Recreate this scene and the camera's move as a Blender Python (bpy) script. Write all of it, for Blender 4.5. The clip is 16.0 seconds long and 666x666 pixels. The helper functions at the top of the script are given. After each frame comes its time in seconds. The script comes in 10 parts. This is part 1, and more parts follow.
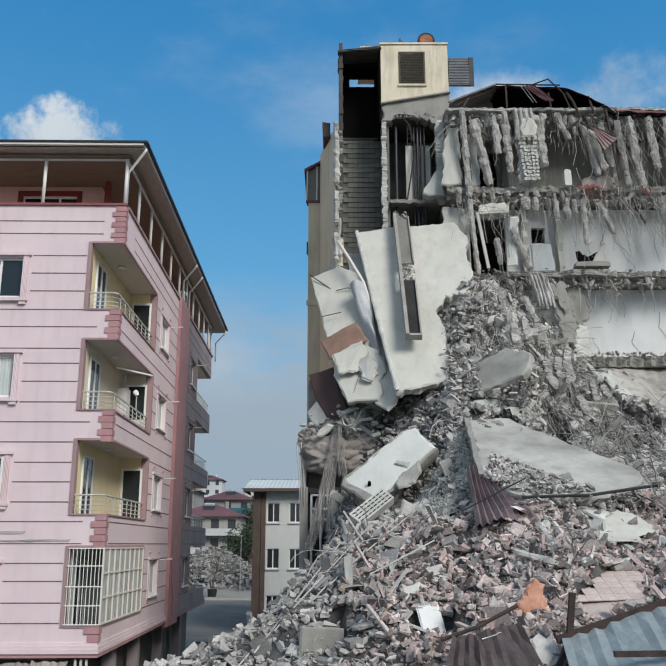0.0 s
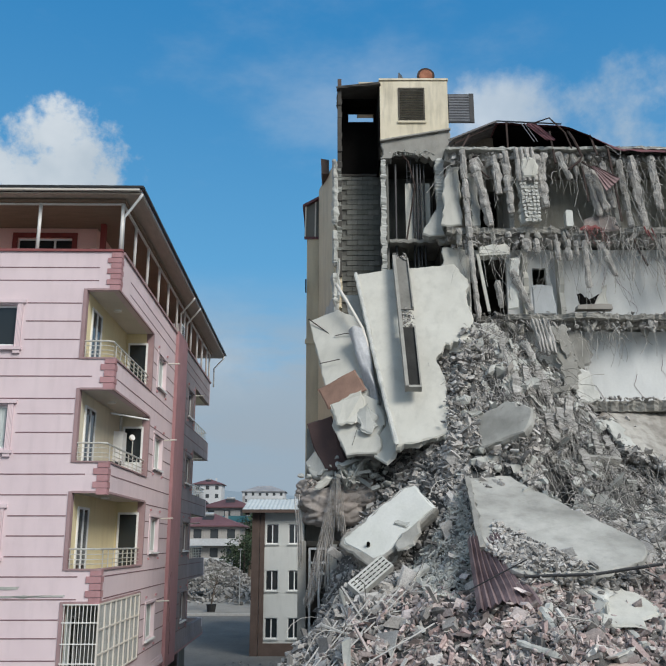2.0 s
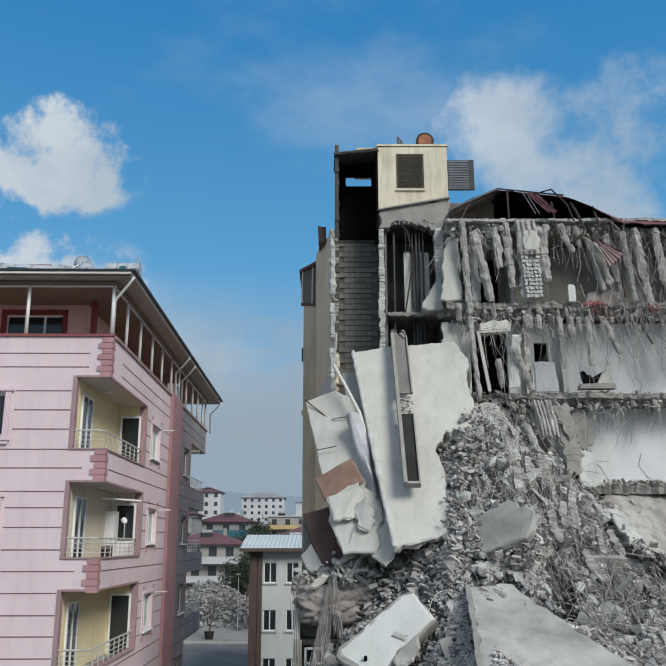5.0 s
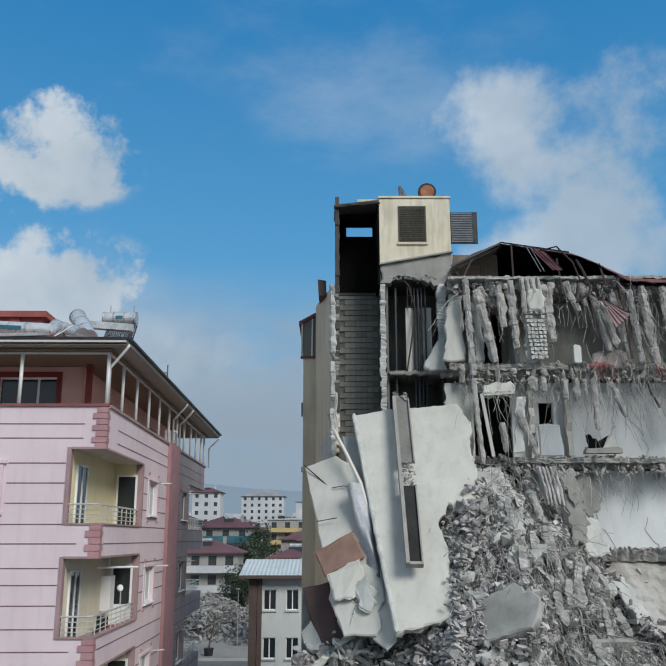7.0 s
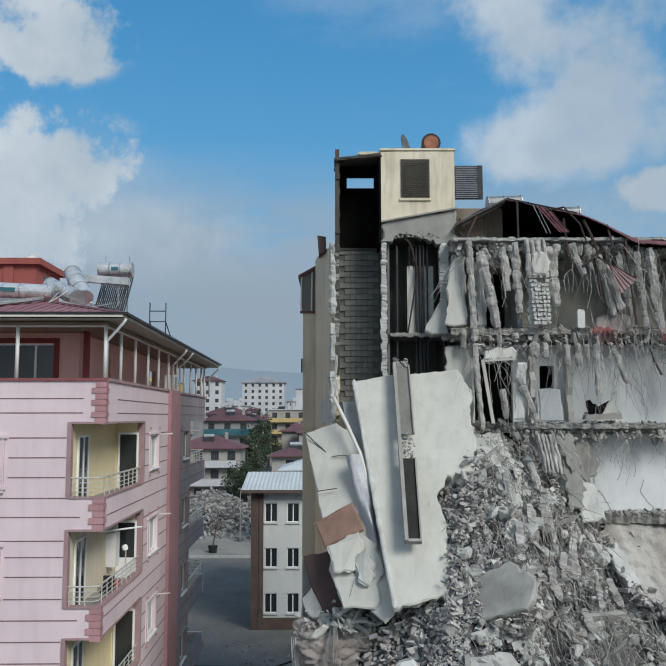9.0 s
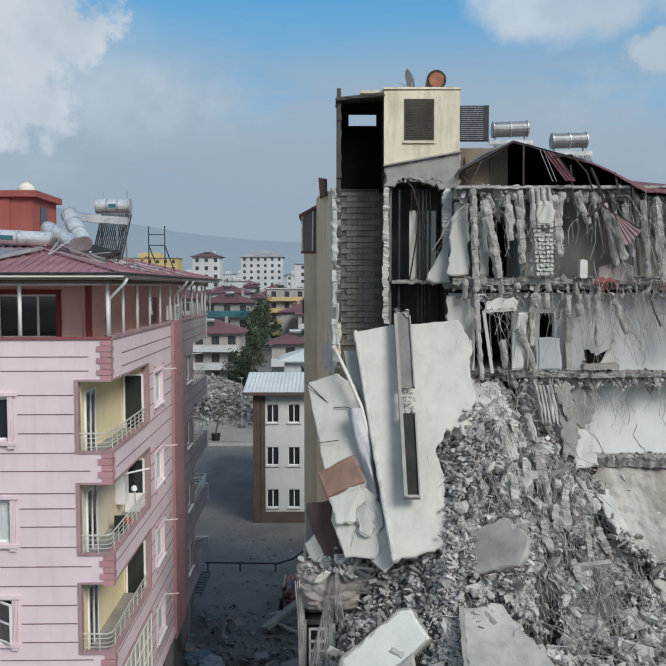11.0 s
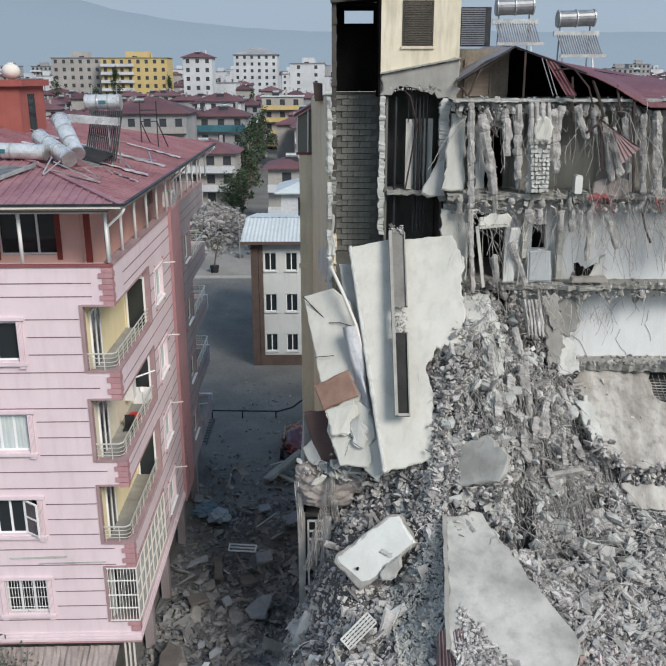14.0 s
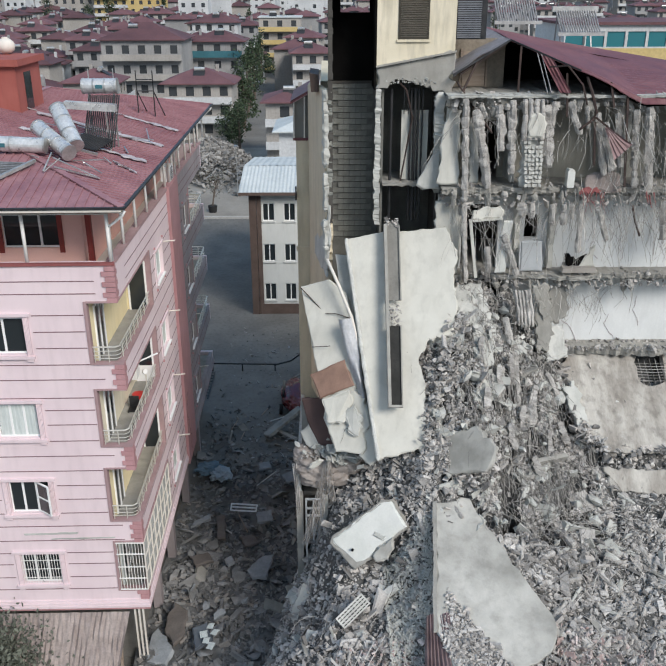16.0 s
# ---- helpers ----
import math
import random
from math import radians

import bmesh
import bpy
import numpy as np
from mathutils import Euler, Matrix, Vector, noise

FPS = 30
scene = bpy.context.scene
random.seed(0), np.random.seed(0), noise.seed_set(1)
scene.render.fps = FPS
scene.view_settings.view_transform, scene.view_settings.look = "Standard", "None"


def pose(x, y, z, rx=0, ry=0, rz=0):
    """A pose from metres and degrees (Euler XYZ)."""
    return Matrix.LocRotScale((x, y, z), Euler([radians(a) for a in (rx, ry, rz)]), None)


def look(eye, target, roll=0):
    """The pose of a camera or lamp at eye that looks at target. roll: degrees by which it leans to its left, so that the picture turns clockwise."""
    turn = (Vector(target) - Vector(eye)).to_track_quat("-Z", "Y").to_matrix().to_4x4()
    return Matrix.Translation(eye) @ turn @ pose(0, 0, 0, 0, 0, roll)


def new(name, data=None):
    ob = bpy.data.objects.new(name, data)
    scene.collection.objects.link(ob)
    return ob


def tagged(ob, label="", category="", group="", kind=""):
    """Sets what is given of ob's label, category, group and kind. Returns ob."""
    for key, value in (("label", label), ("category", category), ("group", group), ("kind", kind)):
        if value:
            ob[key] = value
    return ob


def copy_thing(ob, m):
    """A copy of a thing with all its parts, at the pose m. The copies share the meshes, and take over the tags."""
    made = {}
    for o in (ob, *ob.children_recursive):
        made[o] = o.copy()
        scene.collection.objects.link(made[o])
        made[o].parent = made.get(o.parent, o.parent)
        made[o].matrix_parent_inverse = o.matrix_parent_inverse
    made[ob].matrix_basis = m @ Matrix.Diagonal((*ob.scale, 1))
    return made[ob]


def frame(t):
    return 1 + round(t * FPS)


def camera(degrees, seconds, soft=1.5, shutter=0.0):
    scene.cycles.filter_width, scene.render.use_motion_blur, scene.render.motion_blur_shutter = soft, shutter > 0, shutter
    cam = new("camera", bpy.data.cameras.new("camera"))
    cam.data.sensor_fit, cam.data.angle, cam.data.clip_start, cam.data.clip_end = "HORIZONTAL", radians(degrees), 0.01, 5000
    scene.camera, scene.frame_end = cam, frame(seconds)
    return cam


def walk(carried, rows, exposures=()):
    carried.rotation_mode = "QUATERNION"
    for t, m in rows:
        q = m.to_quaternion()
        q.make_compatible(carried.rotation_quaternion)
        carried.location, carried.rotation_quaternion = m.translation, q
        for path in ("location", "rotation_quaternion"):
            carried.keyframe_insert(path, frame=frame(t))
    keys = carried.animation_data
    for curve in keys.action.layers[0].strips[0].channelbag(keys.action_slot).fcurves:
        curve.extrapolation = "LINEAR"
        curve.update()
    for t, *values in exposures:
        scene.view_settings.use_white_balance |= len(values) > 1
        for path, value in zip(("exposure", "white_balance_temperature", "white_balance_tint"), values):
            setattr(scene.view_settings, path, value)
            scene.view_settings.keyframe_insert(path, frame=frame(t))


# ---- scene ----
cam = camera(43.7, 16.0)
METRES, EYE, TILT, LEAN, TURN = 18.0, 6.0, 14.3, 0.0, 0.0
ROWS = [
    (0.0, 0.0, 0.0, 0.0, 0.0, 0.0, -0.0),
    (0.5, 0.0006, 0.005, 0.0192, 0.0, -0.0, 0.01),
    (1.0, 0.0013, 0.0105, 0.0402, -0.0, 0.0, 0.02),
    (1.5, 0.0017, 0.0148, 0.0596, -0.01, -0.0, 0.02),
    (2.0, 0.0023, 0.0195, 0.0805, -0.01, -0.0, 0.02),
    (2.5, 0.0033, 0.0243, 0.1007, -0.02, 0.0, 0.02),
    (3.0, 0.0043, 0.0299, 0.1242, -0.03, -0.0, 0.02),
    (3.5, 0.005, 0.036, 0.1468, -0.03, 0.0, 0.03),
    (4.0, 0.006, 0.0428, 0.1727, -0.04, 0.02, 0.04),
    (6.5, 0.0074, 0.0795, 0.3098, -0.04, -0.08, 0.06),
    (7.0, 0.0065, 0.0895, 0.345, -0.05, -0.4, 0.05),
    (7.5, 0.0056, 0.0983, 0.3784, -0.07, -1.65, 0.05),
    (8.0, 0.0052, 0.1071, 0.4155, -0.08, -3.92, 0.03),
    (8.5, 0.0056, 0.115, 0.4505, -0.08, -6.1, 0.02),
    (9.0, 0.0053, 0.1234, 0.4888, -0.1, -8.47, 0.02),
    (11.5, -0.0006, 0.1588, 0.6658, -0.23, -19.85, -0.02),
    (12.0, 0.0008, 0.1662, 0.7022, -0.26, -22.25, -0.02),
    (12.5, 0.0011, 0.173, 0.7355, -0.29, -24.45, -0.01),
    (13.0, 0.0022, 0.1807, 0.7705, -0.31, -26.83, -0.01),
    (13.5, 0.0037, 0.1877, 0.8031, -0.35, -29.02, -0.01),
    (14.0, 0.0039, 0.1954, 0.8376, -0.39, -31.36, 0.01),
    (14.5, 0.0048, 0.2029, 0.8692, -0.41, -33.48, 0.02),
    (15.0, 0.0074, 0.2102, 0.9027, -0.41, -35.12, 0.01),
    (15.5, 0.0086, 0.2186, 0.9358, -0.43, -36.21, 0.01),
    (16.0, 0.0099, 0.2272, 0.973, -0.44, -36.94, 0.01),
]
walk(cam, [(t, pose(0, 0, EYE, TILT, LEAN, TURN) @ pose(METRES * x, METRES * y, METRES * z, 90 + pitch, roll, yaw)) for t, x, y, z, yaw, pitch, roll in ROWS],
     exposures=[(0.0, -0.12, 6200, 9), (4.0, -0.18, 6150, 9), (7.0, -0.28, 6000, 8), (9.0, -0.26, 6050, 8), (11.5, -0.1, 6180, 10), (13.0, 0.02, 6220, 11), (16.0, 0.07, 6220, 11)])

# ---- sky, sun ----
SUN_EL, SUN_AZ = 37.0, 143.0      # degrees; azimuth clockwise from +y
world = bpy.data.worlds.new("world")
scene.world = world
world.use_nodes = True
wt = world.node_tree
wt.nodes.clear()


def wmath(op, a, b=None, clamp=False):
    n = wt.nodes.new("ShaderNodeMath")
    n.operation, n.use_clamp = op, clamp
    for i, s in enumerate((a, b)):
        if s is None:
            continue
        if isinstance(s, (int, float)):
            n.inputs[i].default_value = s
        else:
            wt.links.new(s, n.inputs[i])
    return n.outputs[0]


def wramp(value, lo, hi, out_lo=0.0, out_hi=1.0):
    n = wt.nodes.new("ShaderNodeMapRange")
    n.interpolation_type = "SMOOTHSTEP"
    wt.links.new(value, n.inputs["Value"])
    for key, v in (("From Min", lo), ("From Max", hi), ("To Min", out_lo), ("To Max", out_hi)):
        n.inputs[key].default_value = v
    return n.outputs["Result"]


def wmix(fac, a, b):
    n = wt.nodes.new("ShaderNodeMix")
    n.data_type = "RGBA"
    wt.links.new(fac, n.inputs[0])
    for s, k in ((a, 6), (b, 7)):
        if isinstance(s, tuple):
            n.inputs[k].default_value = (*s, 1)
        else:
            wt.links.new(s, n.inputs[k])
    return n.outputs[2]


sky = wt.nodes.new("ShaderNodeTexSky")
sky.sky_type, sky.sun_disc = "NISHITA", False
sky.sun_elevation, sky.sun_rotation = radians(SUN_EL), radians(SUN_AZ)
sky.air_density, sky.dust_density, sky.ozone_density = 1.0, 0.6, 2.0
wcoord = wt.nodes.new("ShaderNodeTexCoord").outputs["Generated"]
wsep = wt.nodes.new("ShaderNodeSeparateXYZ")
wt.links.new(wcoord, wsep.inputs[0])
dx, dy, dz = wsep.outputs


def wnoise(scale, detail, offset, rough=0.55, stretch=(1, 1, 1)):
    m = wt.nodes.new("ShaderNodeMapping")
    m.inputs["Location"].default_value, m.inputs["Scale"].default_value = offset, stretch
    wt.links.new(wcoord, m.inputs[0])
    n = wt.nodes.new("ShaderNodeTexNoise")
    n.inputs["Scale"].default_value, n.inputs["Detail"].default_value, n.inputs["Roughness"].default_value = scale, detail, rough
    wt.links.new(m.outputs[0], n.inputs["Vector"])
    return n.outputs["Fac"]


def cloud_bank(az, el, wide, tall):
    """How deep a direction lies in a bank of cloud: 1 in its middle, 0 at its rim."""
    a, e = radians(az), radians(el)
    ax = wmath("DIVIDE", wmath("SUBTRACT", wmath("ARCTAN2", dx, dy), a), radians(wide))
    ez = wmath("DIVIDE", wmath("SUBTRACT", wmath("ARCSINE", dz), e), radians(tall))
    d = wmath("SQRT", wmath("ADD", wmath("MULTIPLY", ax, ax), wmath("MULTIPLY", ez, ez)))
    return wramp(d, 1.25, 0.25)


puffs = wnoise(9.0, 12.0, (3.1, 0.4, 1.7), 0.62)
wisps = wnoise(2.2, 7.0, (0.2, 5.0, 2.0), 0.6, (1, 1, 2.2))
banks = wmath("MAXIMUM", cloud_bank(-21.2, 25.0, 7.4, 3.9), wmath("MAXIMUM", cloud_bank(-20.5, 14.2, 11.0, 5.9), wmath("MAXIMUM", cloud_bank(-27.0, 20.5, 5.0, 4.0), cloud_bank(21.6, 14.6, 3.4, 1.9))))
billow = wramp(wmath("ADD", wmath("MULTIPLY", banks, 0.62), wmath("MULTIPLY", puffs, 2.3)), 1.34, 1.66)
veils = wmath("MAXIMUM", cloud_bank(16.0, 26.5, 11.5, 6.0), wmath("MAXIMUM", cloud_bank(16.8, 18.2, 9.0, 4.6), cloud_bank(19.5, 22.0, 5.0, 5.0)))
veil = wmath("MULTIPLY", wramp(wmath("ADD", wmath("MULTIPLY", veils, 0.62), wmath("MULTIPLY", wnoise(6.5, 10.0, (1.3, 2.2, 4.4), 0.6), 1.6)), 1.0, 1.42), 0.85)
billow = wmath("MAXIMUM", wmath("MULTIPLY", billow, wramp(banks, 0.02, 0.2)), wmath("MULTIPLY", veil, wramp(veils, 0.0, 0.3)))
low_banks = wmath("MAXIMUM", cloud_bank(17.5, 12.6, 8.0, 3.2), cloud_bank(-14.0, 12.2, 11.0, 3.6))
low_veil = wmath("MULTIPLY", wmath("MULTIPLY", low_banks, wramp(wnoise(5.0, 9.0, (2.3, 1.2, 0.4), 0.6), 0.38, 0.62)), 0.5)
billow = wmath("MAXIMUM", billow, low_veil)
thin = wmath("MULTIPLY", wramp(wisps, 0.50, 0.78), 0.35)
away = wmath("MULTIPLY", wramp(puffs, 0.39, 0.56), wramp(dy, 0.75, 0.35))
cloud = wmath("MAXIMUM", wmath("MAXIMUM", billow, thin), away, True)
shade = wramp(wnoise(5.0, 5.0, (0.0, 2.0, 0.6)), 0.35, 0.7)
white = wmix(shade, (4.0, 4.6, 5.1), (6.0, 6.3, 6.5))
clear = wmix(wramp(dz, 0.72, 0.08), (0.12, 1.92, 4.6), (1.35, 4.0, 6.3))
haze = wramp(dz, 0.36, 0.02)
base = wmix(wmath("ADD", wmath("MULTIPLY", haze, 0.1), 0.80), sky.outputs[0], clear)
base = wmix(wmath("MULTIPLY", wramp(dz, 0.30, 0.10), 0.55), base, (2.9, 3.9, 4.85))
low = wramp(dz, 0.12, 0.015)
base = wmix(wmath("MULTIPLY", low, 0.8), base, (2.9, 3.45, 3.95))
strata = wmath("MULTIPLY", wramp(wnoise(3.0, 8.0, (1.0, 0, 0.3), 0.6, (1, 1, 4)), 0.22, 0.50), wmath("MULTIPLY", wramp(dz, 0.33, 0.2), wramp(dz, 0.03, 0.12)))
base = wmix(wmath("MULTIPLY", strata, 0.92), base, (3.1, 3.78, 4.38))
base = wmix(wmath("MULTIPLY", wramp(dz, 0.20, 0.12), 0.7), base, (3.0, 3.5, 3.95))
skycol = wmix(cloud, base, white)
bg = wt.nodes.new("ShaderNodeBackground")
bg.inputs["Strength"].default_value = 0.125
wt.links.new(skycol, bg.inputs["Color"])
wout = wt.nodes.new("ShaderNodeOutputWorld")
wt.links.new(bg.outputs[0], wout.inputs["Surface"])

sun = new("sun", bpy.data.lights.new("sun", "SUN"))
sun.data.energy, sun.data.angle, sun.data.color = 3.35, radians(24), (1.0, 0.925, 0.82)
sun_dir = Vector((math.sin(radians(SUN_AZ)) * math.cos(radians(SUN_EL)), math.cos(radians(SUN_AZ)) * math.cos(radians(SUN_EL)), math.sin(radians(SUN_EL))))
sun.matrix_world = look(sun_dir * 100, (0, 0, 0))

# ---- materials ----
def material(name, c1, c2, scale=1.2, fine=30.0, rough=0.85, bump=0.25, metal=0.0, island=0.0, each=0.0, grime=0.0, stretch=(1, 1, 1), tint=None, spec=0.3, speck=0.15):
    """Two colours mixed by a coarse noise, speckled and bumped by a fine one. island/each: spread of brightness from piece to piece; grime: dark blotches and runs; tint: a third colour on some pieces."""
    m = bpy.data.materials.new(name)
    m.use_nodes = True
    t = m.node_tree
    b = t.nodes["Principled BSDF"]
    link = t.links.new
    coord = t.nodes.new("ShaderNodeTexCoord").outputs["Object"]
    mp = t.nodes.new("ShaderNodeMapping")
    mp.inputs["Scale"].default_value = stretch
    link(coord, mp.inputs[0])

    def noise_at(s, detail, vec):
        n = t.nodes.new("ShaderNodeTexNoise")
        n.inputs["Scale"].default_value, n.inputs["Detail"].default_value, n.inputs["Roughness"].default_value = s, detail, 0.6
        link(vec, n.inputs["Vector"])
        return n.outputs["Fac"]

    def remap(v, lo, hi, a, z):
        n = t.nodes.new("ShaderNodeMapRange")
        link(v, n.inputs["Value"])
        for key, val in (("From Min", lo), ("From Max", hi), ("To Min", a), ("To Max", z)):
            n.inputs[key].default_value = val
        return n.outputs["Result"]

    def mix(fac, a, c, blend="MIX"):
        n = t.nodes.new("ShaderNodeMix")
        n.data_type, n.blend_type = "RGBA", blend
        if isinstance(fac, float):
            n.inputs[0].default_value = fac
        else:
            link(fac, n.inputs[0])
        for s, k in ((a, 6), (c, 7)):
            if isinstance(s, tuple):
                n.inputs[k].default_value = (*s, 1)
            else:
                link(s, n.inputs[k])
        return n.outputs[2]

    def grey(v):
        n = t.nodes.new("ShaderNodeCombineColor")
        for i in range(3):
            link(v, n.inputs[i])
        return n.outputs[0]

    coarse, small = noise_at(scale, 5.0, mp.outputs[0]), noise_at(fine, 4.0, mp.outputs[0])
    col = mix(remap(coarse, 0.32, 0.68, 0.0, 1.0), c1, c2)
    if tint:
        geo = t.nodes.new("ShaderNodeNewGeometry").outputs["Random Per Island"]
        col = mix(remap(geo, 0.80, 0.82, 0.0, 0.75), col, tint)
    if grime:
        runs = t.nodes.new("ShaderNodeMapping")
        runs.inputs["Scale"].default_value = (2.2, 2.2, 0.35)
        link(coord, runs.inputs[0])
        g = remap(noise_at(1.6, 6.0, runs.outputs[0]), 0.48, 0.72, 0.0, grime)
        col = mix(g, col, tuple(0.35 * v for v in c1))
    col = mix(1.0, col, grey(remap(small, 0.25, 0.75, 1 - speck, 1 + speck)), "MULTIPLY")
    if island:
        r = t.nodes.new("ShaderNodeNewGeometry").outputs["Random Per Island"]
        col = mix(1.0, col, grey(remap(r, 0.0, 1.0, 1 - island, 1 + island)), "MULTIPLY")
    if each:
        r = t.nodes.new("ShaderNodeObjectInfo").outputs["Random"]
        col = mix(1.0, col, grey(remap(r, 0.0, 1.0, 1 - each, 1 + each)), "MULTIPLY")
    link(col, b.inputs["Base Color"])
    link(remap(coarse, 0.3, 0.7, max(rough - 0.08, 0.02), min(rough + 0.08, 1.0)), b.inputs["Roughness"])
    b.inputs["Metallic"].default_value = metal
    b.inputs["Specular IOR Level"].default_value = spec
    if bump:
        bp = t.nodes.new("ShaderNodeBump")
        bp.inputs["Strength"].default_value, bp.inputs["Distance"].default_value = bump, 0.02
        link(small, bp.inputs["Height"])
        link(bp.outputs[0], b.inputs["Normal"])
    return m


def gauzy(m, low, high):
    """Thin cloth: streaks of the weave let the light and the view through."""
    t = m.node_tree
    b, out = t.nodes["Principled BSDF"], t.nodes["Material Output"]
    mp, n, r = t.nodes.new("ShaderNodeMapping"), t.nodes.new("ShaderNodeTexNoise"), t.nodes.new("ShaderNodeMapRange")
    mp.inputs["Scale"].default_value = (16, 16, 0.9)
    n.inputs["Scale"].default_value, n.inputs["Detail"].default_value = 1.0, 4.0
    t.links.new(t.nodes.new("ShaderNodeTexCoord").outputs["Object"], mp.inputs[0])
    t.links.new(mp.outputs[0], n.inputs["Vector"])
    t.links.new(n.outputs["Fac"], r.inputs["Value"])
    for key, val in (("From Min", 0.35), ("From Max", 0.65), ("To Min", low), ("To Max", high)):
        r.inputs[key].default_value = val
    sh, tr = t.nodes.new("ShaderNodeMixShader"), t.nodes.new("ShaderNodeBsdfTransparent")
    t.links.new(r.outputs["Result"], sh.inputs[0])
    t.links.new(tr.outputs[0], sh.inputs[1])
    t.links.new(b.outputs[0], sh.inputs[2])
    t.links.new(sh.outputs[0], out.inputs["Surface"])
    return m


def glass(name, c, rough=0.06):
    m = bpy.data.materials.new(name)
    m.use_nodes = True
    b = m.node_tree.nodes["Principled BSDF"]
    b.inputs["Base Color"].default_value = (*c, 1)
    b.inputs["Roughness"].default_value = rough
    b.inputs["Specular IOR Level"].default_value = 0.6
    return m


PINK = material("pink_paint", (0.665, 0.545, 0.572), (0.735, 0.615, 0.637), 0.5, 60, 0.8, 0.06, grime=0.12, speck=0.04)
TRIM = material("dusty_mauve_trim", (0.30, 0.20, 0.205), (0.39, 0.27, 0.275), 1.5, 25, 0.8, 0.2, grime=0.2, speck=0.05)
ROSE = material("rose_paint", (0.38, 0.205, 0.215), (0.46, 0.26, 0.27), 1.5, 25, 0.75, 0.2, grime=0.15, speck=0.04)
GROOVE = material("groove_shadow_paint", (0.16, 0.09, 0.10), (0.22, 0.13, 0.14), 2, 30, 0.9, 0.1)
SALMON = material("salmon_render", (0.80, 0.485, 0.42), (0.86, 0.55, 0.48), 0.8, 20, 0.85, 0.15, speck=0.04)
RED_RENDER = material("red_render", (0.29, 0.085, 0.07), (0.36, 0.115, 0.095), 0.8, 30, 0.85, 0.15, grime=0.2, speck=0.05)
MAROON_PAINT = material("maroon_paint", (0.20, 0.035, 0.03), (0.26, 0.05, 0.04), 1, 20, 0.6, 0.1, speck=0.04)
LIGHT_YELLOW = material("light_yellow_wall_paint", (0.75, 0.65, 0.395), (0.81, 0.715, 0.47), 0.7, 50, 0.85, 0.06, grime=0.12, speck=0.04)
CREAM = material("cream_paint", (0.64, 0.575, 0.43), (0.77, 0.70, 0.55), 0.9, 40, 0.85, 0.12, grime=0.42, speck=0.05)
SOFFIT = material("soffit_paint", (0.62, 0.58, 0.52), (0.68, 0.64, 0.58), 0.8, 20, 0.85, 0.12, speck=0.04)
TAN = material("tan_render", (0.59, 0.515, 0.375), (0.67, 0.595, 0.45), 0.6, 16, 0.9, 0.25, grime=0.25, speck=0.04)
ROOF = material("maroon_roof_sheet", (0.235, 0.11, 0.125), (0.345, 0.19, 0.205), 0.7, 12, 0.5, 0.12, grime=0.3, speck=0.10)
ROOF_RUIN = material("torn_maroon_roof_sheet", (0.115, 0.045, 0.052), (0.19, 0.085, 0.092), 0.7, 12, 0.5, 0.12, grime=0.3, speck=0.10)
# Pink greyed down, alley shade put into the colour; grime on top.
SHADED_MAUVE = material("shaded_mauve_render", (0.25, 0.22, 0.225), (0.335, 0.295, 0.30), 0.6, 40, 0.85, 0.1, grime=0.3, speck=0.05)
STREAKED = material("streaked_slab", (0.25, 0.228, 0.20), (0.54, 0.52, 0.475), 0.9, 14, 0.95, 0.35, grime=0.5, stretch=(1.6, 0.45, 0.45), speck=0.10)
SHEET_PALE = material("pale_roof_sheet", (0.45, 0.485, 0.485), (0.56, 0.59, 0.585), 0.5, 9, 0.75, 0.1, grime=0.15, speck=0.08)
TIN = material("blue_grey_tin", (0.21, 0.255, 0.265), (0.32, 0.365, 0.375), 0.8, 9, 0.4, 0.12, metal=0.3, grime=0.3)
PVC = material("white_plastic_frame", (0.78, 0.78, 0.77), (0.82, 0.82, 0.81), 2, 30, 0.4, 0.05, speck=0.04)
WHITE_METAL = material("white_painted_metal", (0.72, 0.71, 0.68), (0.80, 0.79, 0.76), 3, 30, 0.45, 0.05, speck=0.04)
STEEL = material("stainless_rail", (0.62, 0.60, 0.54), (0.74, 0.72, 0.66), 3, 30, 0.35, 0.05, metal=0.45)
PALE_CREAM = material("pale_cream_wall_paint", (0.69, 0.635, 0.49), (0.76, 0.70, 0.56), 0.7, 50, 0.85, 0.06, grime=0.12, speck=0.04)
TANK_METAL = material("bright_tank_metal", (0.52, 0.52, 0.51), (0.76, 0.76, 0.75), 2.0, 12, 0.30, 0.25, metal=0.55)
ZINC = material("galvanised_metal", (0.40, 0.40, 0.39), (0.62, 0.62, 0.60), 2.5, 14, 0.42, 0.3, metal=0.75)
DARK_METAL = material("dark_metal", (0.03, 0.032, 0.035), (0.06, 0.06, 0.062), 3, 30, 0.5, 0.1, metal=0.5)
RUST = material("rusty_steel", (0.04, 0.031, 0.029), (0.085, 0.06, 0.053), 4, 40, 0.8, 0.3, metal=0.3)
REBAR = material("dusty_rebar", (0.26, 0.245, 0.225), (0.50, 0.485, 0.455), 3, 40, 0.85, 0.2, metal=0.2, island=0.4)
GLASS = glass("window_glass", (0.02, 0.025, 0.028))
CURTAIN = material("pale_curtain", (0.45, 0.50, 0.49), (0.60, 0.64, 0.62), 2.0, 12, 0.95, 0.15, stretch=(6, 6, 0.4))
CONCRETE = material("raw_concrete", (0.25, 0.243, 0.22), (0.37, 0.36, 0.33), 1.2, 40, 0.95, 0.4, grime=0.22, speck=0.10)
REBAR_DARK = material("dark_rebar", (0.10, 0.095, 0.09), (0.27, 0.26, 0.245), 3, 40, 0.85, 0.2, metal=0.2, island=0.5)
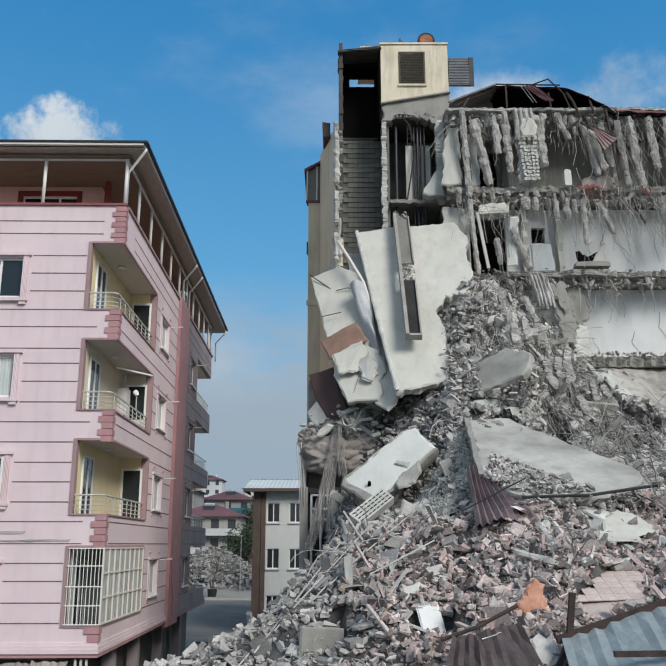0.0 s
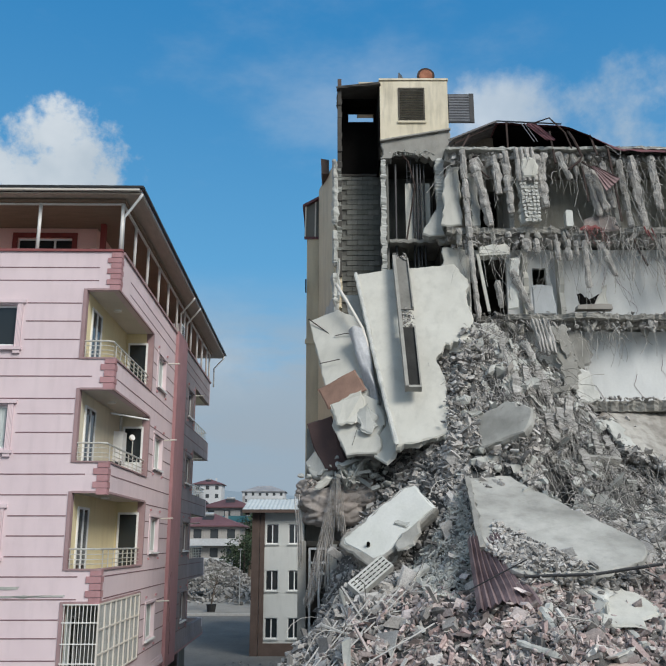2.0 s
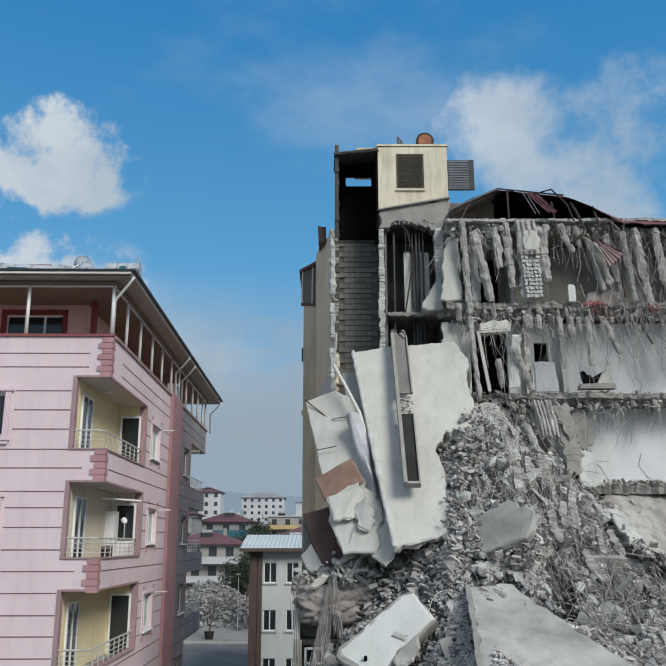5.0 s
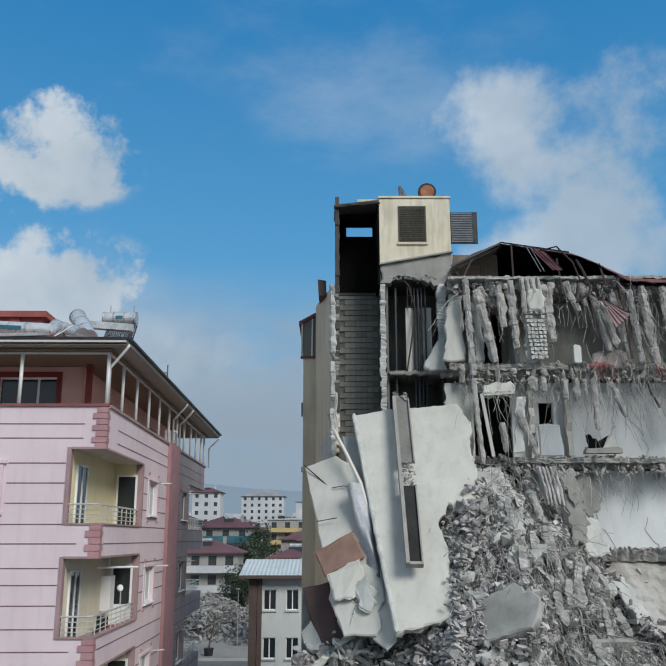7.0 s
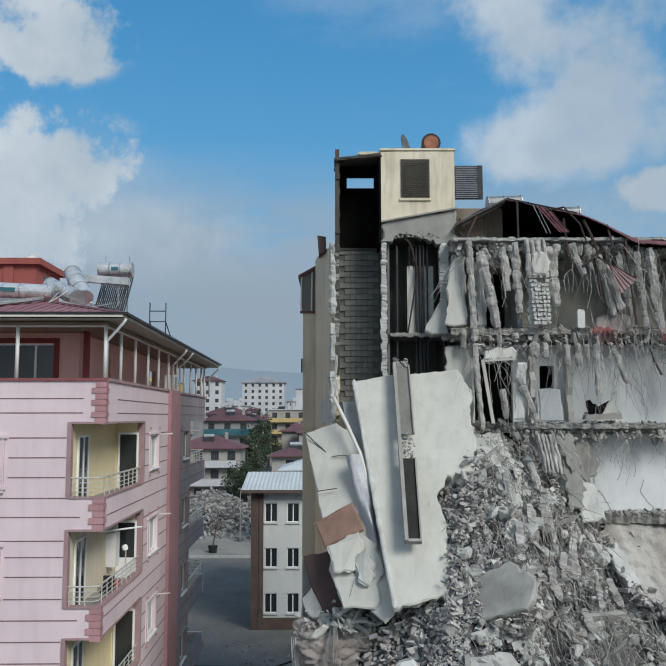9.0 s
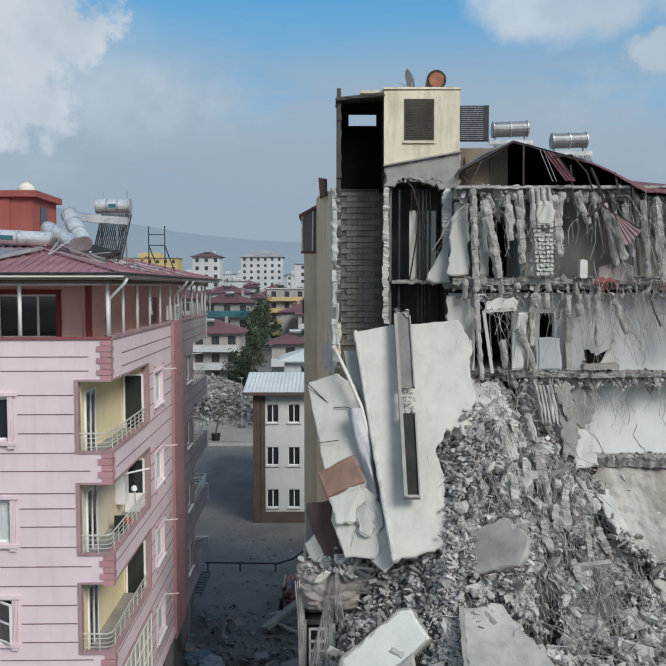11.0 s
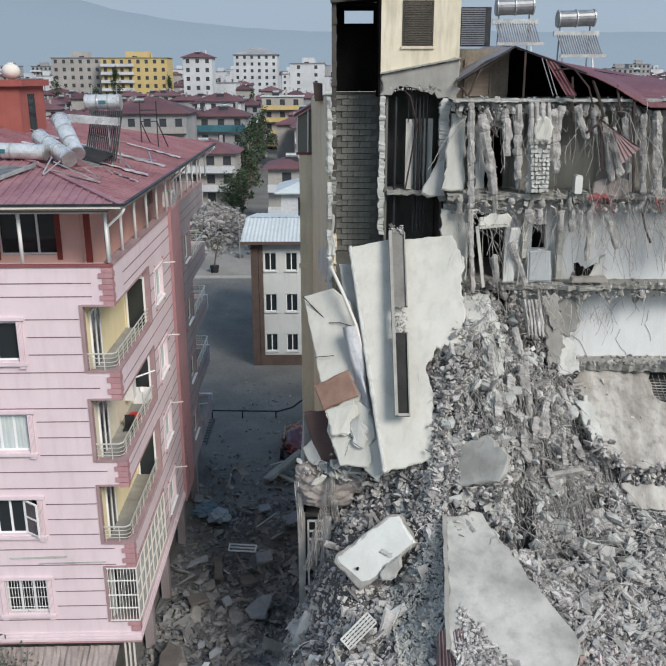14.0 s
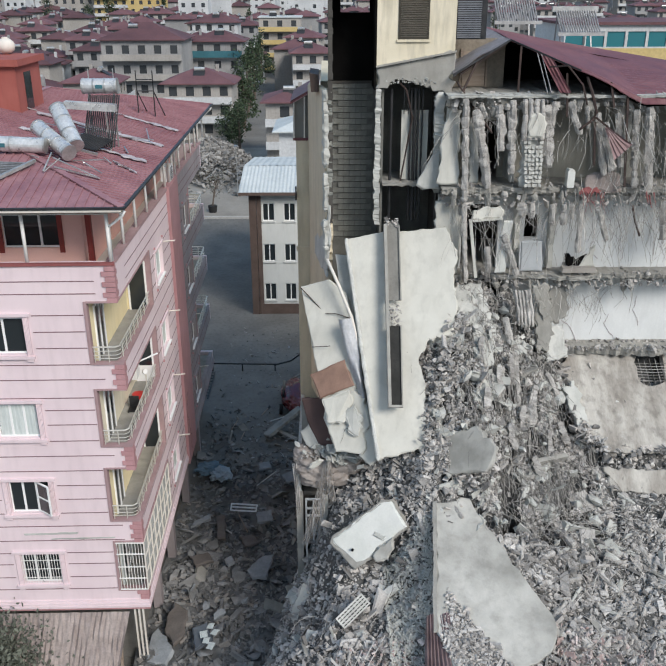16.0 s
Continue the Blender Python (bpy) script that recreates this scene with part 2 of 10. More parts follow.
DULL_ZINC = material("dull_zinc", (0.20, 0.205, 0.21), (0.34, 0.345, 0.35), 2.0, 20, 0.45, 0.1, metal=0.6)
DUSTY = material("dusty_concrete", (0.36, 0.365, 0.34), (0.53, 0.53, 0.495), 0.9, 40, 0.97, 0.3, island=0.12, grime=0.2, speck=0.08)
PLASTER = material("pale_plaster", (0.50, 0.49, 0.44), (0.585, 0.575, 0.52), 0.9, 45, 0.9, 0.12, grime=0.2, speck=0.05)
PLASTER_DIRTY = material("stained_plaster", (0.44, 0.44, 0.41), (0.60, 0.60, 0.565), 0.9, 14, 0.93, 0.35, grime=0.45, speck=0.08)
GREAT_SLAB = material("great_slab_concrete", (0.25, 0.246, 0.224), (0.56, 0.55, 0.51), 0.42, 30, 0.95, 0.15, grime=0.25, speck=0.06)
WHITE_COAT = material("white_coating", (0.602, 0.611, 0.568), (0.688, 0.688, 0.654), 1, 16, 0.8, 0.15, grime=0.10, speck=0.04)
RIB = material("torn_rib_concrete", (0.30, 0.287, 0.268), (0.54, 0.52, 0.49), 3.5, 60, 0.97, 0.8, grime=0.45, speck=0.3)
WHITE_WALL = material("white_render", (0.62, 0.635, 0.63), (0.72, 0.735, 0.73), 0.6, 14, 0.9, 0.15, grime=0.12, speck=0.04)
# Near-black: the dark of voids, holes and undersides put into the colour.
NEAR_BLACK = material("near_black", (0.004, 0.004, 0.004), (0.010, 0.0095, 0.009), 1.2, 20, 1.0, 0.2, spec=0.05)
# Wall colour that already holds the gloom of unlit rooms and recesses.
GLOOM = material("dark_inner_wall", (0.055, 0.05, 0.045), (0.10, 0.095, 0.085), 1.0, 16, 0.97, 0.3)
BLOCK = material("grey_concrete_block", (0.18, 0.184, 0.165), (0.27, 0.272, 0.247), 1.2, 40, 0.95, 0.5, each=0.14, grime=0.4)
MORTAR = material("mortar", (0.135, 0.135, 0.122), (0.185, 0.185, 0.17), 4, 40, 0.97, 0.4)
RUBBLE = material("rubble", (0.283, 0.272, 0.26), (0.49, 0.474, 0.452), 1.0, 26, 0.97, 0.6, island=0.6, tint=(0.27, 0.25, 0.23), speck=0.28)
RUBBLE_WARM = material("rubble_with_brick", (0.30, 0.25, 0.237), (0.56, 0.49, 0.465), 1.2, 26, 0.97, 0.5, island=0.72, tint=(0.22, 0.155, 0.145), speck=0.28)
# Heap bed darkened so that gaps between pieces look shaded.
SHADED_GRIT = material("gap_shade_grit", (0.055, 0.055, 0.053), (0.125, 0.124, 0.12), 2.0, 28, 0.98, 1.0, speck=0.45)
# Darker copy of the rubble, with the alley's shade in its colour.
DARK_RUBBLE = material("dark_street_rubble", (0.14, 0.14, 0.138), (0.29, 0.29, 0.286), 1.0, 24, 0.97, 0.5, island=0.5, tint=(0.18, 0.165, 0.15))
ASPHALT = material("worn_asphalt", (0.125, 0.12, 0.111), (0.185, 0.18, 0.167), 0.35, 22, 0.9, 0.3, grime=0.35)
EARTH = material("pale_earth", (0.20, 0.185, 0.165), (0.29, 0.275, 0.245), 0.25, 10, 0.97, 0.4)
TOWN_GROUND = material("town_ground", (0.10, 0.105, 0.10), (0.19, 0.18, 0.16), 0.05, 2.0, 0.97, 0.2)
KERB = material("kerb_stone", (0.33, 0.32, 0.30), (0.42, 0.41, 0.39), 2, 20, 0.95, 0.3)
BROWN_BOARD = material("brown_board", (0.20, 0.125, 0.095), (0.30, 0.19, 0.145), 1.6, 14, 0.8, 0.15, grime=0.2, speck=0.04)
MAROON_PANEL = material("maroon_panel", (0.075, 0.047, 0.044), (0.113, 0.074, 0.068), 1.0, 14, 0.8, 0.15, speck=0.04)
CLOTH = material("dusty_cloth", (0.42, 0.41, 0.39), (0.58, 0.57, 0.545), 1.2, 20, 0.97, 0.3)
GAUZE = gauzy(material("gauze_curtain", (0.40, 0.38, 0.36), (0.55, 0.53, 0.505), 1.2, 20, 0.97, 0.2), 0.15, 0.85)
SCREEN = gauzy(material("balcony_screen", (0.56, 0.58, 0.56), (0.68, 0.69, 0.67), 1.2, 20, 0.6, 0.05), 0.35, 0.85)
TARP = material("brown_fabric", (0.25, 0.22, 0.20), (0.40, 0.36, 0.33), 1.8, 16, 0.95, 0.35)
ORANGE = material("orange_fabric", (0.40, 0.165, 0.10), (0.56, 0.33, 0.24), 2.5, 16, 0.9, 0.25)
PINK_TILE = material("pink_ceramic_tile", (0.50, 0.41, 0.37), (0.58, 0.485, 0.445), 2, 20, 0.6, 0.1, each=0.08)
RED_TOY = material("red_plastic", (0.50, 0.03, 0.03), (0.60, 0.05, 0.04), 2, 20, 0.5, 0.05)
BROWN_CLAD = material("brown_cladding", (0.075, 0.052, 0.043), (0.115, 0.083, 0.07), 1.0, 16, 0.7, 0.15)
PALE_WALL = material("pale_grey_render", (0.50, 0.51, 0.49), (0.58, 0.59, 0.565), 0.4, 14, 0.9, 0.12, grime=0.10, speck=0.04)
BARK = material("bark", (0.07, 0.055, 0.045), (0.13, 0.105, 0.085), 4, 30, 0.97, 0.6)
LEAF = material("dark_leaves", (0.028, 0.045, 0.026), (0.06, 0.085, 0.045), 2.5, 20, 0.8, 0.1, island=0.4)
DRY_BUSH = material("dusty_bush_leaves", (0.075, 0.085, 0.065), (0.14, 0.15, 0.12), 2.5, 20, 0.9, 0.1, island=0.4)
CAR_RED = material("dark_red_car_paint", (0.10, 0.012, 0.015), (0.13, 0.02, 0.022), 1, 20, 0.25, 0.02, spec=0.5)
TYRE = material("tyre_rubber", (0.015, 0.015, 0.016), (0.028, 0.028, 0.028), 3, 30, 0.9, 0.2)
WOOD = material("weathered_wood", (0.24, 0.19, 0.15), (0.34, 0.28, 0.23), 2, 20, 0.9, 0.35, stretch=(1, 6, 6))
AWNING = material("weathered_corrugated_awning", (0.24, 0.20, 0.185), (0.36, 0.31, 0.285), 1.2, 16, 0.85, 0.25, grime=0.3)
RUST_ORANGE = material("orange_rust", (0.22, 0.085, 0.05), (0.40, 0.18, 0.11), 5, 30, 0.85, 0.4)
WALL_WHITE = material("far_white_wall", (0.44, 0.455, 0.465), (0.60, 0.61, 0.615), 0.15, 4, 0.9, 0.0, grime=0.12)
WALL_GREY = material("far_grey_wall", (0.25, 0.25, 0.25), (0.36, 0.355, 0.35), 0.15, 4, 0.9, 0.0, grime=0.2)
WALL_BEIGE = material("far_beige_wall", (0.30, 0.285, 0.265), (0.41, 0.385, 0.355), 0.15, 4, 0.9, 0.0, grime=0.2)
WALL_YELLOW = material("far_yellow_wall", (0.48, 0.36, 0.15), (0.56, 0.44, 0.21), 0.15, 4, 0.9, 0.0, grime=0.1)
ROOF_FAR = material("far_red_roof", (0.085, 0.042, 0.046), (0.15, 0.075, 0.08), 0.2, 4, 0.7, 0.0, each=0.3)
ROOF_GREY = material("far_grey_roof", (0.17, 0.17, 0.18), (0.27, 0.27, 0.275), 0.2, 4, 0.7, 0.0, each=0.25)
TEAL = material("teal_parapet", (0.03, 0.11, 0.14), (0.05, 0.15, 0.18), 0.5, 6, 0.7, 0.0)
WINDOW_FAR = glass("far_window", (0.045, 0.05, 0.055), 0.25)


# ---- mesh helpers ----
class Geo:
    """Gathers faces for one mesh."""

    def __init__(self):
        self.v, self.f = [], []

    def add(self, verts, faces):
        n = len(self.v)
        self.v.extend(tuple(p) for p in verts)
        self.f.extend(tuple(n + i for i in f) for f in faces)
        return self

    def box(self, x0, x1, y0, y1, z0, z1):
        return self.add([(x, y, z) for z in (z0, z1) for y in (y0, y1) for x in (x0, x1)],
                        [(0, 2, 3, 1), (4, 5, 7, 6), (0, 1, 5, 4), (2, 6, 7, 3), (0, 4, 6, 2), (1, 3, 7, 5)])

    def beam(self, p, q, w, h, up=(0, 0, 1)):
        p, q = Vector(p), Vector(q)
        d = (q - p).normalized()
        s = d.cross(Vector(up))
        s = s.normalized() if s.length > 1e-4 else Vector((1, 0, 0))
        u = s.cross(d)
        c = [e + s * (a * w / 2) + u * (b * h / 2) for e in (p, q) for a, b in ((-1, -1), (1, -1), (1, 1), (-1, 1))]
        return self.add(c, [(3, 2, 1, 0), (4, 5, 6, 7), (0, 1, 5, 4), (1, 2, 6, 5), (2, 3, 7, 6), (3, 0, 4, 7)])

    def tube(self, pts, r, n=6, taper=1.0):
        pts = [Vector(p) for p in pts]
        rings = []
        for i, p in enumerate(pts):
            d = (pts[min(i + 1, len(pts) - 1)] - pts[max(i - 1, 0)]).normalized()
            s = d.cross(Vector((0.31, 0.2, 0.93)))
            s = s.normalized() if s.length > 1e-3 else Vector((1, 0, 0))
            u = s.cross(d)
            k = r * (1 + (taper - 1) * i / max(len(pts) - 1, 1))
            rings.append([p + (s * math.cos(a) + u * math.sin(a)) * k for a in (2 * math.pi * j / n for j in range(n))])
        faces = [(i * n + j, i * n + (j + 1) % n, (i + 1) * n + (j + 1) % n, (i + 1) * n + j) for i in range(len(pts) - 1) for j in range(n)]
        faces += [tuple(range(n - 1, -1, -1)), tuple((len(pts) - 1) * n + j for j in range(n))]
        return self.add([p for ring in rings for p in ring], faces)

    def prism(self, poly, push):
        """A flat polygon given thickness by the vector push."""
        poly, push, n = [Vector(p) for p in poly], Vector(push), len(poly)
        return self.add(poly + [p + push for p in poly], [tuple(range(n)), tuple(range(2 * n - 1, n - 1, -1))] + [(i, i + n, (i + 1) % n + n, (i + 1) % n) for i in range(n)])

    def ob(self, name, mat, parent=None, label="", smooth=False):
        me = bpy.data.meshes.new(name)
        me.from_pydata(self.v, [], self.f)
        bm = bmesh.new()
        bm.from_mesh(me)
        bmesh.ops.recalc_face_normals(bm, faces=bm.faces)
        bm.to_mesh(me)
        bm.free()
        me.polygons.foreach_set("use_smooth", [smooth] * len(me.polygons))
        me.materials.append(mat)
        o = new(name, me)
        if parent:
            o.parent = parent
        if label:
            o["label"] = label
        return o


def thing(name, label, category, group="", kind=""):
    return tagged(new(name), label, category, group, kind)


def turned(v, centres, rng, tilt):
    """Turn each set of corners at random and set it down at its centre."""
    n = len(v)
    a, b, c = rng.uniform(0, 2 * np.pi, n), rng.normal(0, tilt, n), rng.normal(0, tilt, n)
    o, l = np.zeros(n), np.ones(n)
    rz = np.stack([np.stack([np.cos(a), -np.sin(a), o], 1), np.stack([np.sin(a), np.cos(a), o], 1), np.stack([o, o, l], 1)], 1)
    rx = np.stack([np.stack([l, o, o], 1), np.stack([o, np.cos(b), -np.sin(b)], 1), np.stack([o, np.sin(b), np.cos(b)], 1)], 1)
    ry = np.stack([np.stack([np.cos(c), o, np.sin(c)], 1), np.stack([o, l, o], 1), np.stack([-np.sin(c), o, np.cos(c)], 1)], 1)
    return np.einsum("nij,njk,nkl,nml->nmi", rz, rx, ry, v) + np.asarray(centres)[:, None, :]


PHI = (1 + 5 ** 0.5) / 2
ICO_V = np.array([(-1, PHI, 0), (1, PHI, 0), (-1, -PHI, 0), (1, -PHI, 0), (0, -1, PHI), (0, 1, PHI), (0, -1, -PHI), (0, 1, -PHI), (PHI, 0, -1), (PHI, 0, 1), (-PHI, 0, -1), (-PHI, 0, 1)]) / (1 + PHI ** 2) ** 0.5
ICO_F = np.array([(0, 11, 5), (0, 5, 1), (0, 1, 7), (0, 7, 10), (0, 10, 11), (1, 5, 9), (5, 11, 4), (11, 10, 2), (10, 7, 6), (7, 1, 8), (3, 9, 4), (3, 4, 2), (3, 2, 6), (3, 6, 8), (3, 8, 9), (4, 9, 5), (2, 4, 11), (6, 2, 10), (8, 6, 7), (9, 8, 1)])
BOX_F = np.array([(0, 2, 3, 1), (4, 5, 7, 6), (0, 1, 5, 4), (2, 6, 7, 3), (0, 4, 6, 2), (1, 3, 7, 5)])


def chunk_mesh(name, centres, sizes, mat, seed, flat=0.6, shards=0.5, tilt=0.55):
    """Many broken pieces in one mesh: lumps with flat fracture faces, and thin or long shards."""
    rng = np.random.default_rng(seed)
    centres, sizes = np.asarray(centres, float), np.asarray(sizes, float)
    n = len(centres)
    is_shard = rng.uniform(0, 1, n) < shards
    cs, ss = centres[~is_shard], sizes[~is_shard]
    m = len(cs)
    v = ICO_V[None] * rng.uniform(0.8, 1.1, (m, 12, 1))
    for _ in range(4):
        d = rng.normal(0, 1, (m, 3))
        d /= np.linalg.norm(d, axis=1)[:, None]
        over = np.maximum(0, np.einsum("nik,nk->ni", v, d) - rng.uniform(0.3, 0.7, (m, 1)))
        v = v - over[:, :, None] * d[:, None, :]
    v = v * (ss[:, None] * np.stack([rng.uniform(0.7, 1.4, m), rng.uniform(0.6, 1.1, m), rng.uniform(0.4, 1.1, m) * flat + 0.12], 1))[:, None, :] / 2
    lumps = turned(v, cs, rng, tilt)
    cs, ss = centres[is_shard], sizes[is_shard]
    k = len(cs)
    corner = np.array([(x, y, z) for z in (-1, 1) for y in (-1, 1) for x in (-1, 1)], float)
    v = corner[None] * (1 + rng.uniform(-0.42, 0.12, (k, 8, 3)))
    longer = np.where(rng.uniform(0, 1, k) < 0.25, rng.uniform(1.4, 2.6, k), rng.uniform(0.7, 1.4, k))
    v = v * (ss[:, None] * np.stack([longer, rng.uniform(0.3, 1.0, k), rng.uniform(0.12, 0.6, k) * flat + 0.04], 1))[:, None, :] / 2
    plates = turned(v, cs, rng, tilt * 1.2)
    f1 = (ICO_F[None] + 12 * np.arange(m)[:, None, None]).reshape(-1)
    f2 = (BOX_F[None] + 8 * np.arange(k)[:, None, None]).reshape(-1) + 12 * m
    f = np.concatenate([f1, f2]).astype(np.int32)
    starts = np.concatenate([np.arange(0, 60 * m, 3), 60 * m + np.arange(0, 24 * k, 4)]).astype(np.int32)
    me = bpy.data.meshes.new(name)
    me.vertices.add(12 * m + 8 * k)
    me.vertices.foreach_set("co", np.concatenate([lumps.reshape(-1), plates.reshape(-1)]))
    me.loops.add(len(f))
    me.loops.foreach_set("vertex_index", f)
    me.polygons.add(len(starts))
    me.polygons.foreach_set("loop_start", starts)
    me.update(calc_edges=True)
    me.polygons.foreach_set("use_smooth", np.zeros(len(starts), dtype=bool))
    me.materials.append(mat)
    return new(name, me)


def rough_plate(outline, thick, seed, step=0.22, wobble=0.05, straight=()):
    """A broken slab: its corners in order, given thickness along its normal, with ragged edges. Returns a Geo."""
    rng = random.Random(seed)
    pts = [Vector(p) for p in outline]
    mid = sum(pts, Vector()) / len(pts)
    nrm = Vector()
    for i in range(len(pts)):
        nrm += (pts[i] - mid).cross(pts[(i + 1) % len(pts)] - mid)
    nrm.normalize()
    if nrm.dot(Vector((0, -1, 0.6))) < 0:
        nrm = -nrm
    rim = []
    for i, p in enumerate(pts):
        q = pts[(i + 1) % len(pts)]
        n = max(1, int((q - p).length / step))
        along = (q - p).normalized()
        side = along.cross(nrm)
        for k in range(n):
            w = 0 if k == 0 else rng.gauss(0, wobble if i not in straight else 0.008)
            rim.append(p.lerp(q, k / n) + side * w + along * rng.gauss(0, wobble * 0.5))
    g, n = Geo(), len(rim)
    chips = [rng.uniform(0, 0.03) for _ in rim]
    top_in = [p + (mid - p).normalized() * (0.03 + c) for p, c in zip(rim, chips)]
    top_low = [p - nrm * (0.015 + c) for p, c in zip(rim, chips)]
    back = [p - nrm * thick + (mid - p).normalized() * rng.uniform(-0.04, 0.08) for p in rim]
    waist = [p - nrm * thick * rng.uniform(0.4, 0.6) + (mid - p).normalized() * rng.uniform(-0.05, 0.05) for p in rim]
    g.add(top_in + top_low + waist + back, [tuple(range(n))] + [(a * n + i, a * n + (i + 1) % n, (a + 1) * n + (i + 1) % n, (a + 1) * n + i) for a in range(3) for i in range(n)] + [tuple(3 * n + i for i in range(n - 1, -1, -1))])
    return g


def slab_thing(name, outline, thick, mat, seed, label, category="slab", wobble=0.05, step=0.22, straight=()):
    t = rough_plate(outline, thick, seed, step, wobble, straight).ob(name, mat)
    return tagged(t, label, category, "fallen slabs")


def leaf_mesh(name, centres, size, mat, seed, parent=None):
    """Many small leaves or leaf sprays, turned at random, in one mesh."""
    rng = np.random.default_rng(seed)
    n = len(centres)
    a = rng.normal(0, 1, (n, 3))
    a /= np.linalg.norm(a, axis=1)[:, None]
    b = np.cross(a, rng.normal(0, 1, (n, 3)))
    b /= np.linalg.norm(b, axis=1)[:, None]
    s = size * rng.uniform(0.6, 1.4, n)[:, None]
    c = np.asarray(centres)
    v = np.stack([c - a * s, c - b * s * 0.5, c + a * s, c + b * s * 0.5], 1)
    g = Geo()
    g.v = [tuple(q) for q in v.reshape(-1, 3)]
    g.f = [(4 * i, 4 * i + 1, 4 * i + 2, 4 * i + 3) for i in range(n)]
    return g.ob(name, mat, parent)


def block_stack(rng, path, wide, deep, jitter=0.02):
    """A row of broken blocks as one body: four-sided rings along the path that step in and out."""
    fine = []
    path = [Vector(p) for p in path]
    for a, b in zip(path, path[1:]):
        k = max(1, int((b - a).length / 0.05))
        fine += [a.lerp(b, i / k) for i in range(k)]
    fine.append(path[-1])
    rings, left = [], 0
    for i, p in enumerate(fine):
        if left == 0:
            w, d, left = wide * rng.uniform(0.62, 0.9), deep * rng.uniform(0.75, 1.1), rng.randint(1, 5)
            off = Vector((rng.gauss(0, jitter), rng.gauss(0, jitter), 0))
        left -= 1
        dv = (fine[min(i + 1, len(fine) - 1)] - fine[max(i - 1, 0)]).normalized()
        s = dv.cross(Vector((0, 1, 0.05))).normalized()
        u = s.cross(dv)
        k = 0.5 if i in (0, len(fine) - 1) else 1.0
        rings.append([p + off + s * (math.cos(a) * w * 0.70 * k * rng.uniform(0.88, 1.06) + rng.gauss(0, jitter * 0.4)) + u * (math.sin(a) * d * 0.70 * k * rng.uniform(0.84, 1.08) + rng.gauss(0, jitter * 0.4)) + dv * rng.gauss(0, jitter * 0.8) for a in (0.785 + 1.571 * j for j in range(4))])
    g = Geo()
    m = len(rings)
    g.add([q for r in rings for q in r], [(4 * i + j, 4 * i + (j + 1) % 4, 4 * i + 4 + (j + 1) % 4, 4 * i + 4 + j) for i in range(m - 1) for j in range(4)] + [(3, 2, 1, 0), tuple(4 * m - 4 + j for j in range(4))])
    return g

# ---- ground, far hills ----
def land(x, y):
    """Height of the ground: level round the buildings, rising gently to the far town."""
    return 0.03 * max(0.0, min(y, 600.0) - 72.0)


g = Geo()
xs = [-3200, -900, -300, -120, -60, -30, -15, 0, 15, 30, 60, 120, 300, 900, 3200]
ys = [-900, -200, -60, -20, 0, 20, 40, 60, 72, 90, 130, 200, 300, 450, 600, 1000, 1800, 3600]
g.add([(x, y, land(x, y)) for y in ys for x in xs], [(j * len(xs) + i, j * len(xs) + i + 1, (j + 1) * len(xs) + i + 1, (j + 1) * len(xs) + i) for j in range(len(ys) - 1) for i in range(len(xs) - 1)])
tagged(g.ob("ground", TOWN_GROUND), "dusty grey ground of the town", "ground", kind="structure")


def sheet(name, x0, x1, y0, y1, lift, mat, label, n=10):
    g = Geo()
    pts = [(x0 + (x1 - x0) * i / n, y0 + (y1 - y0) * j / n) for j in range(n + 1) for i in range(n + 1)]
    g.add([(x, y, land(x, y) + lift) for x, y in pts], [(j * (n + 1) + i, j * (n + 1) + i + 1, (j + 1) * (n + 1) + i + 1, (j + 1) * (n + 1) + i) for j in range(n) for i in range(n)])
    return tagged(g.ob(name, mat), label, "road", kind="structure")


sheet("road", -26, 24, 8, 88.6, 0.02, ASPHALT, "worn grey asphalt of the side street, dusty")
sheet("pavement", -60, 40, 88.9, 125, 0.20, EARTH, "pale bare earth behind the kerb")
g = Geo()
for i in range(34):
    x = -26 + i * 1.5
    g.box(x, x + 1.47, 88.55, 88.9, land(0, 88.6) - 0.1, land(0, 88.9) + 0.24)
tagged(g.ob("kerb", KERB), "grey concrete kerb stones along the street end", "kerb", kind="structure")
sheet("far_street", -13.2, -9.0, 96, 330, 0.10, ASPHALT, "far asphalt street running between the houses", 4)

# far hills
def hill_range(name, y0, ridge, mat, label):
    g = Geo()
    n = 80
    for i in range(n + 1):
        a = -42 + 84 * i / n
        x = y0 * math.tan(radians(a))
        h = ridge(a) * (1 + 0.05 * noise.noise((a * 0.35, y0, 0)) + 0.03 * noise.noise((a * 1.3, y0, 3)))
        g.v += [(x, y0 - 500, 0), (x, y0 - 150, h * 0.55), (x, y0, h), (x, y0 + 250, 0)]
    g.f = [(4 * i + k, 4 * i + 4 + k, 4 * i + 5 + k, 4 * i + 1 + k) for i in range(n) for k in range(3)]
    return tagged(g.ob(name, mat, smooth=True), label, "mountain", kind="structure")


# Aerial haze is put in as a blue-grey glow of the hills.
HILL = bpy.data.materials.new("haze_glow_hills")
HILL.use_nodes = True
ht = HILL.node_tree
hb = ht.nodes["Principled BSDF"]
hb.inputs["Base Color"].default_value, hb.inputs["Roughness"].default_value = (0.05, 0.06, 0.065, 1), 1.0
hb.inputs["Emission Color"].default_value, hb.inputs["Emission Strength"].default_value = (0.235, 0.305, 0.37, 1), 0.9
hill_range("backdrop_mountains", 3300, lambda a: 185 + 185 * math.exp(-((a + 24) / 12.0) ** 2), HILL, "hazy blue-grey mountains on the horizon")

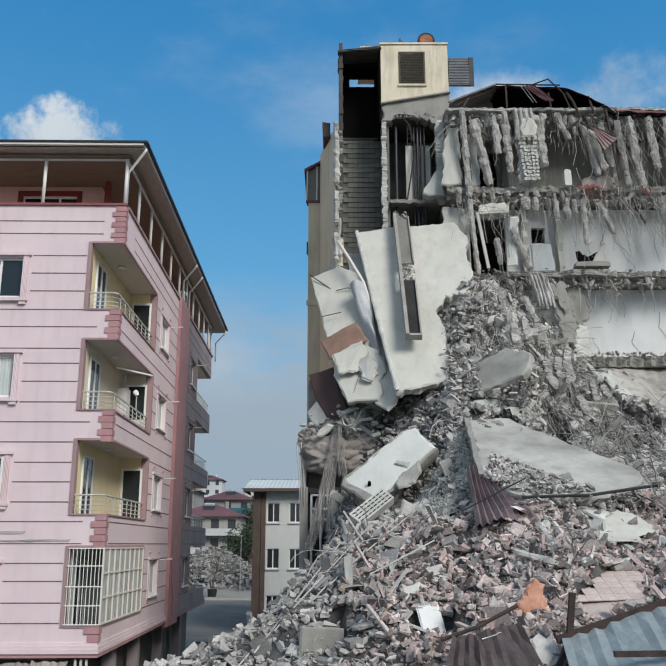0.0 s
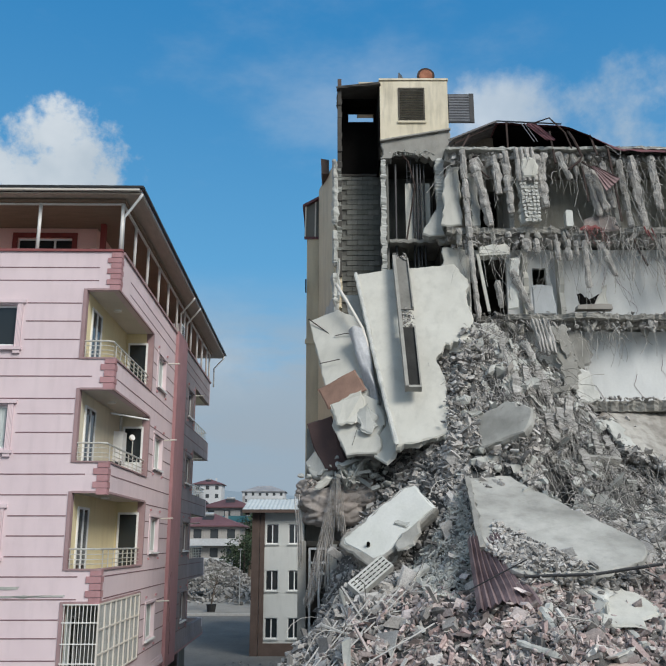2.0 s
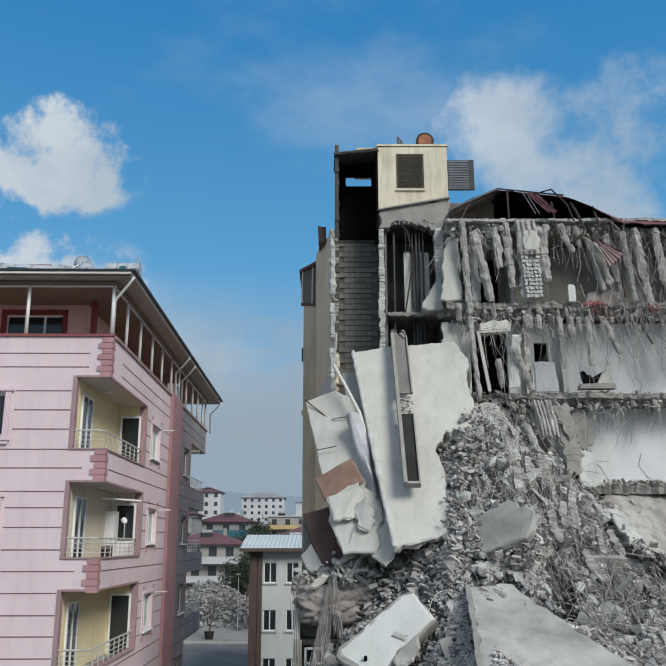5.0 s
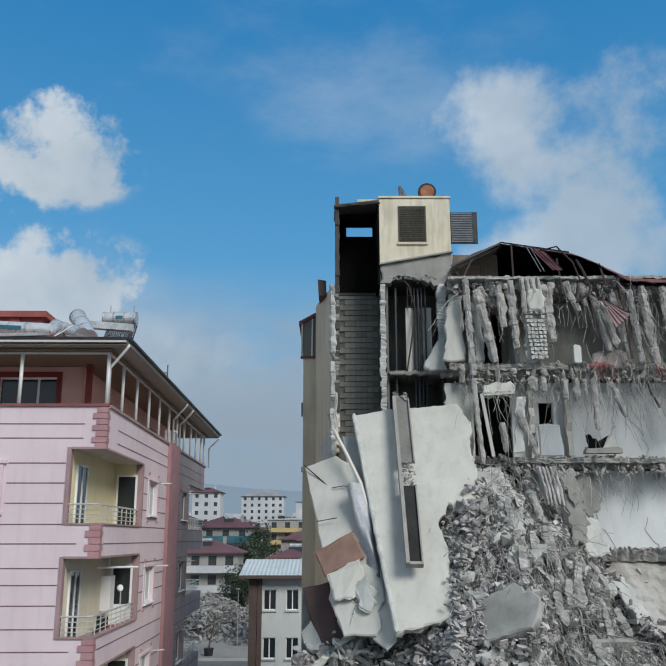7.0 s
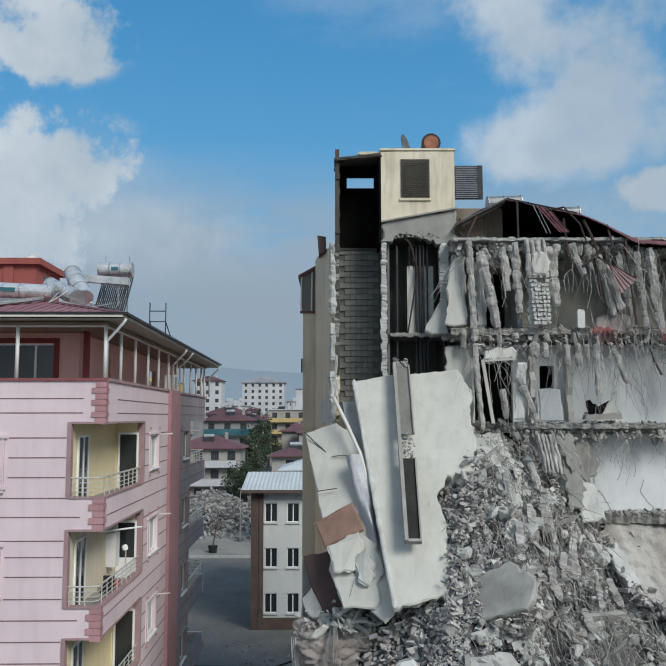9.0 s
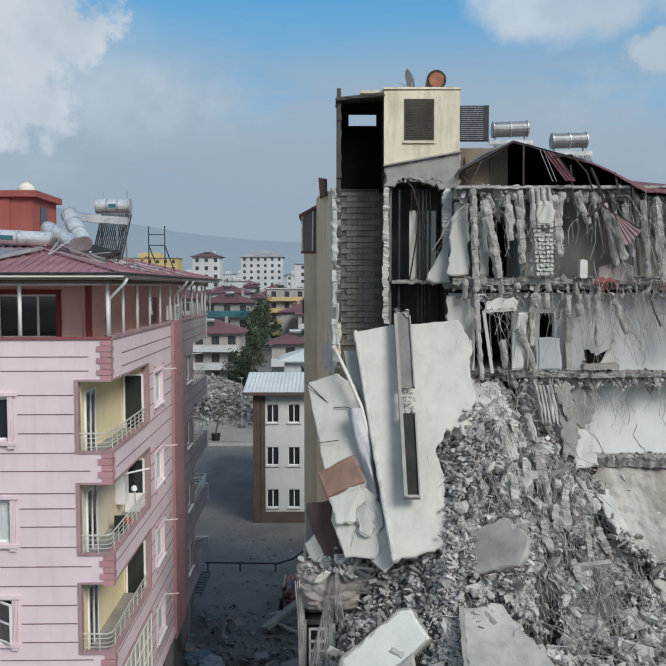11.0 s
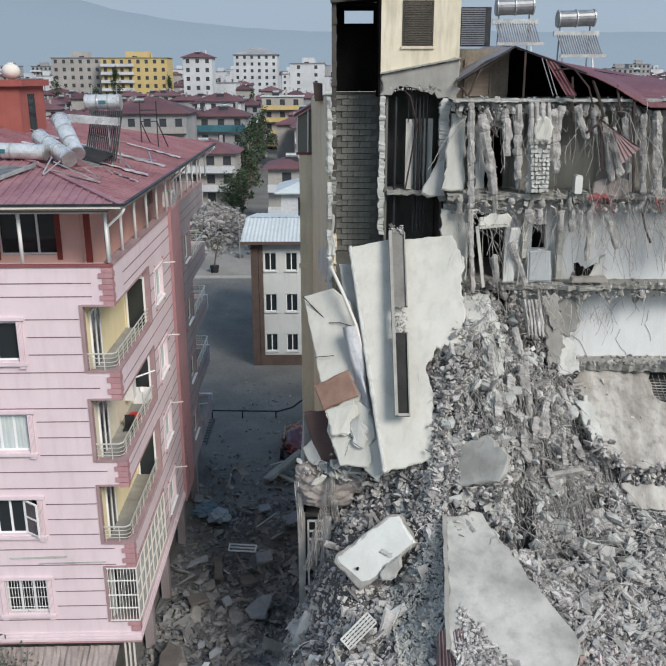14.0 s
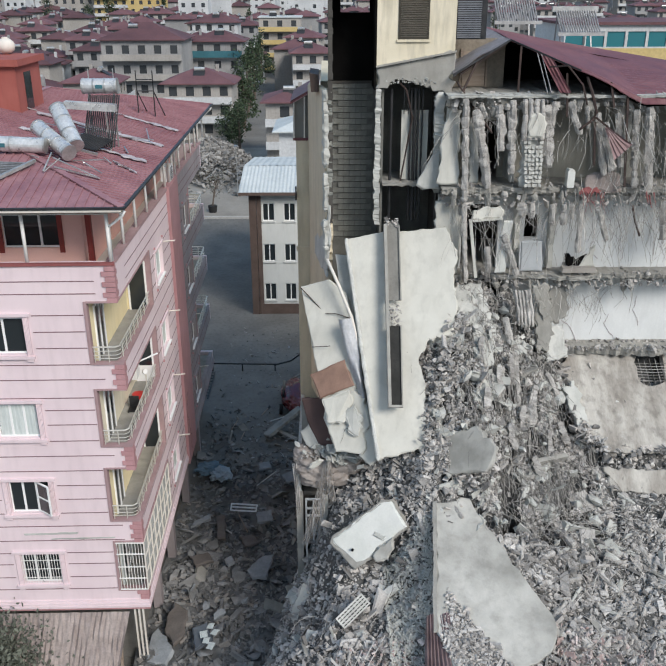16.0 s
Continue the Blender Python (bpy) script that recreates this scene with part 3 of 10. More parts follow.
# ---- pink apartment building ----
PX, PY0, PY1 = -6.4, 23.9, 45.3      # side face, front face, far end
PXL = -17.0                          # far side, out of sight
SOFFITS = [14.92, 11.89, 8.92, 5.93]  # undersides above the corner balconies
BAND = 0.95                          # depth of the band under each balcony
REC, RL = 0.95, 5.4                  # balcony recess: depth in x, length in y
PINK_TURN = Matrix.Translation((PX, PY0, 0)) @ Matrix.Rotation(0.0165, 4, "Z") @ Matrix.Translation((-PX, -PY0, 0))   # the block stands slightly askew to the alley
pink = thing("apartment_building", "pink rendered five storey apartment building with corner balconies and maroon roof", "building")


def ppart(name, g, mat, label="", parent=None, smooth=False):
    return g.ob(name, mat, parent or pink, label, smooth)


def wall_with_holes(g, fixed, axis, u0, u1, z0, z1, thick, holes):
    """A wall in the plane axis=fixed, from u0 to u1, with rectangular openings (a, b, c, d) = u from a to b, z from c to d."""
    us = sorted({u0, u1, *[h[0] for h in holes], *[h[1] for h in holes]})
    zs = sorted({z0, z1, *[h[2] for h in holes], *[h[3] for h in holes]})
    nu, nz = len(us) - 1, len(zs) - 1

    def solid(i, j):
        if not (0 <= i < nu and 0 <= j < nz):
            return False
        return not any(h[0] <= us[i] and us[i + 1] <= h[1] and h[2] <= zs[j] and zs[j + 1] <= h[3] for h in holes)

    verts = []
    for d in ((0, thick) if axis == "y" else (0, -thick)):
        for z in zs:
            for u in us:
                verts.append((u, fixed + d, z) if axis == "y" else (fixed + d, u, z))
    back = (nu + 1) * (nz + 1)
    at = lambda i, j: j * (nu + 1) + i
    faces = []
    for i in range(nu):
        for j in range(nz):
            if not solid(i, j):
                continue
            a, b, c, d = at(i, j), at(i + 1, j), at(i + 1, j + 1), at(i, j + 1)
            faces += [(a, b, c, d), (d + back, c + back, b + back, a + back)]
            for (p, q), (di, dj) in (((a, b), (0, -1)), ((b, c), (1, 0)), ((c, d), (0, 1)), ((d, a), (-1, 0))):
                if not solid(i + di, j + dj):
                    faces.append((q, p, p + back, q + back))
    used = sorted({k for f in faces for k in f})
    where = {k: n for n, k in enumerate(used)}
    g.add([verts[k] for k in used], [tuple(where[k] for k in f) for f in faces])


def window_front(x0, x1, z0, z1, y, parent, curtain=False, bars=False, leaves=2, surround=True, open_leaf=False):
    """A white framed window in a wall that faces the camera's side."""
    w = new("window")
    w.parent = parent
    g = Geo()
    t = 0.06
    g.box(x0, x1, y + 0.10, y + 0.16, z1 - t, z1).box(x0, x1, y + 0.10, y + 0.16, z0, z0 + t)
    for k in range(leaves + 1):
        xm = x0 + (x1 - x0) * k / leaves
        a, b = max(x0, xm - t * 0.6), min(x1, xm + t * 0.6)
        g.box(a, b, y + 0.098, y + 0.162, z0 + t, z1 - t)
    g.ob("window_frame", PVC, w)
    for k in range(leaves):
        a, b = x0 + (x1 - x0) * k / leaves, x0 + (x1 - x0) * (k + 1) / leaves
        Geo().box(a + 0.035, b - 0.035, y + 0.125, y + 0.135, z0 + t, z1 - t).ob("pane", GLASS, w)
    if curtain:
        c = Geo()
        n = 24
        rows = [(x0 + 0.05 + (x1 - x0 - 0.1) * i / n, y + 0.118 + 0.004 * (i % 2)) for i in range(n + 1)]
        c.add([(x, yy, z) for x, yy in rows for z in (z0 + t, z1 - t)], [(2 * i, 2 * i + 2, 2 * i + 3, 2 * i + 1) for i in range(n)])
        c.ob("curtain", CURTAIN, w, "pale grey-green curtain")
    if surround:
        for xx in (x0 - 0.20, x1 + 0.02):
            # fluted jamb: one ridged outline
            rim = [(xx, y + 0.02, z0 - 0.05)] + [(xx + 0.18 * k / 9, y - (0.06 if k % 2 else 0.04), z0 - 0.05) for k in range(10)] + [(xx + 0.18, y + 0.02, z0 - 0.05)]
            Geo().prism(rim, (0, 0, z1 - z0 + 0.11)).ob("jamb", PINK, w)
            Geo().box(xx - 0.01, xx + 0.19, y - 0.08, y + 0.02, z0 - 0.24, z0 - 0.14).ob("bracket", PINK, w)
        Geo().box(x0 - 0.28, x1 + 0.28, y - 0.09, y + 0.02, z1 + 0.06, z1 + 0.16).ob("head_moulding", PINK, w)
        Geo().box(x0 - 0.26, x1 + 0.26, y - 0.11, y + 0.02, z0 - 0.14, z0 - 0.05).ob("sill", PINK, w)
    if bars:
        b = Geo()
        for k in range(15):
            xx = x0 + (x1 - x0) * k / 14
            b.beam((xx, y - 0.01, z0), (xx, y - 0.01, z1), 0.014, 0.014, (0, 1, 0))
        for zz in (z0 + 0.25, (z0 + z1) / 2, z1 - 0.25):
            b.beam((x0, y - 0.02, zz), (x1, y - 0.02, zz), 0.02, 0.02)
        b.ob("security_grille", WHITE_METAL, w)
    if open_leaf:
        h, e = Vector((x0 + (x1 - x0) * 0.69, y + 0.08, 0)), Vector((x1 + 0.07, y - 0.27, 0))
        o = Geo()
        for p, q, za, zb in ((h, h, z0 + 0.03, z1 - 0.03), (e, e, z0 + 0.03, z1 - 0.03), (h, e, z0 + 0.05, z0 + 0.05), (h, e, z1 - 0.05, z1 - 0.05), (h, e, z0 + 0.62, z0 + 0.62)):
            o.beam(p + Vector((0, 0, za)), q + Vector((0, 0, zb)), 0.05, 0.05, (0.3, 1, 0.1))
        o.ob("open_casement", PVC, w)
        pane = [h + Vector((0, 0, z0 + 0.05)), e + Vector((0, 0, z0 + 0.05)), e + Vector((0, 0, z1 - 0.05)), h + Vector((0, 0, z1 - 0.05))]
        Geo().prism(pane, (0.004, 0.008, 0)).ob("pane", GLASS, w)
    return w


TOPZ, BASEZ = 16.14, 3.15
# openings of the front: windows and the corner recess
front_holes, side_holes = [], []
WX0, WX1 = -10.74, -9.40
for s in SOFFITS:
    front_holes.append((WX0, WX1, s - 1.72, s - 0.48))
    front_holes.append((WX0 - 4.2, WX1 - 4.2, s - 1.72, s - 0.48))
    front_holes.append((PX - REC, PX, s - 2.08, s))
g = Geo()
wall_with_holes(g, PY0, "y", PXL, PX, BASEZ, TOPZ, 0.20, front_holes)
ppart("front_wall", g, PINK)
# side face: near recess, window, pilaster, window, far recess
for s in SOFFITS:
    side_holes.append((PY0 + 0.2, PY0 + RL, s - 2.08, s))
    side_holes.append((30.5, 32.0, s - 1.68, s - 0.50))
    side_holes.append((37.9, 39.3, s - 1.68, s - 0.50))
    side_holes.append((PY1 - RL, PY1 - 0.2, s - 2.08, s))
# The far half's shade is in its darker wall colour.
for ya, yb, paint in ((PY0 + 0.2, 35.2, PINK), (35.2, PY1 - 0.2, SHADED_MAUVE)):
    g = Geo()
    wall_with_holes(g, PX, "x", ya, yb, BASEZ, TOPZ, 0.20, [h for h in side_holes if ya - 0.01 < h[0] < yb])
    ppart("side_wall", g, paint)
g = Geo()
wall_with_holes(g, PY1 - 0.2, "y", PXL, PX, BASEZ, TOPZ, 0.20, [(PX - REC, PX, s - 2.08, s) for s in SOFFITS])
g.box(PXL, PXL + 0.2, PY0 + 0.2, PY1 - 0.2, BASEZ, TOPZ)
ppart("back_wall", g, PINK)
# inside of the recesses: floor slabs, soffits, yellow inner walls with doors
for k, s in enumerate(SOFFITS):
    for y0, y1, far in ((PY0 + 0.2, PY0 + RL, False), (PY1 - RL, PY1 - 0.2, True)):
        end = y1 if not far else y0
        ppart("balcony_floor", Geo().box(PX - REC, PX - 0.2, y0 - 0.2 * (not far) + 0.2 * (not far), y1, s - 2.75, s - 2.28), CONCRETE)
        ppart("balcony_ceiling", Geo().box(PX - REC - 0.02, PX - 0.2, y0, y1, s + 0.003, s + 0.12), SOFFIT)
        lamp = Geo().tube([(PX - 0.55, (y0 + y1) / 2 - 0.6, s), (PX - 0.55, (y0 + y1) / 2 - 0.6, s - 0.06)], 0.13, 12)
        ppart("ceiling_light", lamp, PVC)
        iw = Geo()
        iw.box(PX - REC - 0.15, PX - REC, y0, y1, s - 2.60, s)
        ppart("inner_wall", iw, (LIGHT_YELLOW, PALE_CREAM, LIGHT_YELLOW, PALE_CREAM)[k])
        ew = Geo()
        ew.box(PX - REC, PX - 0.2, *((end, end + 0.12) if not far else (end - 0.12, end)), s - 2.60, s)
        ppart("end_wall", ew, (LIGHT_YELLOW, PALE_CREAM, LIGHT_YELLOW, PALE_CREAM)[k])
        if not far:
            d = new("balcony_door")
            d.parent = pink
            x0, x1, yy, z0, z1 = PX - REC + 0.14, PX - REC + 0.72, end - 0.05, s - 2.55, s - 0.42
            f = Geo().box(x0 - 0.07, x0, yy, end, z0, z1 + 0.07).box(x1, x1 + 0.07, yy, end, z0, z1 + 0.07).box(x0, x1, yy, end, z1, z1 + 0.07)
            if k in (1,):
                f.box(x0, x1, yy + 0.01, end, z0, z0 + 0.95)
            f.ob("door_frame", PVC, d)
            Geo().box(x0, x1, yy + 0.02, yy + 0.035, z0, z1).ob("pane", GLASS, d)
            d = new("balcony_door")
            d.parent = pink
            xx, ya, yb = PX - REC, PY0 + 0.75, PY0 + 1.75
            f = Geo().box(xx, xx + 0.05, ya - 0.07, ya, z0, z1 + 0.07).box(xx, xx + 0.05, yb, yb + 0.07, z0, z1 + 0.07).box(xx, xx + 0.05, ya, yb, z1, z1 + 0.07).box(xx, xx + 0.05, (ya + yb) / 2 - 0.04, (ya + yb) / 2 + 0.04, z0, z1)
            f.ob("door_frame", PVC, d)
            Geo().box(xx + 0.004, xx + 0.02, ya, yb, z0, z1).ob("pane", GLASS, d)
        # steel rail on the band
        if k < 3:
            r = new("balcony_railing")
            r.parent = pink
            zt, zb, xo = s - 1.55, s - 2.08, PX - 0.10
            ye = y0 - 0.1 if not far else y1 + 0.1
            yo = y1 - 0.05 if not far else y0 + 0.05
            for zz, rad in ((zt, 0.028), (zt - 0.14, 0.012), (zt - 0.28, 0.012), (zt - 0.40, 0.012)):
                Geo().tube([(PX - REC, ye, zz), (xo - 0.12, ye, zz), (xo, ye + (0.12 if not far else -0.12), zz), (xo, yo, zz)], rad, 8).ob("rail", STEEL, r)
            posts = [(PX - REC + 0.05, ye), (PX - REC + 0.5, ye)] + [(xo, y0 + 0.35 + 0.62 * i) for i in range(7) if y0 + 0.35 + 0.62 * i < y1]
            for px_, py_ in posts:
                Geo().tube([(px_, py_, zb), (px_, py_, zt)], 0.018, 6).ob("post", STEEL, r)
    # closed cage on the lowest balcony
s = SOFFITS[3]
cage = new("security_cage")
cage.parent = pink
yc, xc = PY0 - 0.04, PX + 0.04
for i in range(10):
    x = PX - REC + 0.04 + i * (REC - 0.0) / 9
    Geo().beam((x, yc, s - 2.05), (x, yc, s - 0.02), 0.018, 0.018, (0, 1, 0)).ob("bar", WHITE_METAL, cage)
for zz in (s - 2.04, s - 1.55, s - 1.05, s - 0.5, s - 0.03):
    Geo().beam((PX - REC, yc - 0.01, zz), (xc, yc - 0.01, zz), 0.04, 0.03).ob("cross_rail", WHITE_METAL, cage)
g = Geo()
for i in range(9):
    y = yc + i * (RL - 0.1) / 8
    g.beam((xc, y, s - 2.05), (xc, y, s - 0.02), 0.05, 0.05, (0, 1, 0))
for zz in (s - 2.04, s - 1.35, s - 0.7, s - 0.03):
    g.beam((xc, yc, zz), (xc, yc + RL - 0.1, zz), 0.045, 0.045)
g.ob("side_frame", SOFFIT, cage)
Geo().box(xc - 0.02, xc - 0.012, yc, yc + RL - 0.1, s - 2.04, s - 0.03).ob("side_mesh_panel", SCREEN, cage, "dusty translucent screen")
Geo().box(PX - REC, PX - REC + 0.02, PY0 + 0.3, PY0 + 4.7, s - 2.5, s - 0.2).ob("curtain", CURTAIN, cage)

# windows
for k, s in enumerate(SOFFITS):
    for off in (0, -4.2):
        window_front(WX0 + off, WX1 + off, s - 1.72, s - 0.48, PY0, pink, curtain=k == 1, bars=k == 3, leaves=(2, 3, 3, 3)[k], open_leaf=k == 2)
    for y0, y1 in ((30.5, 32.0), (37.9, 39.3)):
        w = new("window")
        w.parent = pink
        z0, z1 = s - 1.68, s - 0.50
        f = Geo()
        for a, b, c, d in ((y0, y0 + 0.06, z0, z1), (y1 - 0.06, y1, z0, z1), ((y0 + y1) / 2 - 0.03, (y0 + y1) / 2 + 0.03, z0, z1), (y0, y1, z0, z0 + 0.06), (y0, y1, z1 - 0.06, z1)):
            f.box(PX - 0.16, PX - 0.10, a, b, c, d)
        f.ob("window_frame", PVC, w)
        Geo().box(PX - 0.135, PX - 0.125, y0, y1, z0, z1).ob("pane", CURTAIN if y0 < 34 else GLASS, w)
        Geo().box(PX - 0.1, PX + 0.10, y0 - 0.08, y1 + 0.08, z0 - 0.06, z0 - 0.002).ob("sill", PVC, w)
        for ya in (y0 - 0.2, y1 + 0.01):
            Geo().box(PX - 0.02, PX + 0.03, ya, ya + 0.19, z0 - 0.1, z1 + 0.05).ob("jamb", PINK if y0 < 34 else SHADED_MAUVE, w)
        Geo().box(PX - 0.02, PX + 0.05, y0 - 0.25, y1 + 0.25, z1 + 0.05, z1 + 0.13).ob("head_moulding", PINK if y0 < 34 else SHADED_MAUVE, w)
        for yy in (y0 - 0.16, y1 + 0.08):
            Geo().box(PX, PX + 0.06, yy, yy + 0.08, z0 - 0.27, z0 - 0.19).ob("bracket", ROSE, w)
            Geo().box(PX, PX + 0.06, yy, yy + 0.08, z1 + 0.24, z1 + 0.32).ob("bracket", ROSE, w)
        Geo().tube([(PX, y1 + 0.25, z1 + 0.02), (PX + 0.5, y1 + 0.30, z1 + 0.05)], 0.028, 8).ob("drain_spout", SOFFIT, w)

# rose trims: quoins at the corner, frames round the recesses, coping
for s_, lo, hi in [(s, s - 2.08 - BAND, s - 2.08) for s in SOFFITS] + [(0, SOFFITS[0], TOPZ - 0.02)]:
    lo = max(lo, 3.42)
    n = int((hi - lo) / 0.17)
    for i in range(n):
        z0 = lo + (hi - lo) * i / n
        wide = 0.38 if i % 2 else 0.27
        xa, xb, ya, yb = PX - wide, PX + 0.037, PY0 - 0.035, PY0 + wide * 0.8
        q = Geo().prism([(xa, ya, z0 + 0.01), (xb, ya, z0 + 0.01), (xb, yb, z0 + 0.01), (PX - 0.01, yb, z0 + 0.01), (PX - 0.01, PY0 + 0.01, z0 + 0.01), (xa, PY0 + 0.01, z0 + 0.01)], (0, 0, (hi - lo) / n - 0.02))
        ppart("quoin", q, ROSE)
for s in SOFFITS:
    ppart("balcony_trim", Geo().box(PX - REC - 0.09, PX - REC + 0.015, PY0 - 0.03, PY0 + 0.21, s - 2.12, s + 0.04).box(PX - REC, PX + 0.03, PY0 - 0.03, PY0 + 0.01, s - 0.01, s + 0.05).box(PX - REC, PX + 0.03, PY0 - 0.04, PY0 + 0.22, s - 2.12, s - 2.075)
          .box(PX - 0.01, PX + 0.03, PY0 + 0.01, PY0 + RL, s - 0.01, s + 0.05).box(PX - 0.22, PX + 0.04, PY0 + 0.22, PY0 + RL, s - 2.12, s - 2.075), TRIM)
    ppart("balcony_pillar", Geo().box(PX - 0.22, PX + 0.03, PY0 + RL - 0.02, PY0 + RL + 0.12, s - 2.1, s + 0.02), TRIM)
    ppart("balcony_pillar", Geo().box(PX - 0.22, PX + 0.03, PY1 - RL - 0.1, PY1 - RL + 0.02, s - 2.1, s + 0.02), TRIM)
ppart("pilaster", Geo().box(PX - 0.1, PX + 0.13, 34.0, 36.3, BASEZ - 0.25, TOPZ + 0.10), ROSE)
ppart("coping", Geo().box(PXL - 0.04, PX + 0.05, PY0 - 0.06, PY0 + 0.10, TOPZ, TOPZ + 0.075), material("dark_rose_coping", (0.22, 0.07, 0.07), (0.28, 0.10, 0.10), 1, 20, 0.7, 0.1))
ppart("parapet_top", Geo().box(PXL, PX - 0.27, PY0 + 0.11, PY0 + 0.26, TOPZ, TOPZ + 0.06), PINK)
ppart("coping", Geo().box(PX - 0.26, PX + 0.055, PY0 + 0.27, PY1 + 0.05, TOPZ, TOPZ + 0.088), TRIM)
m = Geo()
for i, (z, d) in enumerate(((3.15, 0.16), (3.24, 0.12), (3.33, 0.06))):
    m.box(PXL, PX + d * 0.5, PY0 - d, PY0 + 0.02, z, z + 0.085).box(PX - 0.02, PX + d * 0.5, PY0 + 0.02, 34.0, z, z + 0.085)
    ppart("base_moulding", Geo().box(PX - 0.02, PX + d * 0.5, 36.3, PY1, z, z + 0.085), SHADED_MAUVE)
ppart("base_moulding", m, PINK)
ppart("base_edge", Geo().box(PXL, PX + 0.06, PY0 - 0.12, PY0 + 0.02, BASEZ - 0.1, BASEZ - 0.003).box(PX - 0.02, PX + 0.06, PY0 + 0.02, PY1, BASEZ - 0.1, BASEZ - 0.003), ROSE)
crk = random.Random(9)
pts = [(PX + 0.132, 34.9, 3.3)]
while pts[-1][2] < 6.4:
    pts.append((PX + 0.132, pts[-1][1] + crk.gauss(0, 0.14), pts[-1][2] + crk.uniform(0.1, 0.25)))
ppart("pilaster_crack", Geo().tube(pts, 0.02, 4), GROOVE)
# grooves, about every 57 cm
gr = Geo()
for z in (15.63, 15.22, 14.51, 13.95, 13.39, 12.81, 12.28, 11.62, 11.17, 10.63, 10.02, 9.44, 8.86, 8.28, 7.73, 7.17, 6.63, 6.03, 5.5, 5.02, 4.45, 3.92):
    recess = next((s for s in SOFFITS if s - 2.1 < z < s + 0.03), None)
    beside = any(s - 1.9 < z < s - 0.35 for s in SOFFITS)
    x1 = PX - (REC + 0.12 if recess else 0.62)
    for xa, xb in ([(PXL, WX0 - 4.5), (WX1 - 3.9, WX0 - 0.3), (WX1 + 0.3, x1)] if beside else [(PXL, x1)]):
        gr.box(xa, xb, PY0 - 0.008, PY0 + 0.01, z - 0.015, z + 0.015)
    y0 = PY0 + RL + 0.2 if recess else PY0 + (0.5 if z < 15 else 1.5)
    y9 = PY1 - RL - 0.25 if recess else PY1 - 0.3
    for ya, yb in ((y0, 30.25), (32.25, 33.98), (36.32, 37.65), (39.55, y9)) if beside else ((y0, 33.98), (36.32, y9)):
        if yb > ya:
            gr.box(PX - 0.01, PX + 0.008, ya, yb, z - 0.015, z + 0.015)
ppart("groove_paint", gr, GROOVE)["kind"] = "stuff"
# floors inside, so that nothing shows through
for z in (15.2, 12.2, 9.2, 6.2, 3.18):
    ppart("floor_slab", Geo().box(PXL + 0.2, PX - REC - 0.15, PY0 + 0.2, PY1 - 0.2, z - 0.2, z), SOFFIT)
ppart("floor_slab", Geo().box(PX - REC - 0.15, PX - 0.2, PY0 + 0.2, PY1 - 0.2, 15.05, 15.2), SOFFIT)
ppart("floor_slab", Geo().box(PXL + 0.2, PX - 0.02, PY0 + 0.2, PY1 - 0.2, 3.02, 3.14), SOFFIT)
# ground storey set back under the overhang; the shade there is in its dark colours
gs = Geo()
wall_with_holes(gs, PY0 + 0.7, "y", PXL, PX - 0.75, 0, 3.02, 0.2, [])
wall_with_holes(gs, PX - 0.75, "x", PY0 + 0.9, PY1 - 0.5, 0, 3.02, 0.2, [(27, 29, 0.9, 2.3), (36, 38.5, 0.0, 2.4)])
ppart("ground_storey_wall", gs, material("dark_ground_storey", (0.13, 0.125, 0.115), (0.2, 0.195, 0.18), 0.8, 20, 0.95, 0.25, grime=0.4))
for y in (27.0, 30.5, 35.0, 39.5):
    ppart("ground_column", Geo().box(PX - 0.6, PX - 0.25, y, y + 0.4, 0, 3.02), SHADED_MAUVE)

# terrace storey: salmon wall set back, posts, hipped roof
tw = Geo()
TX, TY = -7.80, 26.1
wall_with_holes(tw, TY, "y", PXL, TX, 15.2, 17.75, 0.18, [(-10.42, -8.60, 16.05, 17.42), (-14.67, -12.85, 16.05, 17.42)])
wall_with_holes(tw, TX, "x", TY + 0.18, PY1 - 1.2, 15.2, 17.75, 0.18, [(29.0, 30.0, 15.2, 17.2), (37, 38.4, 16.0, 17.2)])
ppart("terrace_wall", tw, SALMON)
for off in (0, -4.25):
    w = window_front(-10.42 + off, -8.60 + off, 16.05, 17.42, TY, pink, leaves=3, surround=False)
    t = Geo().box(-10.58 + off, -10.42 + off, TY - 0.05, TY + 0.02, 15.9, 17.58).box(-8.60 + off, -8.44 + off, TY - 0.05, TY + 0.02, 15.9, 17.58).box(-10.42 + off, -8.60 + off, TY - 0.05, TY + 0.02, 17.42, 17.58)
    t.ob("trim", MAROON_PAINT, w)
ppart("terrace_pilaster", Geo().box(-7.57, -7.41, TY - 0.45, TY - 0.25, 15.2, 17.75), MAROON_PAINT)
ppart("terrace_ceiling", Geo().box(PXL - 0.3, PX + 0.05, PY0 - 0.05, PY1, 17.76, 17.84), material("brown_boarded_soffit", (0.22, 0.155, 0.11), (0.29, 0.21, 0.155), 1.5, 20, 0.85, 0.2, stretch=(1, 8, 1)))
for x in (-6.46, -9.0, -11.6, -14.2):
    ppart("terrace_post", Geo().tube([(x, PY0 + 0.1, TOPZ + 0.09), (x, PY0 + 0.1, 17.76)], 0.055, 10), WHITE_METAL, smooth=True)
for y in (25.9, 27.95, 30.05, 32.05, 34.2, 36.2, 38.2, 40.2, 42.0, 43.8, 45.0):
    ppart("terrace_post", Geo().tube([(PX - 0.06, y, TOPZ + 0.09), (PX - 0.06, y, 17.76)], 0.05, 10), WHITE_METAL, smooth=True)
b = Geo()
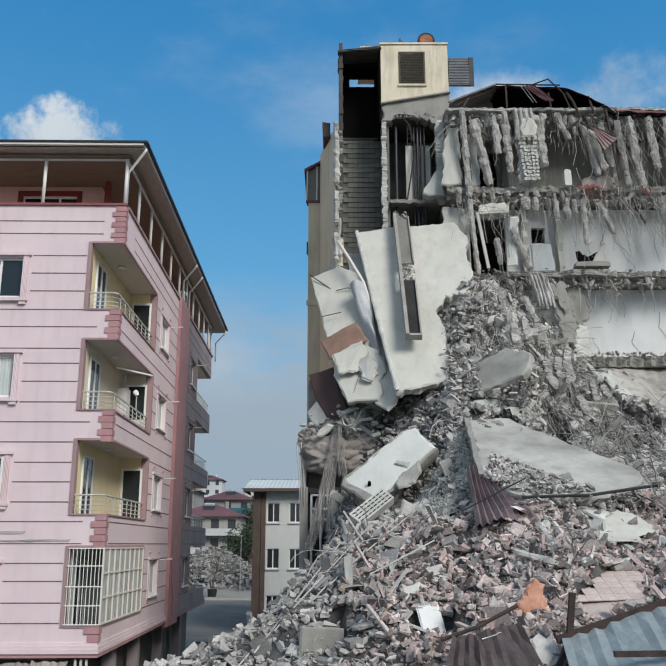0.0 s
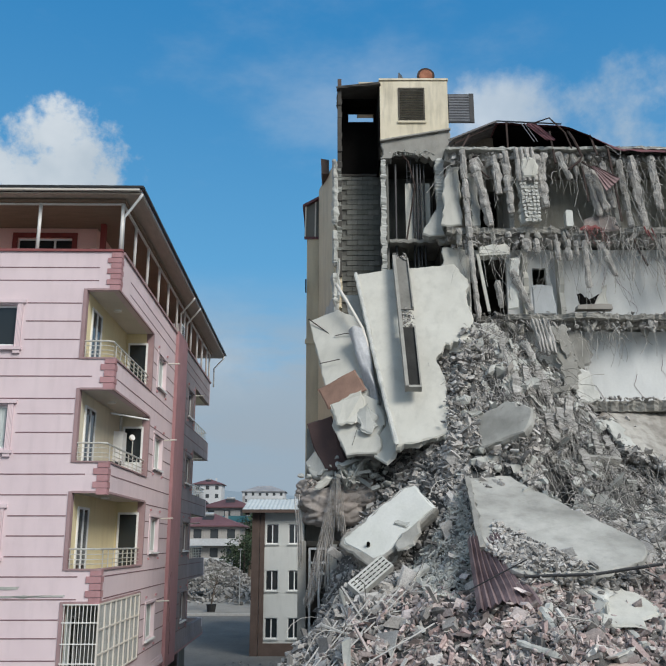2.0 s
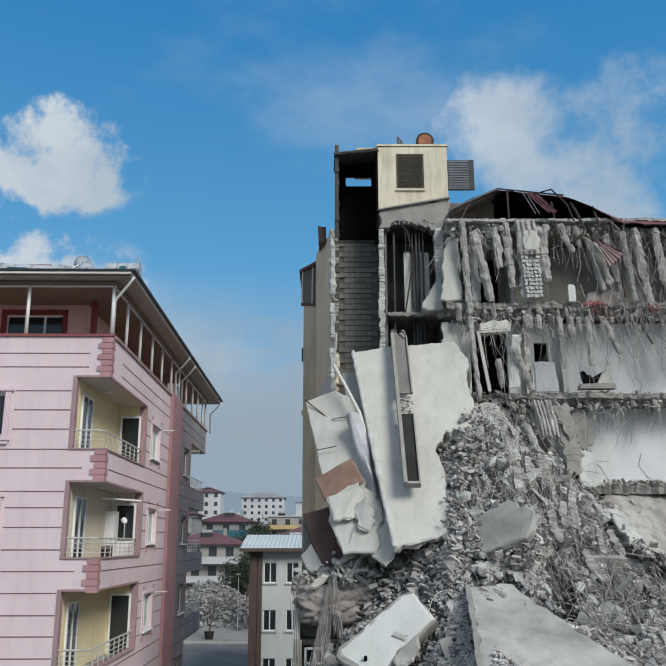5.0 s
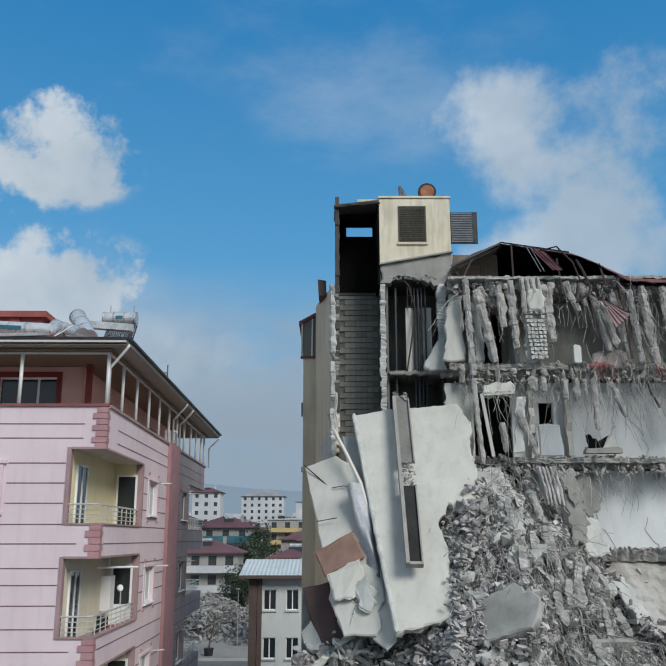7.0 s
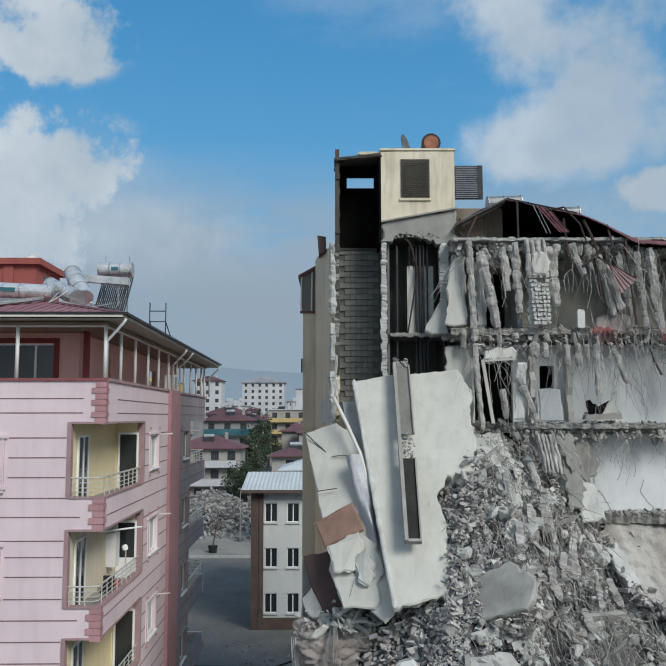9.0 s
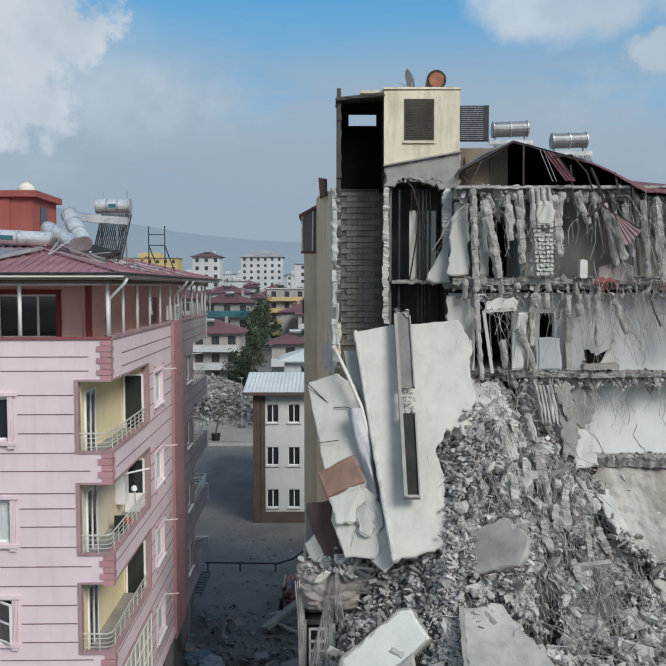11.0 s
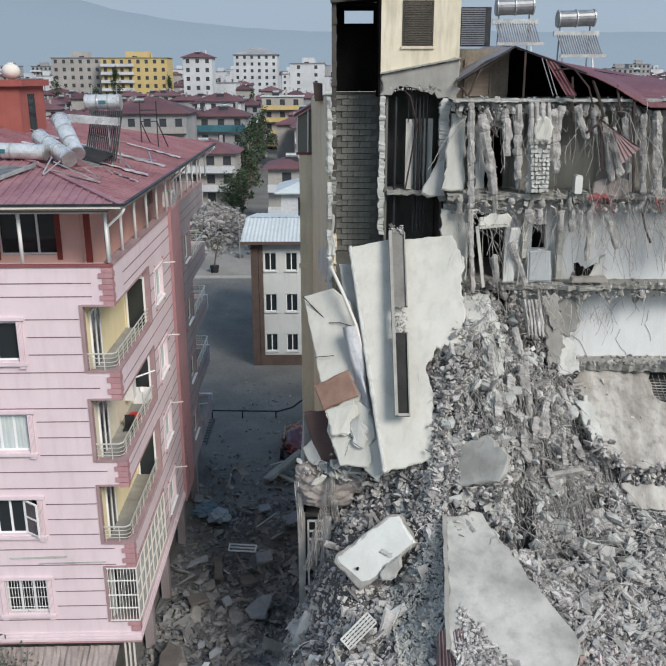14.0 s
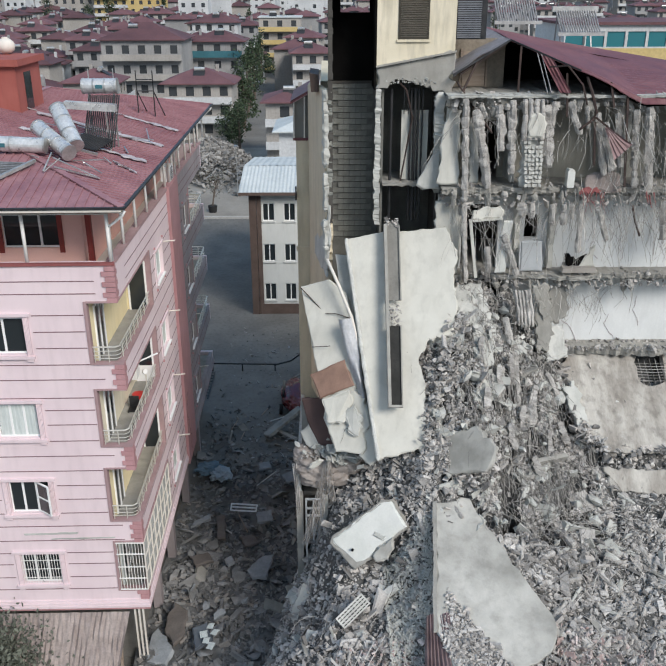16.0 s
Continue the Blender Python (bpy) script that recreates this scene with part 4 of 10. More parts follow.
b.beam((PXL, PY0 + 0.1, 17.72), (PX, PY0 + 0.1, 17.73), 0.07, 0.05).beam((PX - 0.06, PY0 + 0.1, 17.73), (PX - 0.06, PY1, 17.73), 0.07, 0.05)
ppart("post_beam", b, WHITE_METAL)
EX, EY, EZ, RX, SL = -5.84, 23.45, 17.93, -12.5, 0.245
EYB = PY1 + 1.35
rise = (EX - RX) * SL
ra, rb = EY + (EX - RX), EYB - (EX - RX)
rz = EZ + 0.10 + rise
LX = 2 * RX - EX
roof = Geo()
roof.add([(EX, EY, EZ + 0.1), (EX, EYB, EZ + 0.1), (LX, EYB, EZ + 0.1), (LX, EY, EZ + 0.1), (RX, ra, rz), (RX, rb, rz)], [(0, 1, 5, 4), (1, 2, 5), (2, 3, 4, 5), (3, 0, 4)])
roof.v += [(x, y, z - 0.05) for x, y, z in roof.v[:6]]
roof.f += [tuple(i + 6 for i in reversed(f)) for f in roof.f[:4]]
# standing ribs of the sheets
n = int((EYB - EY) / 0.28)
for i in range(1, n):
    y = EY + i * 0.28
    run = min(EX - RX, y - EY, EYB - y)
    ppart("roof_rib", Geo().beam((EX, y, EZ + 0.11), (EX - run, y, EZ + 0.11 + run * SL), 0.05, 0.05), ROOF)
n = int((EX - LX) / 0.28)
for i in range(1, n):
    x = EX - i * 0.28
    run = min(EX - x, x - LX)
    ppart("roof_rib", Geo().beam((x, EY, EZ + 0.11), (x, EY + run, EZ + 0.11 + run * SL), 0.05, 0.05), ROOF)
ppart("roof_sheet", roof, ROOF, "maroon ribbed metal roof with pale scuffs")
h = Geo()
h.beam((EX, EY, EZ + 0.13), (RX, ra, rz + 0.03), 0.22, 0.05).beam((RX, ra, rz + 0.03), (RX, rb, rz + 0.03), 0.25, 0.06).beam((EX, EYB, EZ + 0.13), (RX, rb, rz + 0.03), 0.22, 0.05)
ppart("ridge_cap", h, ROOF)
f = Geo()
f.box(LX, EX, EY - 0.10, EY + 0.02, EZ + 0.0, EZ + 0.07).box(EX - 0.02, EX + 0.02, EY + 0.02, EYB, EZ - 0.02, EZ + 0.07)
ppart("fascia", f, SOFFIT)
gt = Geo()
gt.box(LX, EX + 0.12, EY - 0.13, EY - 0.025, EZ + 0.075, EZ + 0.14).box(EX + 0.025, EX + 0.13, EY - 0.02, EYB, EZ + 0.075, EZ + 0.14)
ppart("gutter", gt, DARK_METAL)
so = Geo()
so.box(LX, EX - 0.02, EY + 0.02, EYB - 0.02, EZ - 0.06, EZ - 0.03)
ppart("eaves_soffit", so, material("brown_eaves_soffit", (0.40, 0.345, 0.29), (0.48, 0.42, 0.36), 1.5, 20, 0.85, 0.1, stretch=(6, 1, 1)))
for y in (EY + 0.12, 34.6, 36.3, EYB - 0.3):
    ppart("downpipe", Geo().tube([(EX + 0.05, y, EZ - 0.02), (EX - 0.02, y + 0.02, EZ - 0.15), (PX - 0.02, y + 0.45, EZ - 0.62), (PX - 0.02, y + 0.48, TOPZ + 0.1)], 0.045, 8), PVC, smooth=True)
# pale scuffs and torn flashing strips on the roof
for y, w, l in ((29.4, 0.30, 4.6), (32.6, 0.34, 5.0), (36.5, 0.25, 4.0), (27.6, 0.10, 1.0)):
    a0, a1 = EX - 0.35, EX - 0.35 - l
    st = rough_plate([(a0, y, EZ + 0.19 + 0.35 * SL), (a0, y + w * 1.3, EZ + 0.19 + 0.35 * SL), (a1, y + 0.9 + w, EZ + 0.19 + (0.35 + l) * SL), (a1, y + 0.9, EZ + 0.19 + (0.35 + l) * SL)], 0.02, int(y * 10), 0.2, 0.07)
    ppart("flashing_strip", st, material("scuffed_flashing", (0.34, 0.29, 0.30), (0.55, 0.51, 0.52), 2.0, 20, 0.6, 0.2, grime=0.3), "pale dented flashing strip")
# air conditioner at the terrace
ac = thing("air_conditioner", "white outdoor air conditioner unit on the terrace parapet", "air conditioner")
Geo().box(PX - 0.38, PX + 0.02, 35.15, 36.0, TOPZ + 0.11, TOPZ + 0.75).ob("casing", PVC, ac)
g = Geo()
for i in range(7):
    g.box(PX + 0.02, PX + 0.035, 35.25, 35.85, TOPZ + 0.16 + i * 0.08, TOPZ + 0.19 + i * 0.08)
g.ob("grille", DARK_METAL, ac)

# stair head on the roof
pent = thing("roof_stair_house", "red rendered stair house on the maroon roof", "roof structure")
Geo().box(-14.2, -11.6, 33.0, 36.0, 18.6, 21.2).ob("body", RED_RENDER, pent)
Geo().box(-14.4, -11.4, 32.8, 36.2, 21.2, 21.45).ob("cornice", RED_RENDER, pent)
Geo().box(-11.61, -11.58, 33.9, 34.7, 19.3, 20.9).ob("door", GLASS, pent)
Geo().box(-12.9, -12.5, 32.93, 33.0, 19.0, 21.2).ob("pilaster", RED_RENDER, pent)
dome = thing("round_water_tank", "pale rounded plastic water tank on the stair house roof", "water tank")
bm = bmesh.new()
bmesh.ops.create_uvsphere(bm, u_segments=20, v_segments=12, radius=0.37)
for v in bm.verts:
    v.co.z *= 0.85
me = bpy.data.meshes.new("tank_body")
bm.to_mesh(me)
bm.free()
me.materials.append(SOFFIT)
o = new("tank_body", me)
o.parent, o.location = dome, (-12.75, 35.7, 21.77)
me.polygons.foreach_set("use_smooth", [True] * len(me.polygons))
Geo().tube([(-12.75, 35.7, 22.05), (-12.75, 35.7, 22.12)], 0.12, 12).ob("cap", SOFFIT, dome)


def cylinder_tank(p, q, r, group="toppled solar tanks", label="dented galvanised solar hot water tank toppled on the roof"):
    t = thing("solar_tank", label, "water tank", group)
    p, q = Vector(p), Vector(q)
    d = (q - p).normalized()
    g = Geo().tube([p, p.lerp(q, 0.02), p.lerp(q, 0.3), p.lerp(q, 0.5), p.lerp(q, 0.98), q], r, 20)
    g.ob("shell", TANK_METAL, t, smooth=False)
    for k in (0.0, 0.33, 0.66, 1.0):
        c = p.lerp(q, k)
        Geo().tube([c - d * 0.03, c + d * 0.03], r + 0.015, 20).ob("hoop", ZINC, t)
    Geo().beam(p.lerp(q, 0.4) - Vector((0, r + 0.006, 0)), p.lerp(q, 0.62) - Vector((0, r + 0.006, 0)), 0.012, 0.13).ob("label_bar", TEAL, t, "faded blue label strip")
    return t


def roof_z(x, y):
    return EZ + 0.12 + SL * min(EX - x, y - EY)


cylinder_tank((-12.2, 27.2, 19.35), (-9.0, 27.2, 19.2), 0.25)
cylinder_tank((-9.5, 28.3, 19.62), (-8.2, 27.0, 19.0), 0.26)
cylinder_tank((-8.95, 28.9, 20.15), (-8.15, 27.7, 19.1), 0.28)
cylinder_tank((-8.57, 31.1, 20.66), (-7.35, 31.1, 20.66), 0.27, "standing solar tanks", "galvanised solar hot water tank standing on a steel frame")
fr = thing("solar_heater_frame", "steel frame of solar water heater standing on the maroon roof", "solar heater")
for x in (-8.4, -7.5):
    Geo().beam((x, 31.1, roof_z(x, 31.1)), (x, 31.1, 20.45), 0.05, 0.05).beam((x, 29.8, roof_z(x, 29.8)), (x, 31.1, 20.4), 0.04, 0.04).beam((x, 31.3, 20.3), (x, 31.3, 21.25), 0.03, 0.03).ob("leg", ZINC, fr)
for i in range(16):
    x = -8.45 + i * 0.072
    Geo().tube([(x, 29.8, roof_z(-7.9, 29.8) + 0.12), (x + 0.1, 30.95, 20.35)], 0.028, 6).ob("collector_tube", DARK_METAL, fr)
fr2 = thing("broken_solar_collector", "bent solar collector panel lying over the roof", "solar heater")
for i in range(14):
    x = -8.9 + i * 0.075
    Geo().tube([(x, 29.2, roof_z(x, 29.2) + 0.1), (x + 0.5, 29.9, roof_z(x, 29.9) + 0.35)], 0.03, 6).ob("collector_tube", DARK_METAL, fr2)
Geo().beam((-9.0, 30.0, 20.15), (-7.2, 30.0, 20.02), 0.3, 0.26).ob("header_pipe", TANK_METAL, fr2)
Geo().beam((-9.3, 28.9, roof_z(-9.3, 28.9) + 0.12), (-7.7, 28.7, roof_z(-7.7, 28.7) + 0.12), 0.08, 0.08).ob("lower_rail", ZINC, fr2)
for x in (-9.1, -7.6):
    Geo().beam((x, 30.2, roof_z(x, 30.2)), (x, 30.05, 19.9), 0.05, 0.05).ob("leg", ZINC, fr2)
fr3 = thing("fallen_solar_collector", "flattened grey solar collector lying on the maroon roof", "solar heater")
for i in range(12):
    y = 25.0 + 0.11 * i
    Geo().tube([(-13.0, y + 0.2, roof_z(-13.0, y + 0.2) + 0.1), (-11.4, y + 0.1, roof_z(-11.4, y + 0.1) + 0.13), (-10.1 + 0.09 * i, y, roof_z(-10.1 + 0.09 * i, y) + 0.08)], 0.035, 6).ob("collector_tube", DULL_ZINC, fr3)
Geo().beam((-10.15, 24.85, roof_z(-10.15, 24.85) + 0.1), (-9.1, 26.3, roof_z(-9.1, 26.3) + 0.14), 0.12, 0.1).ob("end_rail", ZINC, fr3)
scr = thing("roof_scrap", "scattered metal angle bars and pipes on the roof", "debris", kind="stuff")
g = Geo()
rng = random.Random(5)
for i in range(26):
    x, y = rng.uniform(-11.5, -6.6), rng.uniform(25.6, 34)
    a, l = rng.uniform(0, 6.3), rng.uniform(0.3, 1.6)
    x2, y2 = x + math.cos(a) * l, y + math.sin(a) * l
    if x2 > EX - 0.3:
        continue
    g.beam((x, y, roof_z(x, y) + 0.06), (x2, y2, roof_z(x2, y2) + rng.uniform(0.05, 0.45)), 0.04, 0.03)
g.ob("bars", ZINC, scr)
# antenna frame near the far end of the roof
an = thing("roof_antenna_frame", "rusty steel ladder frame standing on the roof", "frame")
g = Geo()
for dx_ in (0, 0.75):
    g.beam((-7.5 - dx_, 39.0, roof_z(-7.5 - dx_, 39.0) - 0.02), (-7.5 - dx_, 39.0, 20.5), 0.045, 0.045)
    g.beam((-7.2 - dx_, 39.9, roof_z(-7.2, 39.9) - 0.02), (-7.5 - dx_, 39.0, 19.6), 0.035, 0.035)
for z in (19.6, 20.1):
    g.beam((-7.5, 39.0, z), (-8.25, 39.0, z), 0.04, 0.04)
g.ob("bars", DARK_METAL, an)

# peeling cable trunk on the front
for xa, xb, z, hgt in ((-10.5, -8.62, 6.27, 0.07), (-9.55, -7.35, 6.07, 0.05)):
    ppart("cable_trunk", rough_plate([(xa, PY0 - 0.02, z), (xb, PY0 - 0.02, z + 0.03), (xb, PY0 - 0.02, z + 0.03 + hgt), (xa, PY0 - 0.02, z + hgt)], 0.02, int(z * 100), 0.25, 0.008), DUSTY, "grey peeling cable trunk")

# ---- ruined apartment building ----
ruin = thing("collapsed_building", "half collapsed concrete apartment building with torn open storeys and hanging ribs", "building")


def rpart(name, g, mat, label="", smooth=False):
    return g.ob(name, mat, ruin, label, smooth)


rs0 = np.random.default_rng(3)
FLOORS = [20.84, 17.91, 14.88, 12.05]


def ragged_slab(x0, x1, y_front, y_back, z_top, thick, seed, amp=0.22):
    """A floor slab whose front edge is torn."""
    rng = random.Random(seed)
    n, rows = int((x1 - x0) / 0.09), 5
    d, front = 0.0, []
    for i in range(n + 1):
        x = x0 + (x1 - x0) * i / n
        d = 0.85 * d + rng.gauss(0, amp * 0.16)
        for r in range(rows + 1):
            v = r / rows
            dent = 0.07 * noise.noise((x * 3.1, v * 2.2, seed)) + 0.035 * noise.noise((x * 11, v * 7, seed))
            front.append((x + rng.gauss(0, 0.012), y_front + d + dent * min(1, thick * 2.4) + 0.2 * thick * v, z_top - thick * v + (0.06 * noise.noise((x * 5, r, seed + 3)) if r in (0, rows) else 0)))
    g = Geo()
    w = rows + 1
    g.add(front + [(x0 + (x1 - x0) * i / n, y_back, z_top - thick * e) for i in range(n + 1) for e in (0, 1)],
          [(i * w + r, (i + 1) * w + r, (i + 1) * w + r + 1, i * w + r + 1) for i in range(n) for r in range(rows)]
          + [((n + 1) * w + 2 * i, (n + 1) * w + 2 * i + 2, (i + 1) * w, i * w) for i in range(n)]
          + [(i * w + rows, (i + 1) * w + rows, (n + 1) * w + 2 * i + 3, (n + 1) * w + 2 * i + 1) for i in range(n)])
    return g


for k, (z, x0, th) in enumerate(zip(FLOORS, (3.95, 3.9, 4.3, 6.0), (0.36, 0.34, 0.28, 0.34))):
    rpart("floor_slab", ragged_slab(x0, 15.0, (26.6, 26.62, 26.8, 26.75)[k], 39.0, z, th, 10 + k, 0.34), CONCRETE)
    if k < 3:
        rpart("slab_topping", ragged_slab(x0, 15.0, (26.28, 26.36, 26.5)[k], 27.0, z + 0.012, (0.09, 0.2, 0.16)[k], 60 + k, (0.12, 0.3, 0.35)[k]), (DUSTY, CONCRETE, CONCRETE)[k])
# back walls of the torn rooms
w = Geo()
wall_with_holes(w, 28.05, "y", 3.95, 15.0, 17.91, 20.44, 0.2, [(5.15, 6.0, 17.91, 20.0)])
# Beige darkened for the room's shade, with stains on top.
rpart("room_wall", w, material("shaded_beige_plaster", (0.28, 0.272, 0.235), (0.37, 0.36, 0.315), 0.7, 30, 0.93, 0.15, grime=0.4, speck=0.06), "stained beige room wall with shade in its colour")
w = Geo()
wall_with_holes(w, 27.35, "y", 3.95, 15.0, 14.88, 17.45, 0.2, [(4.8, 6.05, 14.88, 17.15), (6.95, 7.42, 15.95, 16.78)])
rpart("room_wall", w, WHITE_WALL, "pale green-white room wall with cracks")
w = Geo()
wall_with_holes(w, 27.5, "y", 6.4, 15.0, 12.05, 14.55, 0.2, [])
rpart("room_wall", w, WHITE_WALL, "pale blue-white room wall with cracks")
for x, z0, z1, y in ((9.2, 12.1, 13.2, 27.49), (10.6, 12.1, 12.9, 27.49), (11.4, 12.6, 13.6, 27.49), (9.6, 15.2, 17.0, 27.34), (10.4, 15.0, 16.6, 27.34), (11.7, 15.6, 17.0, 27.34)):
    rng = random.Random(x)
    pts = [(x, y - 0.005, z0)]
    while pts[-1][2] < z1:
        pts.append((pts[-1][0] + rng.gauss(-0.03, 0.08), y - 0.005, pts[-1][2] + rng.uniform(0.08, 0.22)))
    rpart("wall_crack", Geo().tube(pts, 0.006, 4), GROOVE)
# rooms behind, shade put into their walls, closed at the back, sides and above
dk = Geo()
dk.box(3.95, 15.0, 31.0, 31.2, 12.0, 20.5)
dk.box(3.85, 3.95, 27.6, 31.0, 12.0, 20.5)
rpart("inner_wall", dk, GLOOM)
rpart("party_wall", Geo().box(14.9, 15.1, 26.6, 39, 0, 20.9), CONCRETE)
rpart("rear_wall", Geo().box(0.4, 15.0, 38.9, 39.1, 0, 20.9).box(-0.05, 0.4, 30.2, 39, 0, 20.9), TAN)
# cross walls that stand out towards the tear
for x, z0, z1, y0, y1, mt in ((4.05, 17.95, 20.4, 26.75, 28.05, PLASTER), (5.02, 17.91, 20.4, 27.2, 28.05, PLASTER_DIRTY), (6.2, 18.0, 20.4, 26.9, 28.05, PLASTER_DIRTY), (9.9, 17.91, 20.4, 27.0, 28.05, PLASTER_DIRTY), (12.0, 17.91, 20.4, 26.9, 28.05, PLASTER), (4.35, 14.9, 17.4, 26.8, 27.35, PLASTER), (6.55, 14.9, 17.4, 26.9, 27.35, PLASTER), (7.75, 15.0, 17.4, 26.9, 27.35, PLASTER)):
    rng = random.Random(int(x * 100))
    n = 9
    rim = [(x, y0 + abs(rng.gauss(0, 0.13)), z0 + (z1 - z0) * i / n) for i in range(n + 1)]
    rpart("cross_wall", Geo().prism(rim + [(x, y1, z1), (x, y1, z0)], (0.16, 0, 0)), mt)
# leaning pale wall panels at the near end of the torn storeys
for outline, sd_, mt in (([(3.72, 26.5, 18.05), (4.45, 26.45, 18.03), (4.45, 26.75, 20.32), (4.16, 26.75, 20.36), (3.9, 26.7, 19.7)], 3, PLASTER), ([(4.82, 26.6, 18.05), (5.1, 26.6, 18.05), (5.06, 26.75, 20.05), (4.78, 26.75, 20.1)], 5, DUSTY),
                         ([(5.12, 26.9, 20.0), (5.66, 26.9, 20.02), (5.66, 26.95, 20.42), (5.12, 26.95, 20.42)], 6, PLASTER), ([(3.75, 26.6, 15.2), (4.6, 26.55, 14.9), (4.72, 26.8, 17.3), (3.8, 26.8, 17.35)], 4, PLASTER)):
    rpart("wall_panel", rough_plate(outline, 0.12, sd_, step=0.16, wobble=0.03), mt)
# broken door frame in the middle storey
rpart("door_lintel", rough_plate([(4.94, 26.2, 16.92), (5.9, 26.22, 16.95), (5.98, 26.3, 17.2), (5.85, 26.35, 17.34), (5.3, 26.35, 17.3), (4.98, 26.3, 17.2)], 0.3, 9, step=0.12, wobble=0.03), PLASTER, "pale broken door lintel")
rpart("door_frame", Geo().beam((5.17, 26.2, 14.9), (4.88, 26.25, 16.9), 0.10, 0.08, (0, 1, 0)).beam((4.95, 26.22, 16.86), (5.95, 26.25, 16.93), 0.07, 0.06), PLASTER, "broken white door frame")
rpart("room_door", rough_plate([(5.83, 26.35, 15.02), (6.15, 26.3, 15.03), (6.22, 26.35, 15.9), (6.31, 26.38, 16.83), (6.03, 26.4, 16.82), (5.95, 26.4, 15.9)], 0.05, 9, step=0.14, wobble=0.03), WHITE_COAT, "loose pale door leaf")
rpart("wall_panel", rough_plate([(6.78, 26.75, 14.96), (7.52, 26.72, 14.96), (7.47, 26.8, 15.98), (6.76, 26.8, 16.0)], 0.06, 10, step=0.3, wobble=0.01), material("blue_grey_board", (0.40, 0.42, 0.43), (0.50, 0.52, 0.53), 0.8, 30, 0.85, 0.08, grime=0.15, speck=0.05), "blue-grey board below the window opening")
c = np.stack([rs0.uniform(1.95, 3.75, 90), 27.42 + rs0.normal(0, 0.05, 90), 21.14 + rs0.normal(0, 0.05, 90)], 1)
rpart_lintel = chunk_mesh("lintel_rubble", c, rs0.uniform(0.04, 0.12, 90), DUSTY, 44)
rpart_lintel.parent = ruin
# boards, box and household remains on the slab edges
box = thing("cardboard_box", "flattened brownish cardboard box on the torn slab edge", "box")
BOX_BROWN = material("dusty_cardboard", (0.27, 0.25, 0.225), (0.36, 0.335, 0.305), 1.2, 30, 0.9, 0.1, speck=0.06)
Geo().prism([(8.1, 26.3, 15.02), (9.28, 26.3, 15.02), (9.25, 26.3, 15.17), (8.9, 26.3, 15.2), (8.14, 26.3, 15.16)], (0, 0.35, 0)).ob("carton", BOX_BROWN, box)
rough_plate([(8.2, 26.6, 15.18), (9.2, 26.6, 15.18), (9.16, 26.8, 15.28), (8.25, 26.8, 15.26)], 0.015, 12, wobble=0.01).ob("flap", BOX_BROWN, box)
rpart("torn_plaster", rough_plate([(8.72, 26.5, 15.18), (9.26, 26.48, 15.18), (9.12, 26.5, 15.5), (9.2, 26.52, 15.9), (8.9, 26.52, 15.55)], 0.03, 11, step=0.12, wobble=0.03), PLASTER, "torn white plaster flap")
rpart("torn_plaster", rough_plate([(8.3, 26.56, 15.2), (8.86, 26.54, 15.18), (9.0, 26.56, 15.62), (8.6, 26.56, 15.4), (8.22, 26.56, 15.62)], 0.03, 12, step=0.1, wobble=0.03), NEAR_BLACK, "near-black torn piece of plaster")
rpart("board", rough_plate([(8.6, 26.35, 17.8), (9.75, 26.3, 17.8), (9.7, 26.5, 18.34), (9.2, 26.5, 18.4), (8.65, 26.55, 18.3)], 0.08, 13, wobble=0.03), material("dusty_pink_board", (0.24, 0.205, 0.19), (0.33, 0.285, 0.265), 1.2, 24, 0.9, 0.15, grime=0.3), "dusty pink panel lying on the slab")
RED_CLOTH = material("dusty_red_cloth", (0.20, 0.06, 0.06), (0.30, 0.125, 0.12), 3, 20, 0.95, 0.2)
rpart("cloth", rough_plate([(8.35, 26.2, 17.78), (8.75, 26.16, 17.74), (9.05, 26.18, 17.84), (8.95, 26.25, 17.98), (8.6, 26.28, 17.95)], 0.04, 14, wobble=0.05, step=0.08), RED_CLOTH, "torn red cloth")
rg = random.Random(91)
for i in range(9):
    x = 8.45 + 0.09 * i
    rpart("cloth_strip", Geo().tube([(x, 26.16, 17.82), (x + rg.gauss(0, 0.06), 26.1, 17.6), (x + rg.gauss(0.05, 0.1), 26.06, 17.6 - rg.uniform(0.1, 0.5))], 0.014, 4, 0.4), RED_CLOTH)
for xa, za in ((10.5, 17.75), (10.75, 17.7), (10.62, 17.62)):
    rpart("cloth_strip", Geo().tube([(xa, 26.15, za + 0.1), (xa + 0.04, 26.1, za - 0.1), (xa + 0.1, 26.05, za - 0.3)], 0.03, 5, 0.4), RED_CLOTH)
stove = thing("white_appliance", "white dented household appliance on the torn slab", "appliance")
g = Geo()
prof = [(-0.09, 0.0), (0.10, 0.0), (0.115, 0.03), (0.10, 0.5), (0.06, 0.57), (-0.10, 0.6), (-0.14, 0.53), (-0.115, 0.03)]
g.prism([(8.07 + x + 0.04 * z, 26.3, 17.93 + z) for x, z in prof], (0, 0.3, 0))
g.ob("casing", WHITE_COAT, stove)


